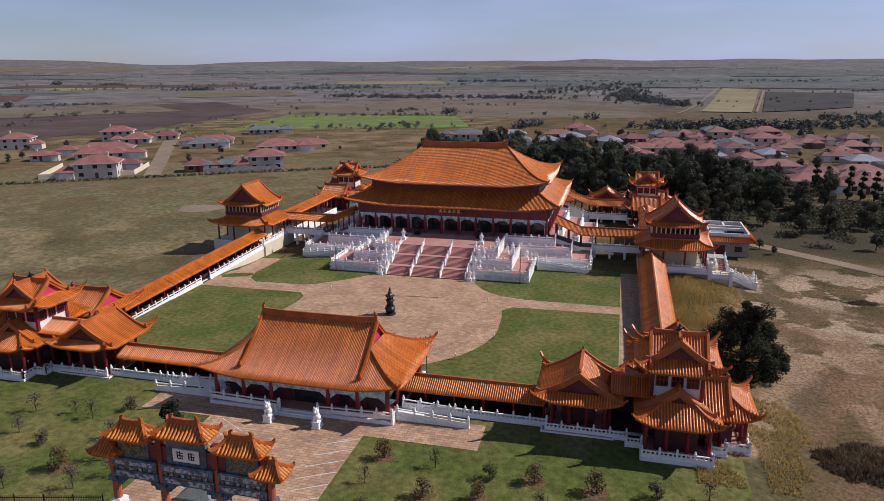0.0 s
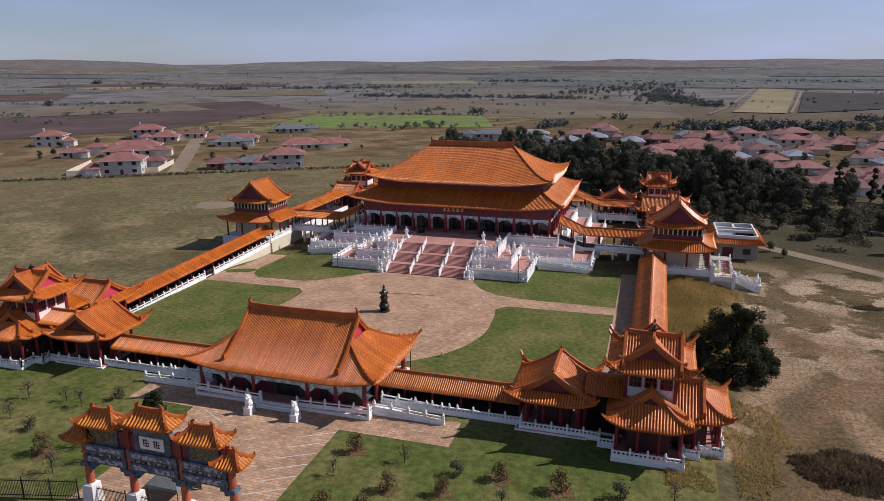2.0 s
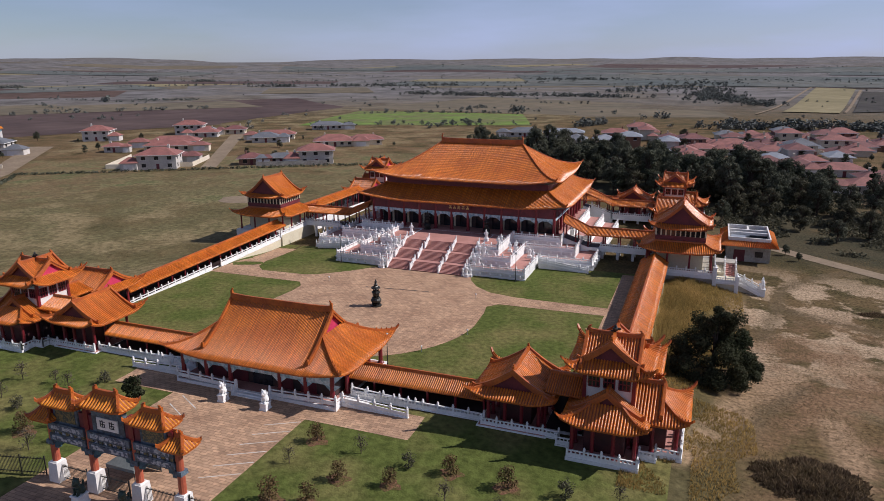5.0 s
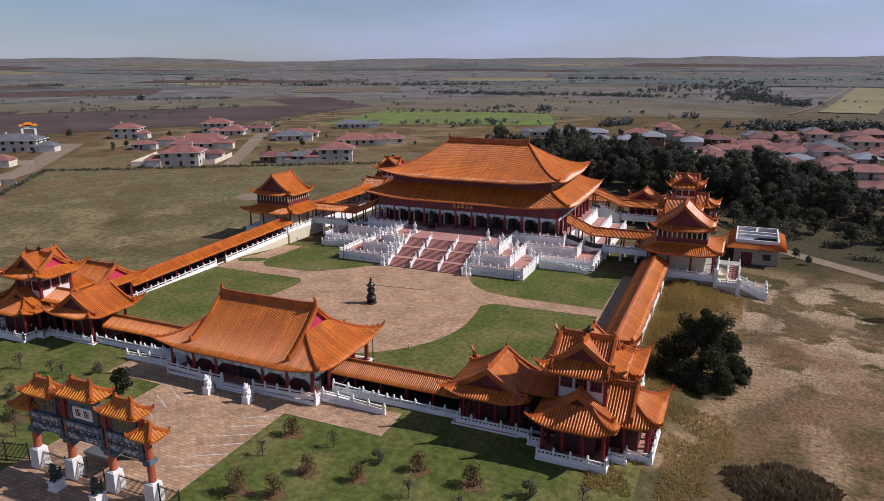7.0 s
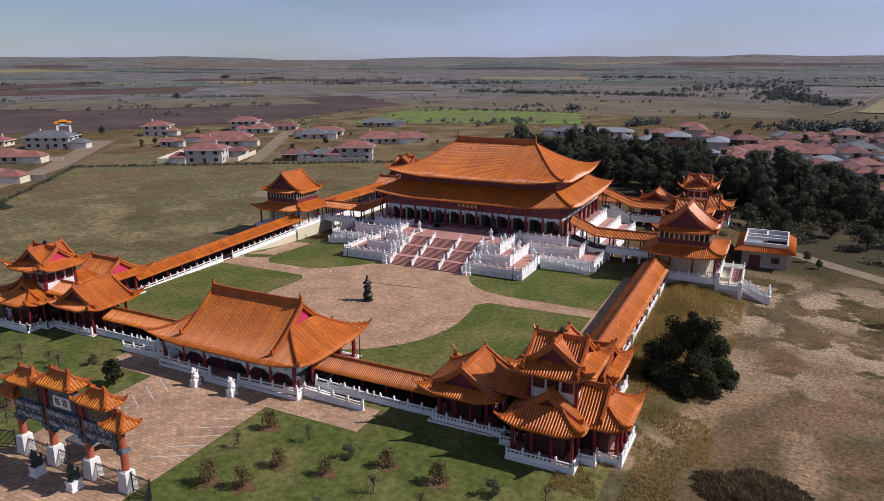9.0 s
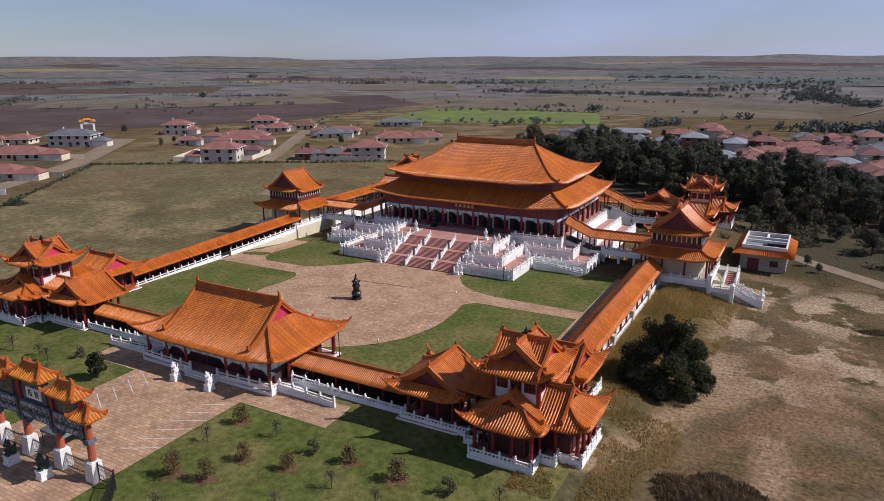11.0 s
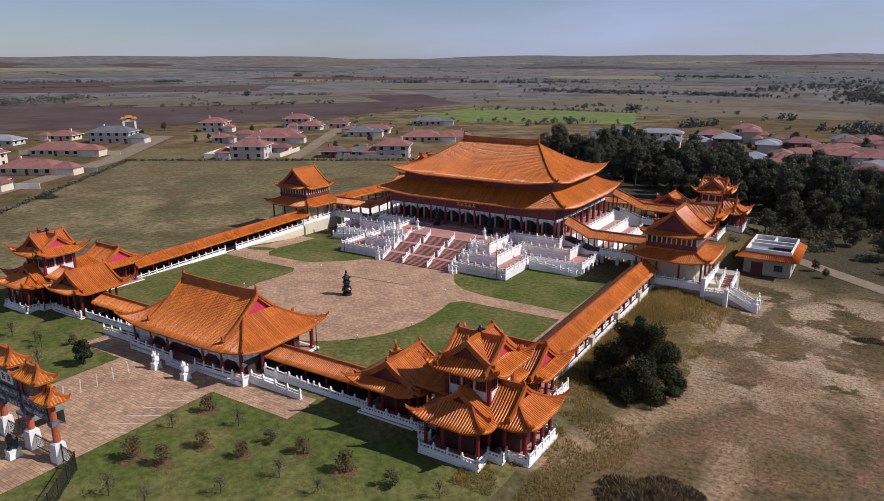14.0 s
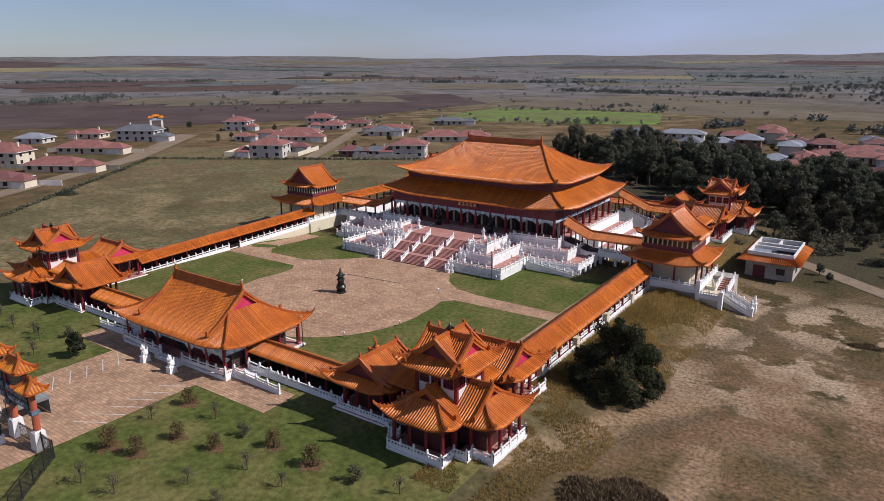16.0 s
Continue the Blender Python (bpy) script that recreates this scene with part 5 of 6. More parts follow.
def land_material():
    """Dry veld: olive and straw grass, bare pale soil where the 'bare' layer says, darker scrub where 'olive' does,
    greyed by painted-in haze where 'far' does.
    """
    m = material("dry_veld", (0.128, 0.085, 0.041), (0.066, 0.053, 0.023), 0.12, 0.95, 2.2, 0.6, 0.9, 2.6, contrast=(0.4, 0.62), spec=0.06)
    nt = m.node_tree
    n, l = nt.nodes, nt.links
    b = n["Principled BSDF"]
    old = b.inputs["Base Color"].links[0].from_socket
    geo = n.new("ShaderNodeNewGeometry")
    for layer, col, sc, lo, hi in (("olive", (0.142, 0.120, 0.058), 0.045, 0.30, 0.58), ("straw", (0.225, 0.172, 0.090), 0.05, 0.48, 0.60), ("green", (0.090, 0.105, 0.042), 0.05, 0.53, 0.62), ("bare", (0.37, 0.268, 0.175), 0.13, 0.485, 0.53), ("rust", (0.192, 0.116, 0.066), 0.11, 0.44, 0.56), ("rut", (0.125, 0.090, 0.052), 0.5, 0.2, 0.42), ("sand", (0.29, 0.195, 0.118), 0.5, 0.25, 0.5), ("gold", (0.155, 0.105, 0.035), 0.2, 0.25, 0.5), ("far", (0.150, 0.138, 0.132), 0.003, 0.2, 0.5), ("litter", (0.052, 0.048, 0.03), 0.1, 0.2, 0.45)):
        at = n.new("ShaderNodeAttribute")
        at.attribute_name = layer
        nz = n.new("ShaderNodeTexNoise")
        nz.inputs["Scale"].default_value = sc
        nz.inputs["Detail"].default_value = 9
        nz.inputs["Roughness"].default_value = 0.65
        l.new(geo.outputs["Position"], nz.inputs["Vector"])
        mr = n.new("ShaderNodeMapRange")
        mr.inputs["From Min"].default_value, mr.inputs["From Max"].default_value = lo, hi
        l.new(nz.outputs["Fac"], mr.inputs["Value"])
        mul = n.new("ShaderNodeMath")
        mul.operation = "MULTIPLY"
        l.new(mr.outputs["Result"], mul.inputs[0])
        l.new(at.outputs["Fac"], mul.inputs[1])
        grain = n.new("ShaderNodeTexNoise")
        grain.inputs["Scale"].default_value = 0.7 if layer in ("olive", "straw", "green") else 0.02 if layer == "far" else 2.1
        grain.inputs["Detail"].default_value = 9
        grain.inputs["Roughness"].default_value = 0.72
        l.new(geo.outputs["Position"], grain.inputs["Vector"])
        hs = n.new("ShaderNodeHueSaturation")
        hs.inputs["Color"].default_value = (*col, 1)
        gr = n.new("ShaderNodeMapRange")
        gr.inputs["From Min"].default_value, gr.inputs["From Max"].default_value = 0.3, 0.7
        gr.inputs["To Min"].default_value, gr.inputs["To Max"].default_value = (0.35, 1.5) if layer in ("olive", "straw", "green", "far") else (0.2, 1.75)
        l.new(grain.outputs["Fac"], gr.inputs["Value"])
        l.new(gr.outputs["Result"], hs.inputs["Value"])
        mx = n.new("ShaderNodeMix")
        mx.data_type = "RGBA"
        l.new(mul.outputs[0], mx.inputs["Factor"])
        l.new(old, mx.inputs["A"])
        l.new(hs.outputs["Color"], mx.inputs["B"])
        old = mx.outputs["Result"]
    l.new(old, b.inputs["Base Color"])
    return m


def near_line(x, y, pts, width):
    """1 on a line through the points, falling to 0 at its width."""
    best = 1e9
    for (ax, ay), (bx, by) in zip(pts, pts[1:]):
        t = clip(((x - ax) * (bx - ax) + (y - ay) * (by - ay)) / ((bx - ax) ** 2 + (by - ay) ** 2))
        best = min(best, math.hypot(x - ax - t * (bx - ax), y - ay - t * (by - ay)))
    return 1 - smooth(best, 0.25 * width, width)


RUTS = (((54.5, 11), (56, 19), (57.2, 25), (60, 24.5), (64, 22), (72, 18.5), (86, 12)), ((57.2, 25), (58, 34), (62, 42), (70, 50)), ((62, -34), (65, -24), (72, -14), (84, -6)), ((66, -38), (70, -26), (77, -18), (90, -11)), ((50.5, -22), (53, -12), (58, -4)))
SANDS = (((45.5, -27), (48, -19.4), (51, -10), (53.2, -6.5), (58, 0.5), (66, 5), (78, 7)), ((58, -30), (61, -20), (60, -12)))


def axis(lo, hi, fine, f0, f1, grow):
    xs = [f0]
    while xs[-1] < f1:
        xs.append(xs[-1] + fine)
    step = fine
    while xs[-1] < hi:
        step *= grow
        xs.append(xs[-1] + step)
    step = fine
    while xs[0] > lo:
        step *= grow
        xs.insert(0, xs[0] - step)
    return xs


gx, gy = axis(-4700, 4700, 1.3, 36, 92, 1.027), axis(-400, 4850, 1.3, -62, 70, 1.027)
gm = MB()
gm.v = [(x, y, land(x, y) - 0.02) for y in gy for x in gx]
w = len(gx)
gm.f = [(j * w + i, j * w + i + 1, (j + 1) * w + i + 1, (j + 1) * w + i) for j in range(len(gy) - 1) for i in range(w - 1)]
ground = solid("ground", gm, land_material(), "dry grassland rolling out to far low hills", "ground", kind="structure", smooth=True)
for layer, fn in (
    ("olive", lambda x, y: smooth(-x, 30, 60) * (1 - smooth(0.58 * y - 0.32 * x, 130, 138)) * (1 - smooth(-x - 0.83 * y, 112, 122)) + 0.8 * smooth(x, 38, 41) * (1 - smooth(x, 46, 54)) * smooth(-y, 6, 16)),
    ("bare", lambda x, y: smooth(x, 45, 55) * (1 - smooth(abs(y - 20), 16, 34)) * 0.9),
    ("rust", lambda x, y: smooth(x, 46, 58) * (1 - smooth(y, 8, 34)) * 0.85 + 0.4 * smooth(math.hypot(x, y), 100, 160) * (1 - smooth(math.hypot(x, y), 300, 420)) * max(smooth(y, 60, 140), smooth(-x, 110, 150))),
    ("straw", lambda x, y: smooth(-x, 34, 60) * (1 - smooth(-x - 0.83 * y, 112, 122)) * 0.9),
    ("green", lambda x, y: smooth(-x, 34, 50) * smooth(y, 40, 80) * (1 - smooth(0.58 * y - 0.32 * x, 130, 138)) * 0.8),
    ("gold", lambda x, y: smooth(x, 37, 40) * (1 - smooth(x + 2.5 * noise.noise((x / 5, y / 5, 2)), 46, 52)) * smooth(y, -14, -4) * (1 - smooth(y, 60, 75))),
    ("litter", lambda x, y: 0.8 * smooth(x, 44, 52) * smooth(y, 48, 62) * (1 - smooth(y, 96, 112)) * (1 - smooth(x, 120, 140)) + smooth(y, 96, 112) * (1 - smooth(y + 0.42 * (x + 20), 184, 196)) * smooth(x, -36, -24) * (1 - 0.6 * smooth(x, 60, 80)) * (1 - smooth(x, 92, 112))),
    ("rut", lambda x, y: 0.75 * max(near_line(x, y, p, 1.7) for p in RUTS) if 40 < x < 100 and -50 < y < 60 else 0),
    ("sand", lambda x, y: 0.8 * max(near_line(x, y, p, 2.6) for p in SANDS) if 40 < x < 100 and -50 < y < 60 else 0),
    # grows with distance and carries the haze painted into the ground
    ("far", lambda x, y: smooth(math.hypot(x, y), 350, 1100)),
):
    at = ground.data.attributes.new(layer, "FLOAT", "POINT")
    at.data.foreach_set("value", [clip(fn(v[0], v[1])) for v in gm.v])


def sheet(name, quads, mat, label, category, up=0.02, n=8):
    """Flat pieces of ground cover that follow the land."""
    mb = MB()
    for q in quads:
        a, b, c, d = [Vector((*p, 0)) for p in q]
        k = len(mb.v)
        for j in range(n + 1):
            for i in range(n + 1):
                p = a.lerp(b, i / n).lerp(d.lerp(c, i / n), j / n)
                mb.v.append((p.x, p.y, land(p.x, p.y) + up))
        mb.f += [(k + j * (n + 1) + i, k + j * (n + 1) + i + 1, k + (j + 1) * (n + 1) + i + 1, k + (j + 1) * (n + 1) + i) for j in range(n) for i in range(n)]
    return solid(name, mb, mat, label, category, kind="structure")


def rect(x0, y0, x1, y1):
    return ((x0, y0), (x1, y0), (x1, y1), (x0, y1))


def outline(name, pts, z, mat, label, category):
    """A flat piece with a curved outline."""
    mb = MB()
    mb.add([(x, y, land(x, y) + z) for x, y in pts], [tuple(range(len(pts)))])
    return solid(name, mb, mat, label, category, kind="structure")


def arc(cx, cy, r, a0, a1, n=24):
    return [(cx + r * math.cos(radians(a0 + (a1 - a0) * i / n)), cy + r * math.sin(radians(a0 + (a1 - a0) * i / n))) for i in range(n + 1)]


sheet("lawn", [rect(-36, -23.5, 36, 30)], LAWN, "green mown lawn within the galleries", "lawn", 0.0, 36)
sheet("lawn", [rect(-70, -75, 44.5, -28.0)], LAWN, "green lawn before the gate", "lawn", 0.0, 48)
# the round court with its two flared necks towards the stairs and the side paths
pts = arc(0, -2.5, 16.6, -180, 0, 40) + [(16.3, 2.6), (15.8, 5.4), (17.2, 7.1)] + [(33, 7.6), (33, 10.9), (18.5, 11.0), (14.2, 12.0), (11.3, 14.2), (9.3, 17.2), (8.8, 18.6)]
pts += [(-8.8, 18.7), (-9.6, 18.2), (-12.5, 14.8), (-17.0, 10.9), (-19.0, 10.2), (-27.5, 9.8), (-29.6, 11.8), (-30.6, 15.5), (-31.0, 20.5), (-31.5, 27), (-35.6, 27), (-35.2, 20), (-35.2, 14), (-35.8, 9.4), (-35.8, 6.1), (-17.5, 6.3), (-16.2, 4.6), (-16.0, 2.0)]
outline("court_paving", pts, 0.03, PAVER, "round court and paths of pale terracotta pavers", "paving")
sheet("court_path", [rect(33, -20, 36.2, 29)], PAVER, "paved strip along the gallery", "path", 0.032)
# thin dark flat strip laid over the court pavers
sheet("dark_court_strip", [((-5.8, 7.65), (-5.8, 7.85), (5.0, 8.98), (5.0, 8.76))], IRON, "narrow dark strip across the round court", "drain", 0.036, 4)
sheet("forecourt", [rect(-9.0, -78, 8.3, -33.5)], PAVER, "paved forecourt with painted bay lines", "paving", 0.03, 16)
sheet("forecourt_strip", [rect(-17.5, -33.5, 20, -29.0)], PAVER, "paved strip before the gate hall", "paving", 0.032, 16)
for i in range(6):
    for s in (-1, 1):
        y = -33.7 - 2.02 * i if s < 0 else -34.1 - 2.0 * i
        x0, x1 = (-7.4, -4.0) if s < 0 else (8.2, 5.0)
        mb = MB()
        a, b = Vector((x0, y, -0.185)), Vector((x1, y - 1.9, -0.185))
        mb.beam([a, b], 0.12, 0.008)
        solid("bay_line", mb, WHITELINE, "worn white painted parking line on the pavers", "road marking", kind="structure")

# ---- fields, roads, hedge ----
sheet("field", [((-320, 185), (-262, 300), (-650, 530), (-790, 300)), ((-270, 302), (-330, 590), (-500, 760), (-655, 535)), ((-395, 118), (-320, 187), (-780, 296), (-800, 180))], PLOUGH, "wide dark ploughed field in the valley", "field", 0.1, 60)
sheet("field", [((-205, 300), (-62, 345), (-100, 470), (-265, 500))], GREENFIELD, "bright green irrigated field", "field", 0.1, 40)
sheet("field", [((-1041, 424), (-760, 690), (-891, 847), (-1300, 560))], REDEARTH, "reddish ploughed field in the valley", "field", 0.1, 40)
sheet("field", [((-310, 560), (-60, 470), (-30, 760), (-260, 860)), ((-50, 452), (60, 505), (46, 629), (-120, 640))], DRYFIELD, "tan grass field in the valley", "field", 0.1, 40)
sheet("field", [((104, 630), (150, 628), (250, 1190), (198, 1230))], STUBBLE, "pale stubble field beyond the suburb", "field", 0.8, 40)
sheet("field", [((163, 645), (275, 765), (360, 1070), (246, 1105))], DARKFIELD, "dark tilled field beyond the suburb", "field", 0.8, 40)
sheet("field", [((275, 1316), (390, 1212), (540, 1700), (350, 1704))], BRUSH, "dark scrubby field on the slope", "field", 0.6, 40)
sheet("road", [((78, 571), (80.5, 571), (196, 1251), (192, 1251)), ((155, 640), (157.5, 640), (252, 1148), (248, 1148))], DIRT, "pale dirt road between the far fields", "road", 0.9, 40)
sheet("road", [((-118, -30), (-128, -28), (-200, 84), (-190, 86)), ((-190, 86), (-200, 84), (-262, 152), (-250, 156)), ((-129, 124), (-134, 121), (-205, 232), (-199, 236))], DIRT, "tan dirt road beside the hedge", "road", 0.12, 20)
sheet("track", [((55, 66), (57, 69), (82, 47), (80, 44)), ((82, 47), (80, 44), (100, 28), (102, 31))], DIRT, "pale dirt track across the dry field", "track", 0.05, 20)
outline("track", [(-76.6 + (6.2 + 0.5 * math.sin(3 * a) + 0.3 * math.sin(7 * a)) * math.cos(a), 68.9 + (5.4 + 0.4 * math.sin(2 * a + 1)) * math.sin(a)) for a in [0.1309 * i for i in range(48)]], 0.05, DIRT, "round pale worn patch in the field", "track")

# ---- plants ----
LEAF = material("dark_foliage", (0.070, 0.078, 0.052), (0.105, 0.104, 0.072), 0.07, 0.7, 3.0, 0.3, island=0.35, spec=0.06)
LEAF2 = material("grey_green_foliage", (0.10, 0.092, 0.058), (0.078, 0.075, 0.05), 0.15, 0.75, 3.0, 0.3, island=0.4, spec=0.06)
RUSTLEAF = material("rust_brown_foliage", (0.165, 0.10, 0.048), (0.11, 0.088, 0.04), 0.5, 0.75, 4.0, 0.3, island=0.4, spec=0.06)
TWIG = material("grey_twigs", (0.105, 0.085, 0.06), (0.07, 0.06, 0.042), 1.0, 0.9, 6.0, 0.3, island=0.3, spec=0.06)
BARK = material("grey_brown_bark", (0.085, 0.065, 0.05), (0.055, 0.042, 0.034), 1.5, 0.9, 8.0, 0.3, 0.5, 12, spec=0.06)
# Far trees paled: haze is put into the leaf colour.
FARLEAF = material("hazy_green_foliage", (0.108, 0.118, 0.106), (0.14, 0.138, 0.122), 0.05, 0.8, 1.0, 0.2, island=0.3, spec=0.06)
STRAW = material("dry_tall_grass", (0.42, 0.285, 0.105), (0.28, 0.20, 0.07), 0.2, 0.9, 3.0, 0.3, island=0.35, spec=0.06)

for m_, s_ in ((STRAW, 0.6), (RUSTLEAF, 0.35), (LEAF, 0.2), (LEAF2, 0.25)):
    let_light_through(m_, s_)


def leaves(mb, rng, lobes, n, size):
    """Small leaf clumps scattered over the lobes (centre, radius), denser at their rims."""
    for _ in range(n):
        c, r = rng.choice(lobes)
        v = Vector((rng.gauss(0, 1), rng.gauss(0, 1), rng.gauss(0, 0.8))).normalized()
        p = Vector(c) + v * r * rng.uniform(0.55, 1.05)
        a = Vector((rng.gauss(0, 1), rng.gauss(0, 1), rng.gauss(0, 0.6))).normalized()
        b = a.cross(v + Vector((0.01, 0.02, 0.3))).normalized()
        s = size * rng.uniform(0.55, 1.3)
        mb.add([p - a * s - b * s * 0.3, p + b * s * 0.75, p + a * s, p - b * s * 0.7 + v * s * 0.3], ((0, 1, 2), (0, 2, 3)))
    return mb


def tree_kind(name, seed, height, spread, n, leaf, mat, label, low=0.35, bark=BARK, lobes_n=9, tall=1.0, lobe=(0.3, 0.5), split=False, masses=()):
    """A tapered trunk with limbs and a lobed crown of small leaf clumps. Returned unplaced, far below nothing: the caller sets it."""
    rng = random.Random(seed)
    th = thing(name, label, "tree", pose(0, 0, 0))
    tk = MB()
    lean = rng.uniform(-0.06, 0.06)
    tk.tube([(0, 0, -0.3), (lean * height * 0.3, 0, height * 0.3), (lean * height * 0.6, lean * height * 0.2, height * 0.75)], height * 0.028, height * 0.008, 7)
    lobes = []
    for i in range(lobes_n if not masses else 0):
        a = 2 * math.pi * i / lobes_n + rng.uniform(-0.4, 0.4)
        q = rng.random()
        z = height * (low + (0.88 - low) * q)
        r = spread * (0.62 - 0.4 * abs(q - 0.35)) * rng.uniform(0.6, 1.1)
        p = Vector((math.cos(a) * r, math.sin(a) * r, z))
        lobes.append((p, spread * rng.uniform(*lobe) * tall))
        st = Vector((lean * height * 0.3, 0, z * 0.62))
        limb = MB() if split else tk
        limb.tube([st, st.lerp(p, 0.5) + Vector((0, 0, 0.05 * height)), p], height * 0.012, height * 0.004, 5)
        if split:
            part("limb", limb, bark, th)
    for u, v, z, r in masses:
        p = Vector((0.84 * u - 0.54 * v, 0.54 * u + 0.84 * v, z * 1.12))
        for _ in range(5):
            lobes.append((p + Vector((rng.gauss(0, 0.45), rng.gauss(0, 0.45), rng.gauss(0, 0.4))) * r, r * rng.uniform(0.4, 0.75)))
        st = Vector((0, 0, 0.55 * p.z + 0.2))
        part("limb", MB().tube([st, st.lerp(p, 0.5) + Vector((0, 0, 0.3)), p], 0.12, 0.04, 6), bark, th)
    if not masses:
        lobes.append((Vector((0, 0, height * 0.86)), spread * lobe[1] * 0.8))
    part("trunk", tk, bark, th)
    part("crown", leaves(MB(), rng, lobes, n, leaf), mat, th)
    return th


def plant(kind, x, y, scale=1.0, yaw=0.0, up=0.0, first=False):
    m = pose(x, y, land(x, y) + up, 0, 0, yaw) @ Matrix.Diagonal((scale, scale, scale, 1))
    if first:
        kind.matrix_basis = m
        return kind
    ob = copy_thing(kind, pose(x, y, land(x, y) + up, 0, 0, yaw))
    ob.matrix_basis = m
    return ob


rng = random.Random(5)
DARKLEAF = material("deep_green_foliage", (0.034, 0.040, 0.020), (0.052, 0.052, 0.028), 0.2, 0.8, 3.0, 0.3, island=0.45, spec=0.05)
let_light_through(DARKLEAF, 0.2)
MASSES = ((0.2, 0, 6.8, 1.3), (-0.8, 0.5, 5.6, 1.5), (1.6, 0.3, 5.4, 1.6), (3.2, 0, 4.4, 1.5), (4.2, 0.5, 3.0, 1.6), (-2.2, 0, 4.0, 1.6), (-3.6, 0.4, 2.6, 1.6), (-4.6, -0.3, 1.3, 1.2), (4.4, -0.6, 1.6, 1.4), (0, -2.2, 3.2, 1.9),
          (2, -2.4, 2.2, 1.9), (-2, -2.4, 1.6, 1.8), (0, 2.4, 3.6, 2.0), (2.5, 2.2, 2.8, 1.8), (-2.4, 2.2, 2.4, 1.8), (0.5, -3.2, 1.2, 1.6), (3.2, -2.6, 0.9, 1.3), (-3.6, -1.8, 0.7, 1.1), (0.6, 0.2, 4.4, 1.9))
big = tree_kind("spreading_tree", 31, 9.0, 5.5, 42000, 0.125, DARKLEAF, "large dark evergreen tree on the dry field", masses=MASSES)
plant(big, 48.0, -4.8, 0.99, first=True)
BRAMBLE = material("dark_dry_bramble", (0.115, 0.080, 0.050), (0.17, 0.122, 0.068), 0.4, 0.9, 3.0, 0.3, island=0.5, spec=0.06)
let_light_through(BRAMBLE, 0.35)


def mound(name, cx, cy, rx, ry, h, n, mat, label, yaw=0.0, seed=3):
    """A low tangle of upright stems, highest in its middle, ragged at its rim."""
    rg = random.Random(seed)
    mb = MB()
    for _ in range(n):
        a, r = rg.uniform(0, 6.2832), rg.random() ** 0.55
        k = 1 + 0.45 * noise.noise((1.3 * math.cos(a), 1.3 * math.sin(a), seed)) + 0.18 * noise.noise((5 * math.cos(a), 5 * math.sin(a), seed))
        x, y = r * k * rx * math.cos(a), r * k * ry * math.sin(a)
        hh = h * (1 - 0.75 * r * r) * rg.uniform(0.5, 1.15) * (0.8 + 0.5 * noise.noise((x / 1.5, y / 1.5, seed)))
        c, s_ = math.cos(yaw), math.sin(yaw)
        X, Y = cx + x * c - y * s_, cy + x * s_ + y * c
        z, t, w_ = land(X, Y) - 0.1, rg.uniform(0, 6.3), rg.uniform(0.04, 0.09)
        u, v = math.cos(t) * w_, math.sin(t) * w_
        dx, dy = rg.gauss(0, 0.25) * hh, rg.gauss(0, 0.25) * hh
        mb.add([(X - u, Y - v, z), (X + u, Y + v, z), (X + u * 0.8 + dx * 0.6, Y + v * 0.8 + dy * 0.6, z + hh * 0.6), (X + dx * 1.5, Y + dy * 1.5, z + hh), (X - u * 0.8 + dx * 0.5, Y - v * 0.8 + dy * 0.5, z + hh * 0.55)], ((0, 1, 2, 4), (4, 2, 3)))
    return solid(name, mb, mat, label, "bush")


mound("bramble_thicket", 56.2, -26.0, 5.4, 4.2, 1.5, 7000, BRAMBLE, "dark dry bramble thicket in the field", 0.3)
mound("low_bush", 70.8, 27.2, 2.4, 1.2, 0.8, 900, BRAMBLE, "low brown bush on the bare soil", 0.1, 4)
mound("low_bush", 79, 31, 1.6, 1.0, 0.7, 500, BRAMBLE, "low brown bush on the bare soil", 0.4, 5)

woods = [tree_kind("evergreen_tree", 50 + i, h, s, 6200, 0.205, mt, "tall dark evergreen in the wood behind the temple", low=lo, lobes_n=34, lobe=(0.10, 0.32))
         for i, (h, s, mt, lo) in enumerate(((14, 4.2, LEAF, 0.3), (12, 4.8, LEAF, 0.2), (15.5, 3.9, LEAF, 0.35), (11, 4.8, LEAF, 0.25), (10, 4.6, LEAF2, 0.2)))]
for t in woods:
    tagged(t, group="trees of the wood")
spots = []
for j in range(15):
    for i in range(30):
        x, y = -42 + i * 5.4 + rng.uniform(-2.2, 2.2), 92 + j * 6.6 + rng.uniform(-2.6, 2.6)
        back = 186 - 0.42 * (x + 20)
        front = 112 - 10 * smooth(x, 30, 60) - 14 * smooth(x, 60, 100)
        if x < 18:
            front = 128
        if front < y < back and not (x < -12 and y < 160) and not (x > 80 and y > 102):
            if x > 62 and rng.random() < (0.3 if x < 78 else 0.62):
                continue
            spots.append((x, y))
used = set()
for x, y in spots:
    k = rng.randrange(5) if x < 60 else rng.choice((1, 3, 4, 0, 3))
    sc = rng.uniform(0.72, 1.08) * (0.88 if x > 62 else 1.0)
    plant(woods[k], x, y, sc, rng.uniform(0, 360), first=k not in used)
    used.add(k)
for x, y, sc in ((49, 84, 0.55), (56, 82, 0.6), (66, 84, 0.62), (72, 74, 0.5), (79, 80, 0.7), (88, 84, 0.75), (93, 70, 0.55), (84, 64, 0.4), (98, 88, 0.8), (76, 92, 0.7), (60, 96, 0.8), (52, 97, 0.85), (101, 76, 0.6), (61, 60, 0.22), (63, 56, 0.18), (47.5, 58, 0.2)):
    plant(woods[3 if sc < 0.6 else 4], x, y, sc, rng.uniform(0, 360))
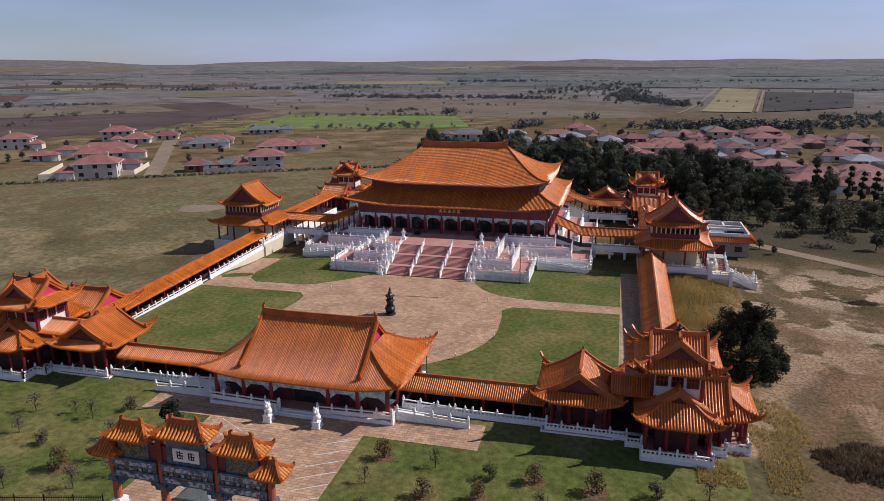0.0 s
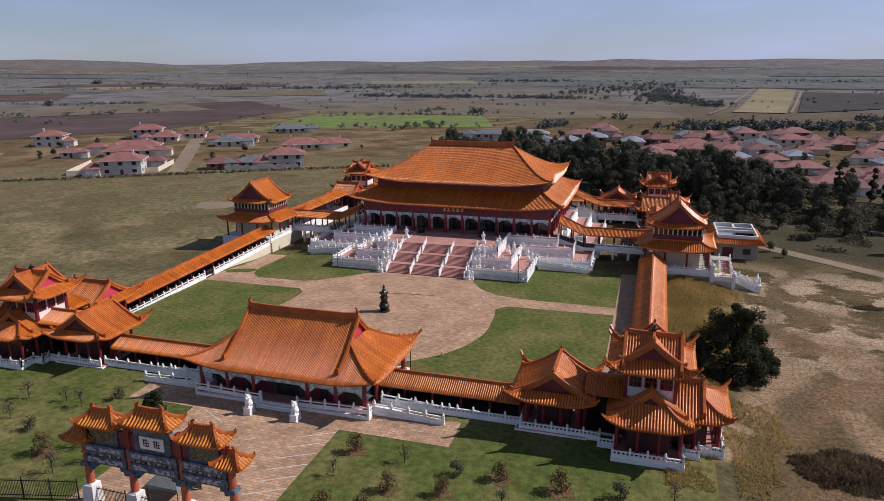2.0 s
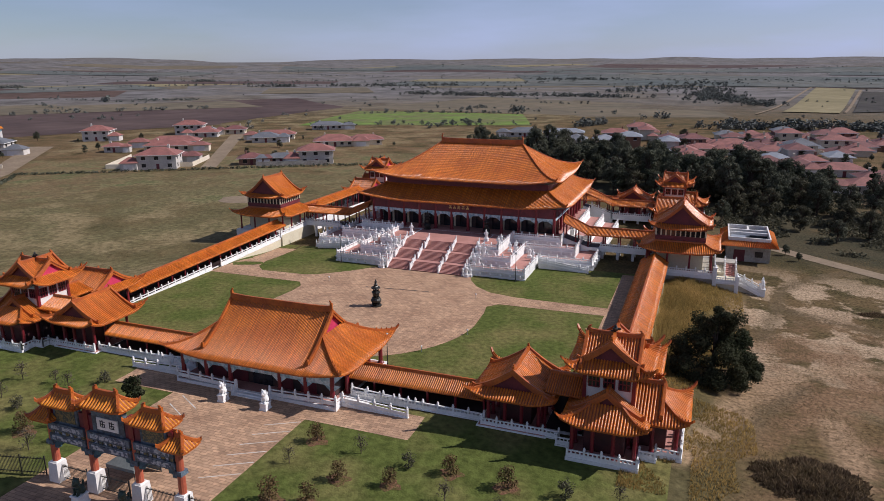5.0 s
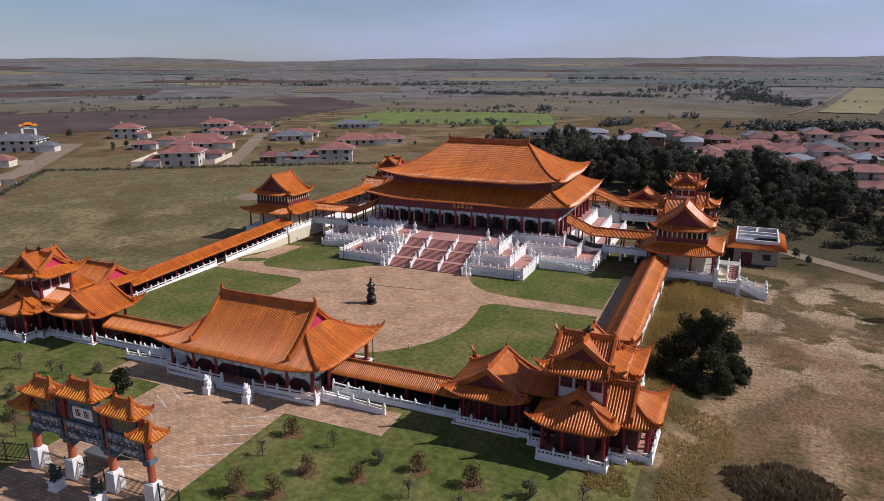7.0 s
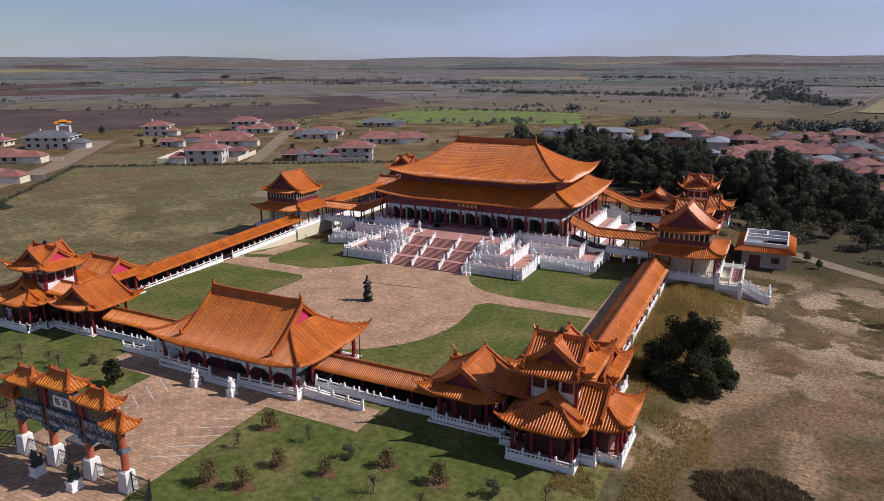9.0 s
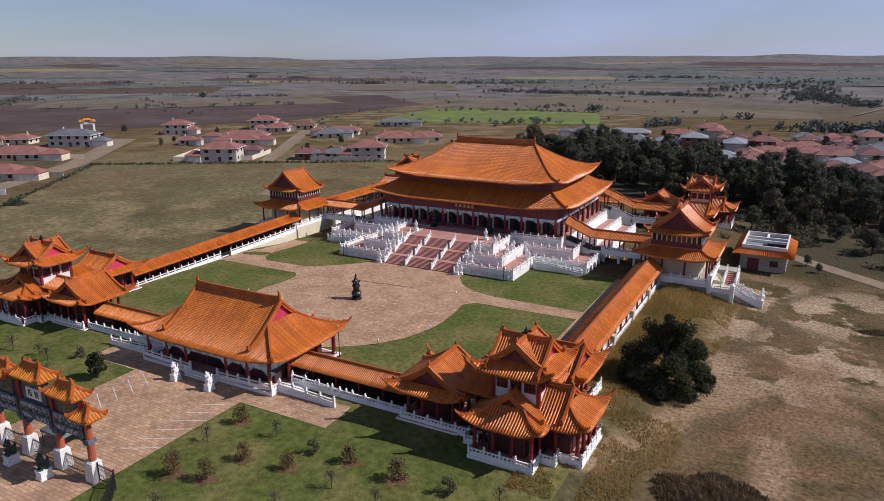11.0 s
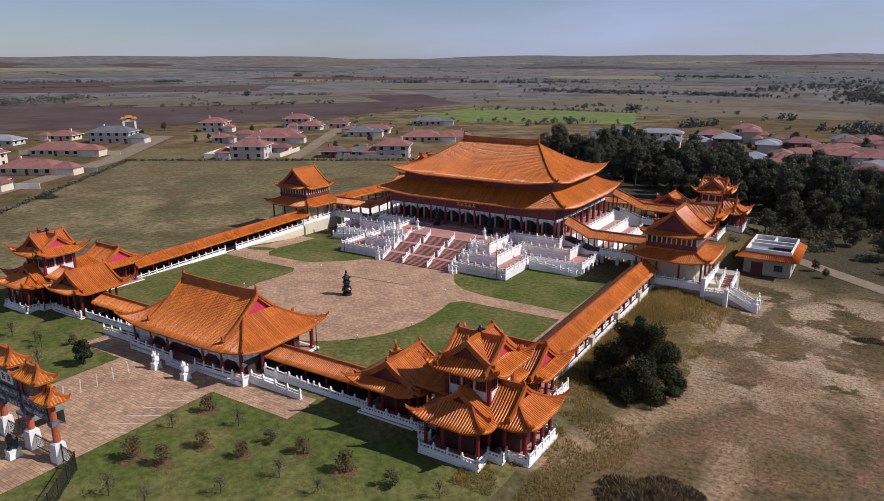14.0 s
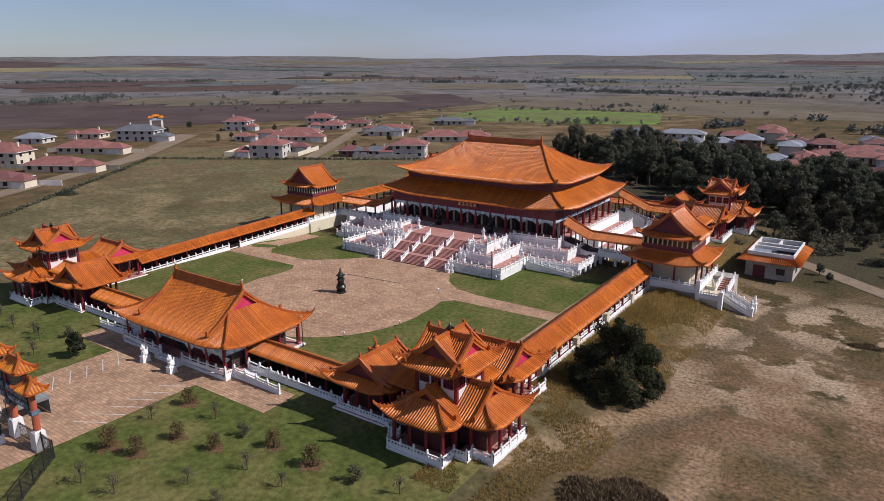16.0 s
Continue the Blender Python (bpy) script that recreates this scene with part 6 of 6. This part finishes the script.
cyp = tree_kind("cypress", 77, 10, 1.15, 2600, 0.2, DARKLEAF, "tall narrow cypress by the suburb", low=0.08, lobes_n=14, tall=1.5)
tagged(cyp, group="row of cypresses")
for i, (x, y) in enumerate(((88, 132), (91, 131), (96, 128), (99, 126.5), (102, 125), (105, 123.5))):
    plant(cyp, x, y, rng.uniform(0.85, 1.1), 40 * i, first=i == 0)

# undergrowth below and before the wood
scrub = MB()
for _ in range(15000):
    x, y = rng.uniform(44, 112), rng.uniform(60, 122)
    if y < 62 + 10 * noise.noise((x / 12, 3.3, 0)) or abs((y - 66) + 0.82 * (x - 55)) < 3 or noise.noise((x / 7, y / 7, 8.2)) < -0.02 - 0.25 * smooth(y, 80, 100) + 0.3 * (1 - smooth(y, 66, 76)):
        continue
    leaves(scrub, rng, [(Vector((x, y, land(x, y) + rng.uniform(0.05, 0.6))), 0.5)], 2, 0.33)
solid("undergrowth", scrub, LEAF2, "dark scrubby undergrowth below the trees", "undergrowth", kind="stuff")

# saplings on the front lawn
sap = [tree_kind("sapling", 90, 2.1, 1.0, 620, 0.085, RUSTLEAF, "young tree with rust-brown leaves on the front lawn", low=0.16, lobes_n=12, split=True),
       tree_kind("bare_sapling", 91, 2.1, 0.95, 240, 0.07, TWIG, "nearly leafless young tree on the front lawn", low=0.2, lobes_n=12, split=True),
       tree_kind("sapling", 92, 2.0, 0.9, 560, 0.085, LEAF2, "young tree with dull green leaves on the front lawn", low=0.16, lobes_n=11, split=True)]
MULCH = material("fallen_red_leaves", (0.16, 0.085, 0.050), (0.10, 0.080, 0.030), 1.6, 0.95, 6.0, 0.5, 0.5, 9, contrast=(0.4, 0.6), spec=0.06)
used = set()
for x, y, k, sc in ((11.7, -36.7, 0, 1.15), (16.8, -37.2, 1, 1.1), (22.0, -37.7, 2, 1.0), (26.0, -37.4, 0, 1.1), (31.4, -37.6, 0, 1.25), (36.4, -37.2, 2, 1.1), (40.8, -36.4, 1, 1.0), (11.3, -41.0, 1, 1.0), (16.9, -41.8, 0, 1.1), (21.6, -40.9, 0, 1.0), (27.0, -41.5, 1, 1.1), (31.6, -41.5, 1, 0.9), (13.0, -46.6, 0, 1.35), (16.2, -45.8, 0, 1.2), (20.4, -50.5, 1, 1.1), (16.4, -51.3, 1, 1.2), (24.5, -46.0, 1, 1.0), (29.0, -46.5, 2, 0.9),
                    (-17.1, -45.7, 0, 1.3), (-26.1, -41.2, 1, 1.1), (-20.9, -36.9, 1, 1.2), (-18.2, -34.3, 2, 1.0), (-23.5, -36.3, 1, 1.0), (-28.0, -37.0, 1, 1.3), (-31.0, -41.0, 1, 1.2), (-22.0, -42.5, 2, 1.0), (-16.0, -40.0, 1, 1.2), (-14.0, -43.5, 1, 1.4), (-13.5, -48.0, 1, 1.3), (-11.5, -45.5, 1, 1.2), (-19.5, -49.5, 1, 1.3), (-34, -36.0, 1, 1.1), (-36, -43, 1, 1.2)):
    plant(sap[k], x, y, sc * 0.86, rng.uniform(0, 360), first=k not in used)
    if k == 0:
        q = x * 1.7 + y
        outline("mulch_patch", [(x + (0.95 + 0.22 * math.sin(3 * a + q) + 0.14 * math.sin(7 * a + 2 * q)) * math.cos(a) * sc, y + (0.85 + 0.2 * math.sin(4 * a + q)) * math.sin(a) * sc) for a in [0.2618 * i for i in range(24)]], 0.02, MULCH, "patch of reddish fallen leaves under a young tree", "leaf litter")
    tagged(sap[k], group="young trees on the lawn")
    used.add(k)
dark = tree_kind("young_cypress", 95, 3.4, 1.5, 2600, 0.13, DARKLEAF, "dark bushy conifer by the forecourt", low=0.2, lobes_n=22, lobe=(0.14, 0.36), split=True)
plant(dark, -11.0, -37.0, 1.0, first=True)

# patchwork of far fields
COVERS = ((STUBBLE, "pale grass field in the far valley"), (PLOUGH, "brown ploughed field in the far valley"), (BRUSH, "grey-green scrub in the far valley"), (DRYFIELD, "dull straw field in the far valley"))
edges = []
for i in range(30):
    d, a = rng.uniform(760, 3300), radians(rng.uniform(-64, 32))
    x, y, t = d * math.sin(a), d * math.cos(a), a + rng.uniform(-0.35, 0.35)
    wx, wy = rng.uniform(0.07, 0.2) * d, rng.uniform(0.04, 0.1) * d
    u, v = (math.cos(t) * wx, -math.sin(t) * wx), (math.sin(t) * wy, math.cos(t) * wy)
    q = [(x - u[0] - v[0], y - u[1] - v[1]), (x + u[0] - v[0], y + u[1] - v[1]), (x + u[0] + v[0], y + u[1] + v[1]), (x - u[0] + v[0], y - u[1] + v[1])]
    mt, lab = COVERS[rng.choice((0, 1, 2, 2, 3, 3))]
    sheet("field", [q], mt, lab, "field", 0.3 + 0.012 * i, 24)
    edges.append((q[0], q[1]) if rng.random() < 0.7 else (q[3], q[2]))

# far trees as one mass, each a few leaf clumps
far = MB()


def far_tree(x, y, s):
    z = land(x, y)
    lobes = [(Vector((x + rng.uniform(-s, s) * 0.6, y + rng.uniform(-s, s) * 0.6, z + s * rng.uniform(0.3, 1.2))), s * 0.55) for _ in range(4)]
    leaves(far, rng, lobes, 70, s * 0.21)


for _ in range(420):
    d, a = 300 + 2600 * rng.random() ** 1.4, radians(rng.uniform(-64, 30))
    x, y = d * math.sin(a), d * math.cos(a)
    if noise.noise((x / 160, y / 160, 0.7)) > 0.1:
        far_tree(x, y, rng.uniform(1.2, 2.6))
for e0, e1 in edges:
    if rng.random() < 0.5:
        continue
    for i in range(int(math.dist(e0, e1) / rng.uniform(8, 30))):
        t = rng.random()
        far_tree(e0[0] + (e1[0] - e0[0]) * t + rng.gauss(0, 5), e0[1] + (e1[1] - e0[1]) * t + rng.gauss(0, 8), rng.uniform(1.8, 3.4))
# thin rows of bushes along the field edges
for _ in range(60):
    d, a, t = rng.uniform(480, 2600), radians(rng.uniform(-64, 30)), rng.uniform(-0.5, 0.5)
    x, y, L = d * math.sin(a), d * math.cos(a), rng.uniform(0.05, 0.16) * d
    for i in range(int(L / rng.uniform(5, 14))):
        q = rng.uniform(-1, 1) * L
        far_tree(x + q * math.cos(t), y + q * math.sin(t) + rng.gauss(0, 3), rng.uniform(0.9, 2.6))
# belts and clumps: from, to, width, how many, size
for x0, y0, x1, y1, wd, cnt, h in ((-778, 310, -820, 450, 40, 70, 5.0), (-1365, 573, -1264, 735, 26, 60, 5.5), (-1178, 812, -1137, 848, 14, 26, 5.0), (-684, 598, -680, 602, 2, 3, 6.5), (-670, 640, -600, 670, 10, 40, 2.6), (-1200, 1235, -1190, 1230, 8, 8, 8.0),
                                   (-1068, 1224, -1020, 1230, 14, 20, 5.5), (-781, 1049, -720, 1080, 14, 26, 5), (-661, 1119, -438, 1213, 40, 60, 5.0), (-388, 904, -60, 893, 26, 130, 4.6), (-93, 1012, 40, 1376, 60, 70, 5.0), (20, 1000, 96, 758, 22, 90, 5.0),
                                   (48, 364, 150, 400, 14, 46, 5.2), (130, 392, 240, 470, 14, 46, 4.6), (-173, 538, -182, 614, 9, 8, 3.6), (-124, 523, -113, 514, 4, 5, 5.0), (-30, 340, -21, 372, 7, 9, 4.2), (5, 456, 14, 462, 2, 2, 5.4), (-115, 309, -112, 370, 14, 10, 2.6),
                                   (-200, 310, -70, 350, 12, 16, 2.4), (-250, 470, -110, 480, 14, 18, 2.6), (126, 318, 128, 322, 2, 2, 5.5), (44, 839, 31, 1158, 40, 70, 5.0), (-346, 1545, -178, 1532, 30, 30, 6.0), (180, 500, 330, 640, 20, 50, 4.6)):
    for _ in range(int(cnt * 2.2)):
        t = rng.random()
        far_tree(x0 + (x1 - x0) * t + rng.gauss(0, wd * 0.5), y0 + (y1 - y0) * t + rng.gauss(0, wd * 0.5), h * rng.uniform(0.3, 0.85))
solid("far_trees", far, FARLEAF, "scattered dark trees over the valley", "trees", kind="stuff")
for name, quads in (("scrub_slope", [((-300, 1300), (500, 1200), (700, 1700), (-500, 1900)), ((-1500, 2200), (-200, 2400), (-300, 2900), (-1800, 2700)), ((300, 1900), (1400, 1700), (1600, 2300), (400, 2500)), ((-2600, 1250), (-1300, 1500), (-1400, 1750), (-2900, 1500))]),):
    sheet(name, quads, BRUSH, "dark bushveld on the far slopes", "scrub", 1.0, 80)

# hedge round the temple's land
hedge = MB()
for a, b in (((-108, -8), (-186, 86)), ((-186, 86), (-70, 150)), ((-70, 150), (-38, 166))):
    a, b = Vector((*a, 0)), Vector((*b, 0))
    for i in range(int((b - a).length / 0.9)):
        p = a.lerp(b, i * 0.9 / (b - a).length)
        lobes = [(Vector((p.x + rng.uniform(-0.5, 0.5), p.y + rng.uniform(-0.5, 0.5), land(p.x, p.y) + rng.uniform(0.2, 0.65))), 0.55)]
        leaves(hedge, rng, lobes, 16, 0.3)
solid("hedge", hedge, LEAF, "rough dark hedge along the boundary", "hedge", kind="stuff")
# tall dry grass on the field outside the gallery
tuft = MB()
for _ in range(42000):
    x, y = 40.2 + 12 * rng.random() ** 1.4, rng.uniform(-34, 60)
    near = 1 - smooth(x, 43, 51)
    if noise.noise((x / 6, y / 6, 1.3)) < 0.2 - 0.9 * near or math.hypot(x - 48.6, y + 5.2) < 3.4:
        continue
    if (x < 46.2 and y < -13 and noise.noise((x / 3, y / 3, 4.4)) < 0.1) or (x > 43 and 30 < y < 60):
        continue
    h = rng.uniform(0.2, 0.45) * (1 + 1.3 * near * smooth(y, -12, 4))
    z = land(x, y) - 0.04
    for _ in range(3):
        a = rng.uniform(0, 6.3)
        c, s = math.cos(a) * 0.03, math.sin(a) * 0.03
        q, r = rng.uniform(-0.5, 0.5) * h, rng.uniform(-0.5, 0.5) * h
        tuft.add([(x - c, y - s, z), (x + c, y + s, z), (x + q, y + r, z + h)], ((0, 1, 2),))
solid("dry_grass", tuft, STRAW, "tufts of tall golden grass beside the gallery", "grass", kind="stuff")
# short tussocks over the open field
VELD = material("olive_tussock", (0.200, 0.140, 0.072), (0.135, 0.108, 0.050), 0.15, 0.95, 2.0, 0.3, island=0.4, spec=0.06)
let_light_through(VELD, 0.6)
sward = MB()
for _ in range(90000):
    x, y = 46 + 62 * rng.random(), rng.uniform(-62, 62)
    if noise.noise((x / 9, y / 9, 6.1)) + 0.5 * noise.noise((x / 2.5, y / 2.5, 1.1)) < 0.0:
        continue
    h, z, a = rng.uniform(0.08, 0.22), land(x, y) - 0.03, rng.uniform(0, 6.3)
    c, s = math.cos(a) * 0.03, math.sin(a) * 0.03
    sward.add([(x - c, y - s, z), (x + c, y + s, z), (x + rng.uniform(-1, 1) * h, y + rng.uniform(-1, 1) * h, z + h)], ((0, 1, 2),))
solid("short_grass", sward, VELD, "short olive tussocks on the dry field", "grass", kind="stuff")

# ---- houses ----
ROOFPINK = material("faded_pink_roof_tile", (0.275, 0.108, 0.088), (0.20, 0.080, 0.066), 0.3, 0.8, 1.5, 0.2, 0.3, 4)
ROOFBROWN = material("brown_roof_tile", (0.190, 0.070, 0.062), (0.135, 0.058, 0.052), 0.3, 0.8, 1.5, 0.2, 0.3, 4)
ROOFGREY = material("slate_grey_roof", (0.10, 0.105, 0.115), (0.14, 0.14, 0.15), 0.3, 0.7, 1.5, 0.2)
ROOFPALE = material("pale_sheet_roof", (0.27, 0.28, 0.30), (0.21, 0.22, 0.24), 0.3, 0.5, 1.5, 0.1)
CREAM = material("cream_house_wall", (0.62, 0.54, 0.42), (0.55, 0.47, 0.36), 0.3, 0.85, 2.0, 0.1)
BRICKWALL = material("face_brick_wall", (0.24, 0.125, 0.085), (0.19, 0.10, 0.07), 0.8, 0.9, 6.0, 0.25)


def house(x, y, w, d, storeys, roof, wall, yaw=29.0, label="", win=True, flat=False):
    """A house of one or two storeys with hipped roof, windows and door."""
    z0 = land(x, y)
    h = 2.7 * storeys
    th = thing("house", label, "house", pose(x, y, z0, 0, 0, yaw), "houses of the suburb")
    a, b = w / 2, d / 2
    part("wall", wall_ring(MB(), -a, -b, a, b, -1.0, h, 0.3), wall, th)
    e, k = 0.95, min(a, b) * 0.95
    rh = k * 0.5 if not flat else 0.5
    rf = MB()
    A, B = a + e, b + e
    if w >= d:
        t = [(-(A - k - e), 0, h + rh), ((A - k - e), 0, h + rh)]
        rf.add([(-A, -B, h), (A, -B, h), (A, B, h), (-A, B, h)] + t, ((0, 1, 5, 4), (1, 2, 5), (2, 3, 4, 5), (3, 0, 4), (3, 2, 1, 0)))
    else:
        t = [(0, -(B - k - e), h + rh), (0, (B - k - e), h + rh)]
        rf.add([(-A, -B, h), (A, -B, h), (A, B, h), (-A, B, h)] + t, ((0, 1, 4), (1, 2, 5, 4), (2, 3, 5), (3, 0, 4, 5), (3, 2, 1, 0)))
    top = part("roof", rf, roof, th)
    part("fascia", wall_ring(MB(), -A, -B, A, B, h - 0.22, h - 0.004, 0.12), WHITEWALL, top)
    if not win:
        return th
    for s in range(storeys):
        zz = 0.85 + 2.7 * s
        n = max(2, int(w / 3.6))
        for i in range(n):
            xx = -a + w * (i + 0.5) / n
            for q in (-1,) if s or i != n // 2 else ():
                wn_ = part("window", MB().boxb(xx - 0.75, q * b - 0.04, zz, xx + 0.75, q * b + 0.02, zz + 1.3), GLASS, th)
                part("window_sill", MB().boxb(xx - 0.85, q * b - 0.14, zz - 0.1, xx + 0.85, q * b - 0.002, zz), WHITEWALL, wn_)
        for i in range(max(1, int(d / 4.5))):
            yy = -b + d * (i + 0.5) / max(1, int(d / 4.5))
            part("window", MB().boxb(a - 0.02, yy - 0.7, zz, a + 0.04, yy + 0.7, zz + 1.3), GLASS, th)
    if roof is not ROOFPALE and not flat:
        # a lower wing with its own roof, and a garage door
        q = 1 if (int(x * 7 + y * 3) % 2) else -1
        ww, wd = w * 0.42, d * 0.6
        x0 = q * (a + ww / 2 - 0.15)
        wing = part("wing", wall_ring(MB(), x0 - ww / 2, -b - 1.2, x0 + ww / 2, -b - 1.2 + wd, -1.0, 2.7, 0.3), wall, th)
        A2, B2, yc = ww / 2 + 0.5, wd / 2 + 0.5, -b - 1.2 + wd / 2
        h2 = min(A2, B2) * 0.55
        part("wing_roof", MB().add([(x0 - A2, yc - B2, 2.7), (x0 + A2, yc - B2, 2.7), (x0 + A2, yc + B2, 2.7), (x0 - A2, yc + B2, 2.7), (x0 - A2 * 0.2, yc, 2.7 + h2), (x0 + A2 * 0.2, yc, 2.7 + h2)], ((0, 1, 5, 4), (1, 2, 5), (2, 3, 4, 5), (3, 0, 4), (3, 2, 1, 0))), roof, th)
        part("garage_door", MB().boxb(x0 - ww * 0.3, -b - 1.25, 0, x0 + ww * 0.3, -b - 1.202, 2.2), WHITEWALL if wall is not WHITEWALL else BASEWALL, wing)
        part("chimney", MB().box(-q * a * 0.5, 0.6, h + rh * 0.2, 0.7, 0.7, rh * 0.9 + 0.5), wall, th)
    part("door", MB().boxb(-0.5 + w * 0.02, -b - 0.05, 0, 0.6 + w * 0.02, -b - 0.002, 2.1), DARKRED, th)
    return th


P, W2 = ROOFPINK, material("weathered_white_wall", (0.56, 0.52, 0.47), (0.44, 0.40, 0.36), 0.2, 0.85, 2.0, 0.12)
HOUSES = ((-150, 118, 14, 10, 2, P, W2, "white two-storey house with pink tiled roof"), (-160, 133, 15, 9, 1, ROOFBROWN, W2, "white house with dusky roof behind a yard wall"),
          (-196, 178, 22, 9, 1, P, CREAM, "long house with pale pink roof"), (-186, 163, 20, 8, 1, P, CREAM, "low house with pink tiled roof"), (-254, 187, 13, 10, 2, P, W2, "white two-storey house with pink roof"),
          (-232, 231, 15, 10, 2, P, W2, "two-storey house with pink roof"), (-212, 220, 13, 9, 1, P, W2, "house with pink roof and white columns"), (-245, 245, 8, 6, 1, P, W2, "small house with pink roof"),
          (-206, 151, 8, 6, 1, P, W2, "small pink-roofed cottage by the road"), (-253, 124, 20, 10, 2, ROOFGREY, W2, "modern white house with dark roof"), (-286, 118, 12, 9, 1, P, CREAM, "cream house with a pink tiled roof"),
          (-229, 84, 22, 11, 1, P, CREAM, "cream house with pink roof"), (-187, 50, 20, 10, 1, P, CREAM, "cream house with salmon roof"), (-217, 47, 12, 10, 2, P, CREAM, "cream two-storey house with pink roof"),
          (-289, 90, 14, 9, 1, ROOFPALE, W2, "white house with pale roof"), (-167, 22, 13, 9, 1, ROOFBROWN, CREAM, "house with dusky pink roof"), (-122, 137, 9, 7, 1, ROOFBROWN, BRICKWALL, "brown face-brick house by the hedge"),
          (-112, 142, 10, 6, 1, ROOFGREY, W2, "grey flat-fronted house by the hedge"), (-99, 147, 13, 9, 2, P, W2, "pale two-storey house with pink roof"), (-110, 146, 6, 6, 1, P, W2, "low pink-roofed wing of a house"),
          (-124, 205, 18, 11, 1, P, CREAM, "house with broad pink roof"), (-112, 214, 16, 9, 1, P, CREAM, "long house with pink roof"), (-172, 281, 18, 8, 1, ROOFGREY, W2, "long dark-roofed farm building"),
          (-208, 240, 11, 8, 1, ROOFBROWN, CREAM, "house with red-brown roof"), (-165, 208, 13, 9, 1, ROOFGREY, W2, "house with dark roof and white garage"), (-168, 222, 18, 8, 1, P, CREAM, "cream house with a pink tiled roof"),
          (-222, 234, 8, 5, 1, ROOFPALE, W2, "small white outbuilding by the road"), (-300, 60, 14, 9, 1, P, CREAM, "cream house with a pink tiled roof"), (-255, 62, 13, 9, 1, P, W2, "cream house with a pink tiled roof"), (-192, 22, 12, 9, 2, P, CREAM, "two-storey house with pink roof"))
for x, y, w_, d_, s_, r_, q_, lab in HOUSES:
    house(x, y, w_ * 1.0, d_ * 1.05, s_, r_, q_, 29, lab)
rng = random.Random(11)
for j in range(9):
    for i in range(15):
        x, y = -30 + i * 13.4 + rng.uniform(-2, 2) + 4 * (j % 2), 196 + j * 13.2 + rng.uniform(-2, 2) - 0.12 * i
        if y < 192 - 0.3 * (x + 20) or (x < 18 and y < 238) or (x < -20) or (j > 5 and rng.random() < 0.5) or rng.random() < 0.26:
            continue
        r_ = rng.choice((P, P, P, P, ROOFBROWN, ROOFBROWN, ROOFBROWN, ROOFBROWN, ROOFGREY, ROOFPALE))
        lab = {P: "suburban house with faded pink tiled roof", ROOFBROWN: "suburban house with brown tiled roof", ROOFGREY: "suburban house with dark grey roof", ROOFPALE: "suburban house with pale sheet roof"}[r_]
        house(x, y, rng.uniform(8.5, 13), rng.uniform(7, 10), 2 if rng.random() < 0.18 else 1, r_, rng.choice((W2, CREAM, CREAM, BRICKWALL)), rng.choice((8, 8, 98, 15)), lab)
for x, y in ((92, 150), (104, 146), (112, 160), (122, 150), (97, 168), (112, 176), (128, 168), (140, 158), (88, 186), (140, 182)):
    r_ = rng.choice((P, ROOFBROWN, P))
    house(x, y, rng.uniform(11, 16), rng.uniform(8, 11), 1, r_, rng.choice((W2, CREAM)), 8, "suburban house with faded pink tiled roof" if r_ is P else "suburban house with brown tiled roof")
house(-48, 274, 16, 9, 1, ROOFGREY, W2, 10, "dark-roofed house beside the wood")
house(-28, 279, 20, 8, 1, ROOFPALE, W2, 10, "long white building with pale roof")
# yard walls of the nearer houses
for a, b in (((-167, 108), (-140, 124)), ((-167, 108), (-182, 136)), ((-140, 124), (-150, 146)), ((-176, 18), (-150, 32)), ((-210, 40), (-168, 62)), ((-245, 74), (-206, 96)), ((-116, 131), (-92, 143))):
    a, b = Vector((*a, 0)), Vector((*b, 0))
    mb = MB()
    n = 8
    mb.beam([(*a.lerp(b, i / n).xy, land(*a.lerp(b, i / n).xy) - 0.2) for i in range(n + 1)], 0.22, 1.9)
    solid("yard_wall", mb, rng.choice((WHITEWALL, BASEWALL, CREAM)), "plastered yard wall round a house", "wall", group="yard walls")
# the second archway by the road
far_arch = thing("road_archway", "small white archway with amber roofs at the road", "archway", pose(-306, 168, land(-306, 168), 0, 0, 60) @ Matrix.Diagonal((0.78, 0.78, 0.78, 1)))
for x in (-4, 4):
    part("pier", MB().box(x, 0, -0.5, 1.4, 1.4, 7.0), WHITEWALL, far_arch)
part("beam", MB().boxb(-4.6, -0.6, 6.5, 4.6, 0.6, 8.4), BLUEBEAM, far_arch)
for x, z, q in ((0, 9.4, 3.2), (-3.6, 8.4, 2.2), (3.6, 8.4, 2.2)):
    rf = MB().add([(x - q, -1.6, z), (x + q, -1.6, z), (x + q, 1.6, z), (x - q, 1.6, z), (x - q * 0.6, 0, z + 1.5), (x + q * 0.6, 0, z + 1.5)], ((0, 1, 5, 4), (1, 2, 5), (2, 3, 4, 5), (3, 0, 4), (3, 2, 1, 0)))
    part("roof", rf, YTILE, far_arch)
part("screen", MB().boxb(-2, -0.4, 8.4, 2, 0.4, 9.4), DARKRED, far_arch)

# garden trees and shrubs among the houses
for i in range(130):
    if i < 90:
        x, y = rng.uniform(-20, 160), rng.uniform(192, 310)
    else:
        x, y = rng.uniform(-300, -95), rng.uniform(10, 250)
        if x > -130 and y < 120 or -x - 0.83 * y < 112 and y < 130:
            continue
    plant(woods[rng.choice((1, 3, 4))], x, y, rng.uniform(0.18, 0.5), rng.uniform(0, 360))
mound("low_bush", -131, 24, 3.2, 2.6, 2.0, 1600, LEAF, "dark rounded bush beside the road", 0.2, 8)
